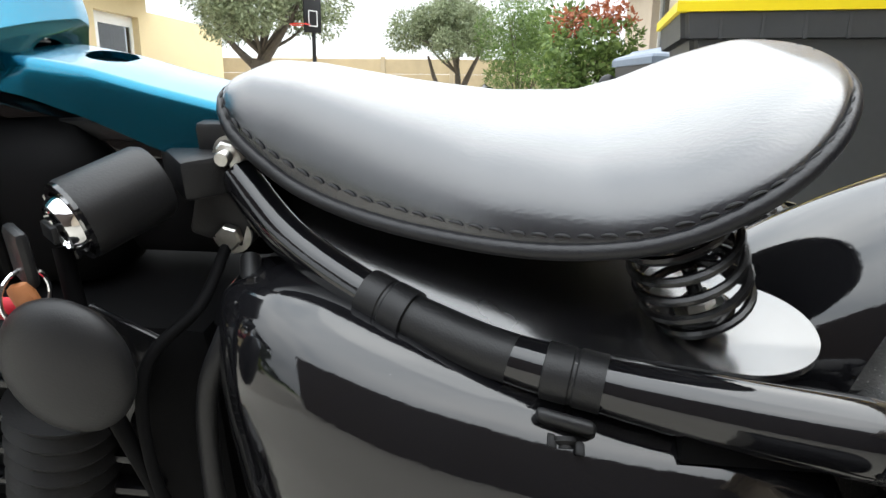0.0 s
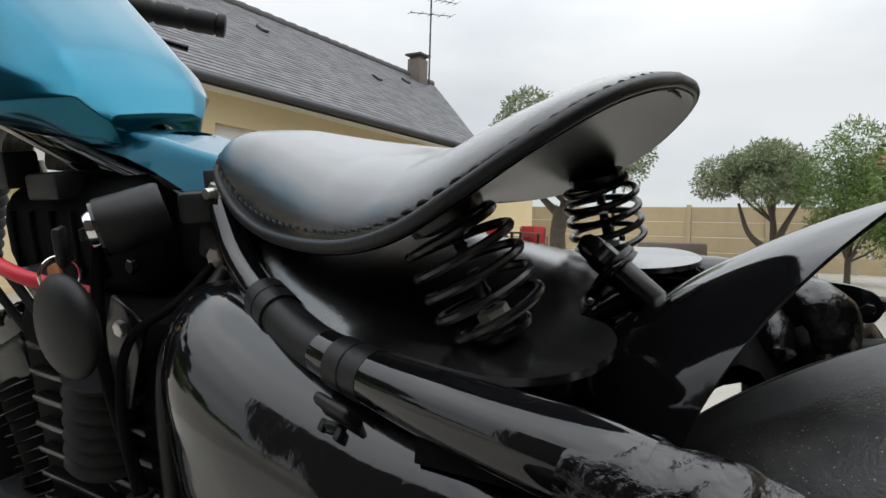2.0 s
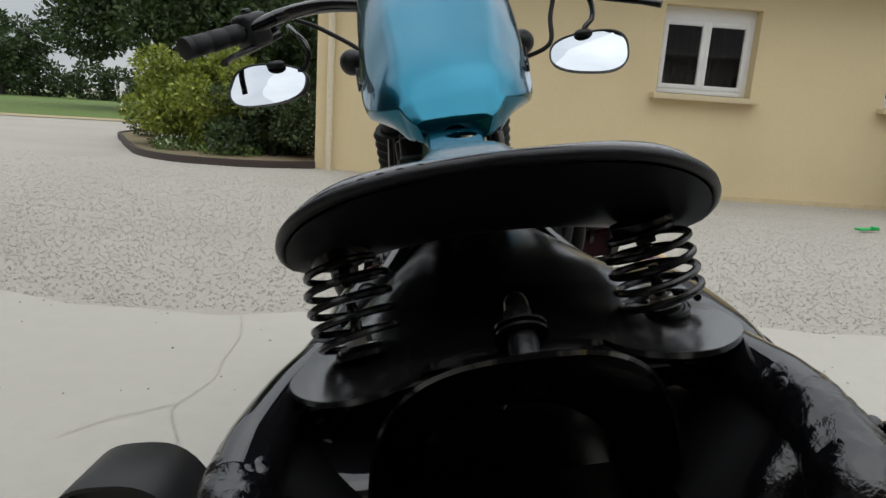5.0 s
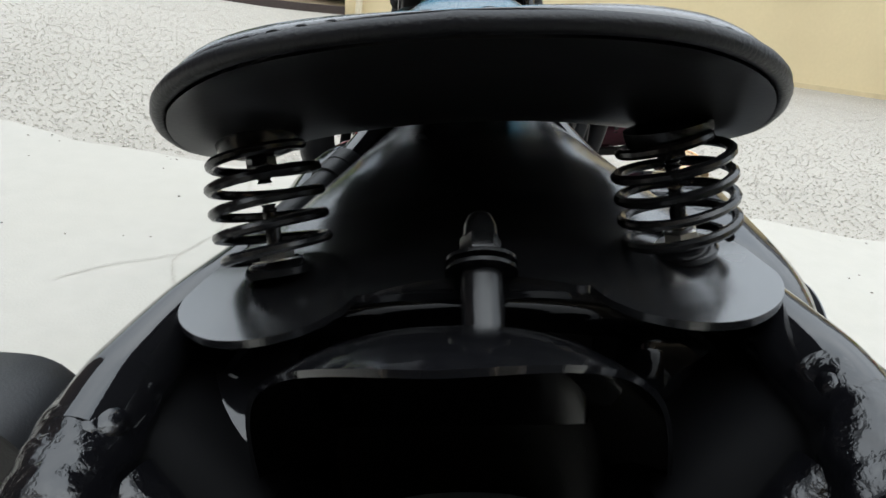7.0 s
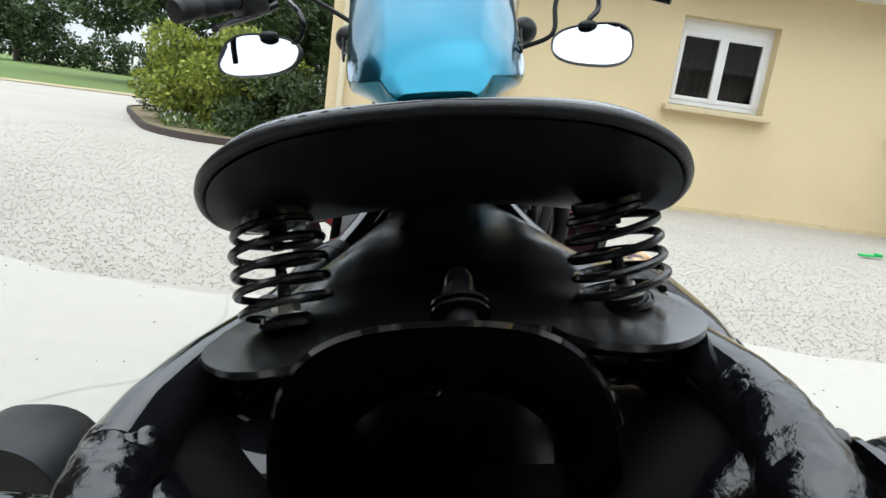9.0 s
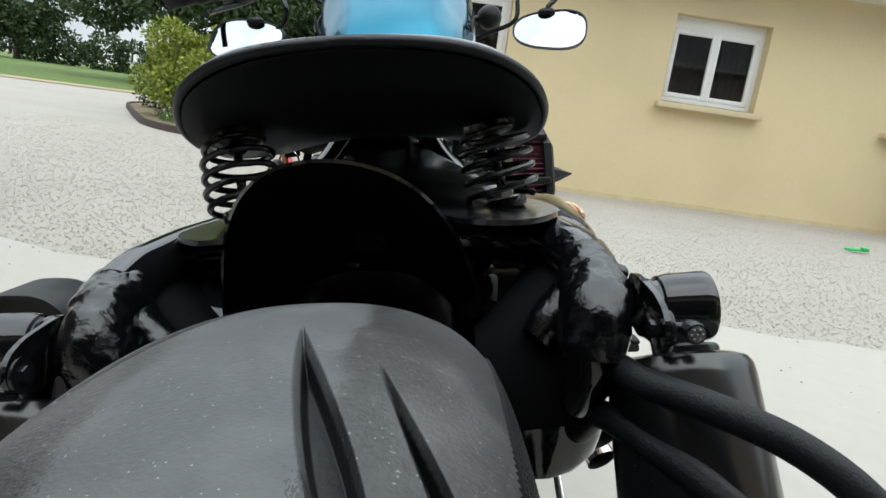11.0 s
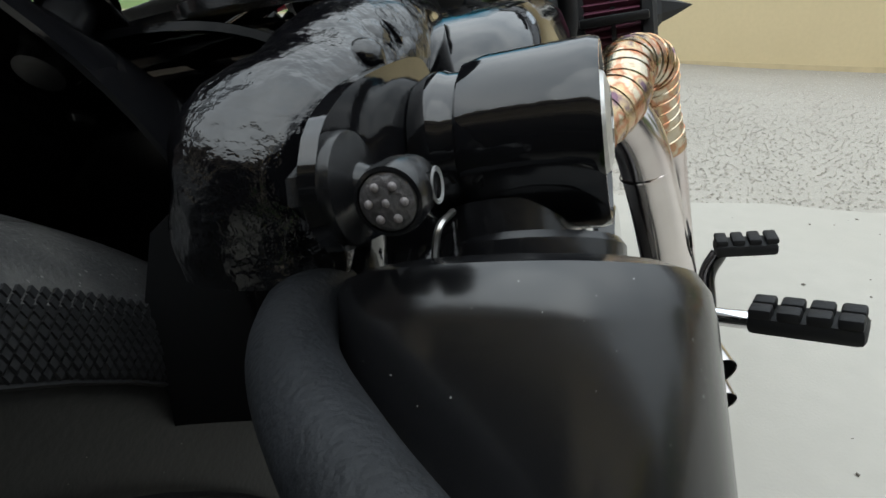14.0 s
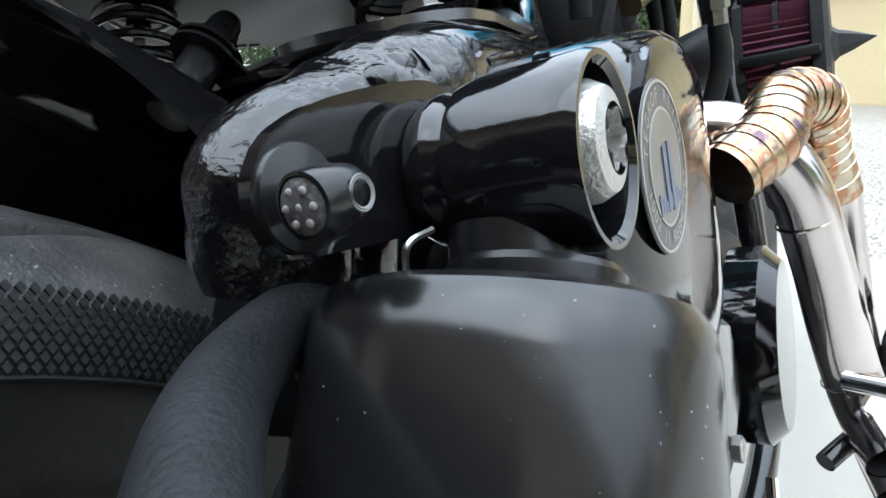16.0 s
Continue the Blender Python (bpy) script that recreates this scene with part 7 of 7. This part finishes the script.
# air cleaner
ac = Vector((0.242, 0.137, 0.619))
air = part("air_cleaner", lathe(B(), [(0.055, 0), (0.074, 0.002), (0.074, 0.010), (0.055, 0.011)], ac, (0, 1, 0), 6), MATT, bike, "black framed air cleaner with maroon pleats and a spike", angle=20)
rings = []
bm = B()
for h, r in ((0.008, 0.062), (0.07, 0.056)):
    rings.append([ac + Vector((0, h, 0)) + Vector((math.cos(a), 0, math.sin(a))) * (r + 0.003 * math.cos(a * 48)) for a in np.linspace(0, 2 * math.pi, 289)[:-1]])
loft(bm, rings)
part("filter_pleats", bm, MAROON, air, "maroon pleated filter", angle=20)
part("outer_plate", lathe(B(), [(0.068, 0.066), (0.073, 0.068), (0.073, 0.078), (0.064, 0.082), (0.018, 0.083), (0.0135, 0.088), (0.010, 0.098), (0.0, 0.120)], ac, (0, 1, 0), 6), MATT, air, angle=20)
for k in range(6):
    a = k * math.pi / 3
    o2 = ac + Vector((math.cos(a), 0, math.sin(a))) * 0.069
    part("cage_bar", box(B(), o2 + Vector((0, 0.04, 0)), (0.010, 0.07, 0.010), 0.003), MATT, air)
part("mid_ring", lathe(B(), [(0.063, 0.036), (0.067, 0.0365), (0.067, 0.041), (0.061, 0.0415)], ac, (0, 1, 0), 6), MATT, air, angle=20)
# oil cap and bits on the right
GA, GX = Vector((0.392, 0.141, 0.690)), Vector((0.12, 0.03, 1)).normalized()
gauge = part("oil_gauge", lathe(B(), [(0.010, -0.004), (0.024, 0.0), (0.0245, 0.012), (0.0235, 0.0135)], GA, GX, 36), BRONZE, bike, "chrome rimmed gauge on a bronze bracket")
part("rim", lathe(B(), [(0.0232, 0.013), (0.0238, 0.016), (0.0225, 0.0205), (0.0195, 0.0215), (0.0180, 0.0195)], GA, GX, 40, False), CHROME, gauge, "chrome rim")
part("dial", lathe(B(), [(0.0, 0.0198), (0.0185, 0.0198), (0.0185, 0.0190), (0.0, 0.0190)], GA, GX, 36), mat("pale_dial", (0.50, 0.50, 0.46), 0.25), gauge, "pale blank dial")
part("bracket_arm", tube(B(), [(0.405, 0.132, 0.697), (0.445, 0.115, 0.695), (0.475, 0.104, 0.688), (0.498, 0.098, 0.680)], [0.012, 0.0075, 0.0075, 0.009], 14), BRONZE, gauge)
part("bracket_arm", tube(B(), [(0.400, 0.128, 0.697), (0.435, 0.105, 0.703), (0.462, 0.090, 0.712)], [0.012, 0.007, 0.006], 14), BRONZE, gauge)
part("arm_bolt", hexnut(B(), Vector((0.498, 0.098, 0.687)), (0, 0, 1), 0.006, 0.005), STEEL, gauge)
part("pipe_fitting", lathe(B(), [(0.0085, 0), (0.0085, 0.014), (0.011, 0.015), (0.011, 0.026), (0.008, 0.028), (0.008, 0.034)], GA - GX * 0.036, GX, 6), STEEL, gauge, "bare steel pipe fitting", angle=20)
part("fitting_hose", tube(B(), [(0.388, 0.140, 0.656), (0.386, 0.138, 0.62), (0.39, 0.12, 0.57)], 0.009, 14), RUBBER, gauge)
for path, r in (([(0.52, 0.06, 0.69), (0.50, 0.10, 0.70), (0.46, 0.115, 0.69), (0.44, 0.11, 0.60)], 0.005), ([(0.50, 0.075, 0.66), (0.485, 0.095, 0.72), (0.45, 0.10, 0.71), (0.42, 0.10, 0.62)], 0.006), ([(0.56, 0.085, 0.64), (0.545, 0.10, 0.69), (0.53, 0.09, 0.72), (0.50, 0.07, 0.72)], 0.0045)):
    part("cable", tube(B(), path, r, 12), RUBBER, bike, "black cable")
part("breather", lathe(B(), [(0.008, 0), (0.008, 0.02), (0.010, 0.021), (0.010, 0.05), (0.007, 0.055)], (0.545, 0.075, 0.675), (0, 0.1, 1), 16), MATT, bike)
# left intake rubber and red cable
bm = B()
lathe(bm, [(0.026 + 0.004 * (k % 2), 0.006 * k) for k in range(14)], (0.455, -0.085, 0.52), (0.25, 0, 1), 24)
part("rubber_bellows", bm, RUBBER, bike, "black ribbed rubber boot")
part("battery_cable", tube(B(), [(0.33, -0.12, 0.68), (0.38, -0.128, 0.687), (0.43, -0.13, 0.686), (0.47, -0.125, 0.675), (0.50, -0.10, 0.66)], 0.0052, 12), RED, bike, "red sleeved cable")
part("horn", lathe(B(), [(0.030, -0.02), (0.034, -0.012), (0.034, 0.008), (0.031, 0.012), (0.014, 0.013), (0.0, 0.016)], (0.18, -0.135, 0.645), (0.15, -0.5, 0.85), 36), GLOSS, bike, "round gloss black horn cover")
part("horn_bracket", box(B(), (0.29, -0.115, 0.62), (0.02, 0.03, 0.10), 0.004), MATT, bike)
part("plug_cover", box(B(), (0.44, -0.09, 0.655), (0.055, 0.035, 0.012), 0.003, Euler((0, radians(40), 0)).to_matrix()), SATIN, bike)
for p, r in (((0.30, -0.05, 0.745), 0.02), ((0.22, -0.06, 0.74), 0.018), ((0.38, -0.05, 0.73), 0.014)):
    part("wiring_block", box(B(), p, (0.05, 0.03, r * 1.6), 0.004), MATT, bike)
for i in range(4):
    part("cable", tube(B(), [(0.10 + 0.04 * i, -0.03 - 0.01 * i, 0.80), (0.12 + 0.05 * i, -0.07, 0.74 - 0.01 * i), (0.16 + 0.05 * i, -0.08, 0.68), (0.20 + 0.05 * i, -0.06, 0.60)], 0.004, 10), RUBBER, bike, "black cable")

# forks
for s in (-1, 1):
    f = part("fork_leg", tube(B(), [(-0.01, s * 0.098, 0.93), (-0.10, s * 0.098, 0.79), (-0.17, s * 0.098, 0.68)], 0.0205, 20), MATT, bike, "black fork leg with ribbed gaiter")
    d = Vector((-0.53, 0, -0.85)).normalized()
    part("gaiter", lathe(B(), [(0.030 + 0.0055 * (k % 2), 0.010 * k) for k in range(20)], Vector((-0.115, s * 0.098, 0.765)), d, 28), RUBBER, f, "ribbed rubber gaiter")
    part("lower_leg", tube(B(), [(-0.21, s * 0.098, 0.61), (-0.32, s * 0.098, 0.45), (-0.44, s * 0.098, 0.32)], 0.028, 20), MATT, f)
    ind = part("fork_indicator", ball(B(), (-0.074, 0.006 + s * 0.155, 0.892), 0.0235, (1.1, 1, 1)), MATT, bike, "small matt black bullet indicator")
    part("stalk", tube(B(), [(-0.075, s * 0.11, 0.888), (-0.08, s * 0.125, 0.889), (-0.084, s * 0.14, 0.891)], 0.0075, 12), MATT, ind)
for z, x in ((0.925, -0.03), (0.80, -0.09)):
    part("yoke", box(B(), (x, 0, z), (0.06, 0.24, 0.03), 0.010, Euler((0, radians(-32), 0)).to_matrix()), MATT, bike)
part("headlamp", lathe(B(), [(0.02, 0), (0.06, 0.02), (0.08, 0.06), (0.085, 0.10), (0.08, 0.105)], (-0.12, 0, 0.86), (-1, 0, 0), 36), GLOSS, bike, "round black headlamp")

# handlebar, controls and mirrors
HB = [(0.0, 0, 0.965), (0.012, -0.06, 0.965), (-0.010, -0.125, 0.980), (-0.045, -0.185, 0.990), (-0.085, -0.245, 0.992), (-0.090, -0.275, 0.988)]
bar = part("handlebar", tube(B(), [p for p in reversed([(x, y, z) for x, y, z in HB])] + [(x, -y, z) for x, y, z in HB[1:]], 0.0125, 20), GLOSS, bike, "gloss black drag handlebar")


def controls(side, g0, g1):
    g0, g1 = Vector(g0), Vector(g1)
    d = (g1 - g0).normalized()
    L = (g1 - g0).length
    h = L / 3
    prof = []
    for k in range(3):
        prof += [(0.0150, k * h + 0.001), (0.0178, k * h + 0.005), (0.0180, k * h + h - 0.005), (0.0150, k * h + h - 0.001)]
    prof += [(0.0186, L), (0.0186, L + 0.012), (0.014, L + 0.014)]
    grip = part("grip", lathe(B(), prof, g0, d, 28), RUBBER, bar, "black ribbed rubber grip")
    start = Vector((-0.090, side * 0.275, 0.988))
    part("bar_end_tube", tube(B(), [start, start.lerp(g0, 0.5), g0], 0.0125, 16), GLOSS, bar)
    c = g0 - d * 0.028
    rot = d.to_track_quat("X", "Z").to_matrix()
    sw = part("switch_housing", box(B(), c, (0.058, 0.050, 0.060), 0.012, rot, 3), MATT, bar, "black switch housing")
    part("switch_button", box(box(B(), c + rot @ Vector((0.006, 0.006, 0.033)), (0.014, 0.016, 0.010), 0.003, rot), c + rot @ Vector((-0.012, -0.012, 0.031)), (0.010, 0.012, 0.008), 0.002, rot), SATIN, sw)
    part("lever_clamp", box(B(), c - d * 0.042, (0.024, 0.040, 0.044), 0.008, rot, 3), SATIN, bar)
    return grip


controls(-1, (-0.082, -0.343, 0.966), (0.010, -0.408, 0.940))
controls(1, (-0.055, 0.302, 0.984), (0.036, 0.409, 0.952))
part("lever", tube(B(), [(-0.135, -0.285, 0.965), (-0.10, -0.318, 0.944), (-0.03, -0.348, 0.922), (0.02, -0.352, 0.908)], [0.008, 0.0065, 0.0055, 0.006], 12), SATIN, bar, "black hand lever")
part("lever", tube(B(), [(-0.10, 0.285, 0.968), (-0.09, 0.33, 0.953), (-0.07, 0.38, 0.938), (-0.052, 0.413, 0.926)], [0.008, 0.0065, 0.0055, 0.0065], 12), SATIN, bar, "black hand lever")
part("master_cylinder", box(B(), (-0.085, 0.235, 1.000), (0.05, 0.075, 0.032), 0.010), SATIN, bar)


TIP, YAW = 0.38, 0.42


def wing_mirror(side):
    L, R, T, Bm = (Vector(v) for v in (((-0.041, -0.350, 0.862), (0.008, -0.236, 0.864), (-0.020, -0.291, 0.906), (0.000, -0.291, 0.828)) if side < 0 else ((-0.010, 0.198, 0.858), (0.018, 0.329, 0.851), (-0.015, 0.274, 0.898), (0.010, 0.250, 0.816))))
    c = (L + R) / 2
    u = (R - L) / 2
    v = (T - Bm) / 2
    v = v - u * (v.dot(u) / u.dot(u))
    c = Vector((c.x, c.y, (T.z + Bm.z) / 2))
    n = u.cross(v).normalized()
    if n.x < 0:
        n = -n

    def outline(k, off):
        ring = []
        for i in range(48):
            a = 2 * math.pi * i / 48
            cx, sz = math.cos(a), math.sin(a)
            e = 2.7
            rr = (abs(cx) ** e + abs(sz) ** e) ** (-1 / e)
            skew = 1 - 0.16 * (cx * rr) * (1 if side > 0 else -1) * (-1)
            ring.append(c + u * cx * rr * k + v * sz * rr * k * skew + n * (off - TIP * sz * rr * k * skew * v.length - (YAW * cx * rr * k * u.length if side < 0 else 0)))
        return ring
    bm = B()
    loft(bm, [outline(0.35, -0.026), outline(0.75, -0.020), outline(0.98, -0.008), outline(1.0, -0.001), outline(1.0, 0.003), outline(0.955, 0.003), outline(0.95, 0.0)])
    bmesh.ops.recalc_face_normals(bm, faces=bm.faces)
    mir = part("wing_mirror", bm, MATT, bike, "rounded black mirror hanging below the bar", angle=40)
    bm = B()
    loft(bm, [outline(0.965, 0.0012), outline(0.80, 0.0022), outline(0.5, 0.0036), outline(0.01, 0.0042)], True, True)
    bmesh.ops.recalc_face_normals(bm, faces=bm.faces)
    part("mirror_glass", bm, MIRROR, mir, "slightly domed mirror glass", angle=60)
    top = c + v * 0.8
    part("hinge", ball(B(), c + v * 0.90 + n * (0.003 - TIP * 0.90 * v.length) + u * (0.12 if side < 0 else -0.12), 0.011, (1, 1.5, 0.7)), MATT, mir)
    if side < 0:
        path = [c + v * 0.2 - n * 0.024, c + u * 0.75 + v * 0.6 - n * 0.03, c + u * 1.02 + v * 1.1 - n * 0.03, c + u * 0.92 + v * 1.8 - n * 0.03, Vector((-0.13, -0.265, 0.975))]
    else:
        path = [c + v * 0.2 - n * 0.024, c - u * 0.10 + v * 1.0 - n * 0.01, c + u * 0.10 + v * 1.5 - n * 0.015, c + u * 0.12 + v * 2.2 - n * 0.03, Vector((-0.075, 0.285, 0.968))]
    part("mirror_stem", tube(B(), path, 0.0048, 10), SATIN, mir)
    return mir


wing_mirror(-1)
wing_mirror(1)
part("cable", tube(B(), [(-0.09, 0.235, 0.985), (-0.06, 0.215, 0.93), (-0.04, 0.205, 0.88), (-0.06, 0.15, 0.86), (-0.08, 0.10, 0.84)], 0.0042, 10), RUBBER, bike, "black cable")
part("cable", tube(B(), [(-0.12, -0.25, 0.985), (-0.12, -0.2, 0.96), (-0.10, -0.12, 0.90), (-0.05, -0.08, 0.82)], 0.0042, 10), RUBBER, bike, "black cable")

# foot controls and stand
pg = part("foot_peg", box(B(), (0.66, 0.283, 0.450), (0.024, 0.060, 0.012), 0.004, Euler((0, 0, radians(-20))).to_matrix()), RUBBER, bike, "black rubber foot peg with blocks")
for i in range(4):
    for j in (-1, 1):
        rot = Euler((0, 0, radians(-20))).to_matrix()
        part("rubber_block", box(B(), Vector((0.66, 0.283, 0.4575)) + rot @ Vector((j * 0.0062, -0.0225 + i * 0.0150, 0)), (0.0110, 0.0125, 0.007), 0.002, rot), RUBBER, pg)
part("peg_mount", tube(B(), [(0.655, 0.257, 0.450), (0.650, 0.243, 0.450), (0.640, 0.222, 0.449)], 0.0055, 14), CHROME, bike, "chrome peg mount")
bp = part("brake_pedal", box(B(), (0.40, 0.285, 0.398), (0.03, 0.055, 0.012), 0.004), RUBBER, bike, "black brake pedal with rubber pad")
for i in range(4):
    part("pad_block", box(B(), (0.40, 0.264 + i * 0.0145, 0.406), (0.026, 0.011, 0.006), 0.002), RUBBER, bp)
part("pedal_arm", tube(B(), [(0.40, 0.262, 0.392), (0.405, 0.250, 0.37), (0.43, 0.245, 0.33), (0.50, 0.20, 0.31)], 0.008, 12), GLOSS, bp)
part("side_stand", tube(B(), [(0.42, -0.12, 0.22), (0.46, -0.17, 0.13), (0.50, -0.215, 0.035)], 0.011, 12), GLOSS, bike)
part("lower_frame", tube(B(), [(0.05, -0.08, 0.75), (0.10, -0.11, 0.40), (0.16, -0.12, 0.20), (0.40, -0.12, 0.16), (0.66, -0.11, 0.22), (0.68, -0.10, 0.33)], 0.017, 16), GLOSS, bike)
part("lower_frame", tube(B(), [(0.05, 0.08, 0.75), (0.10, 0.11, 0.40), (0.16, 0.12, 0.20), (0.40, 0.12, 0.16), (0.66, 0.11, 0.22), (0.68, 0.10, 0.33)], 0.017, 16), GLOSS, bike)
part("battery_box", box(B(), (0.69, 0.0, 0.52), (0.20, 0.20, 0.22), 0.02), MATT, bike)
part("inner_guard", box(B(), (0.775, 0, 0.56), (0.03, 0.21, 0.16), 0.01), MATT, bike)
part("brake_rod", tube(B(), [(0.56, 0.17, 0.33), (0.62, 0.175, 0.25), (0.68, 0.18, 0.15)], 0.005, 10), CHROME, bike)

# ---- keys in the ignition ----
keys = thing("key_ring", None, "black ignition key with ring and rounded black fob", "keys", m=BIKE @ Matrix.Translation((0.49, -0.115, 0.69)))


def K(x, y, z):
    return Vector((x, y, z)) - Vector((0.49, -0.115, 0.69))


kh = IA + ID * 0.024
part("key_head", box(box(B(), K(*kh) + Vector((0, 0, -0.004)), (0.006, 0.022, 0.027), 0.003, Euler((0, 0, radians(52))).to_matrix()), K(*(IA + ID * 0.010)), (0.003, 0.016, 0.008), 0.001, Euler((0, 0, radians(52))).to_matrix()), MATT, keys, "black plastic key head")
rc = K(*kh) + Vector((0.0, -0.004, -0.022))
part("split_ring", tube(B(), [rc + Vector((0.003 * math.sin(a), 0.0115 * math.sin(a), 0.0125 * math.cos(a))) for a in np.linspace(0, 6.283, 25)], 0.0011, 8, 2), CHROME, keys, "steel split ring")
fb = K(*kh) + Vector((0.019, -0.014, -0.052))
part("fob", ball(B(), fb, 0.034, (0.92, 0.40, 1.02), 28), MATT, keys, "rounded matt black fob")
part("leather_tag", box(B(), fb + Vector((-0.014, 0.006, 0.026)), (0.012, 0.006, 0.026), 0.003, Euler((0, radians(-18), 0)).to_matrix()), TAN, keys, "tan leather tag")
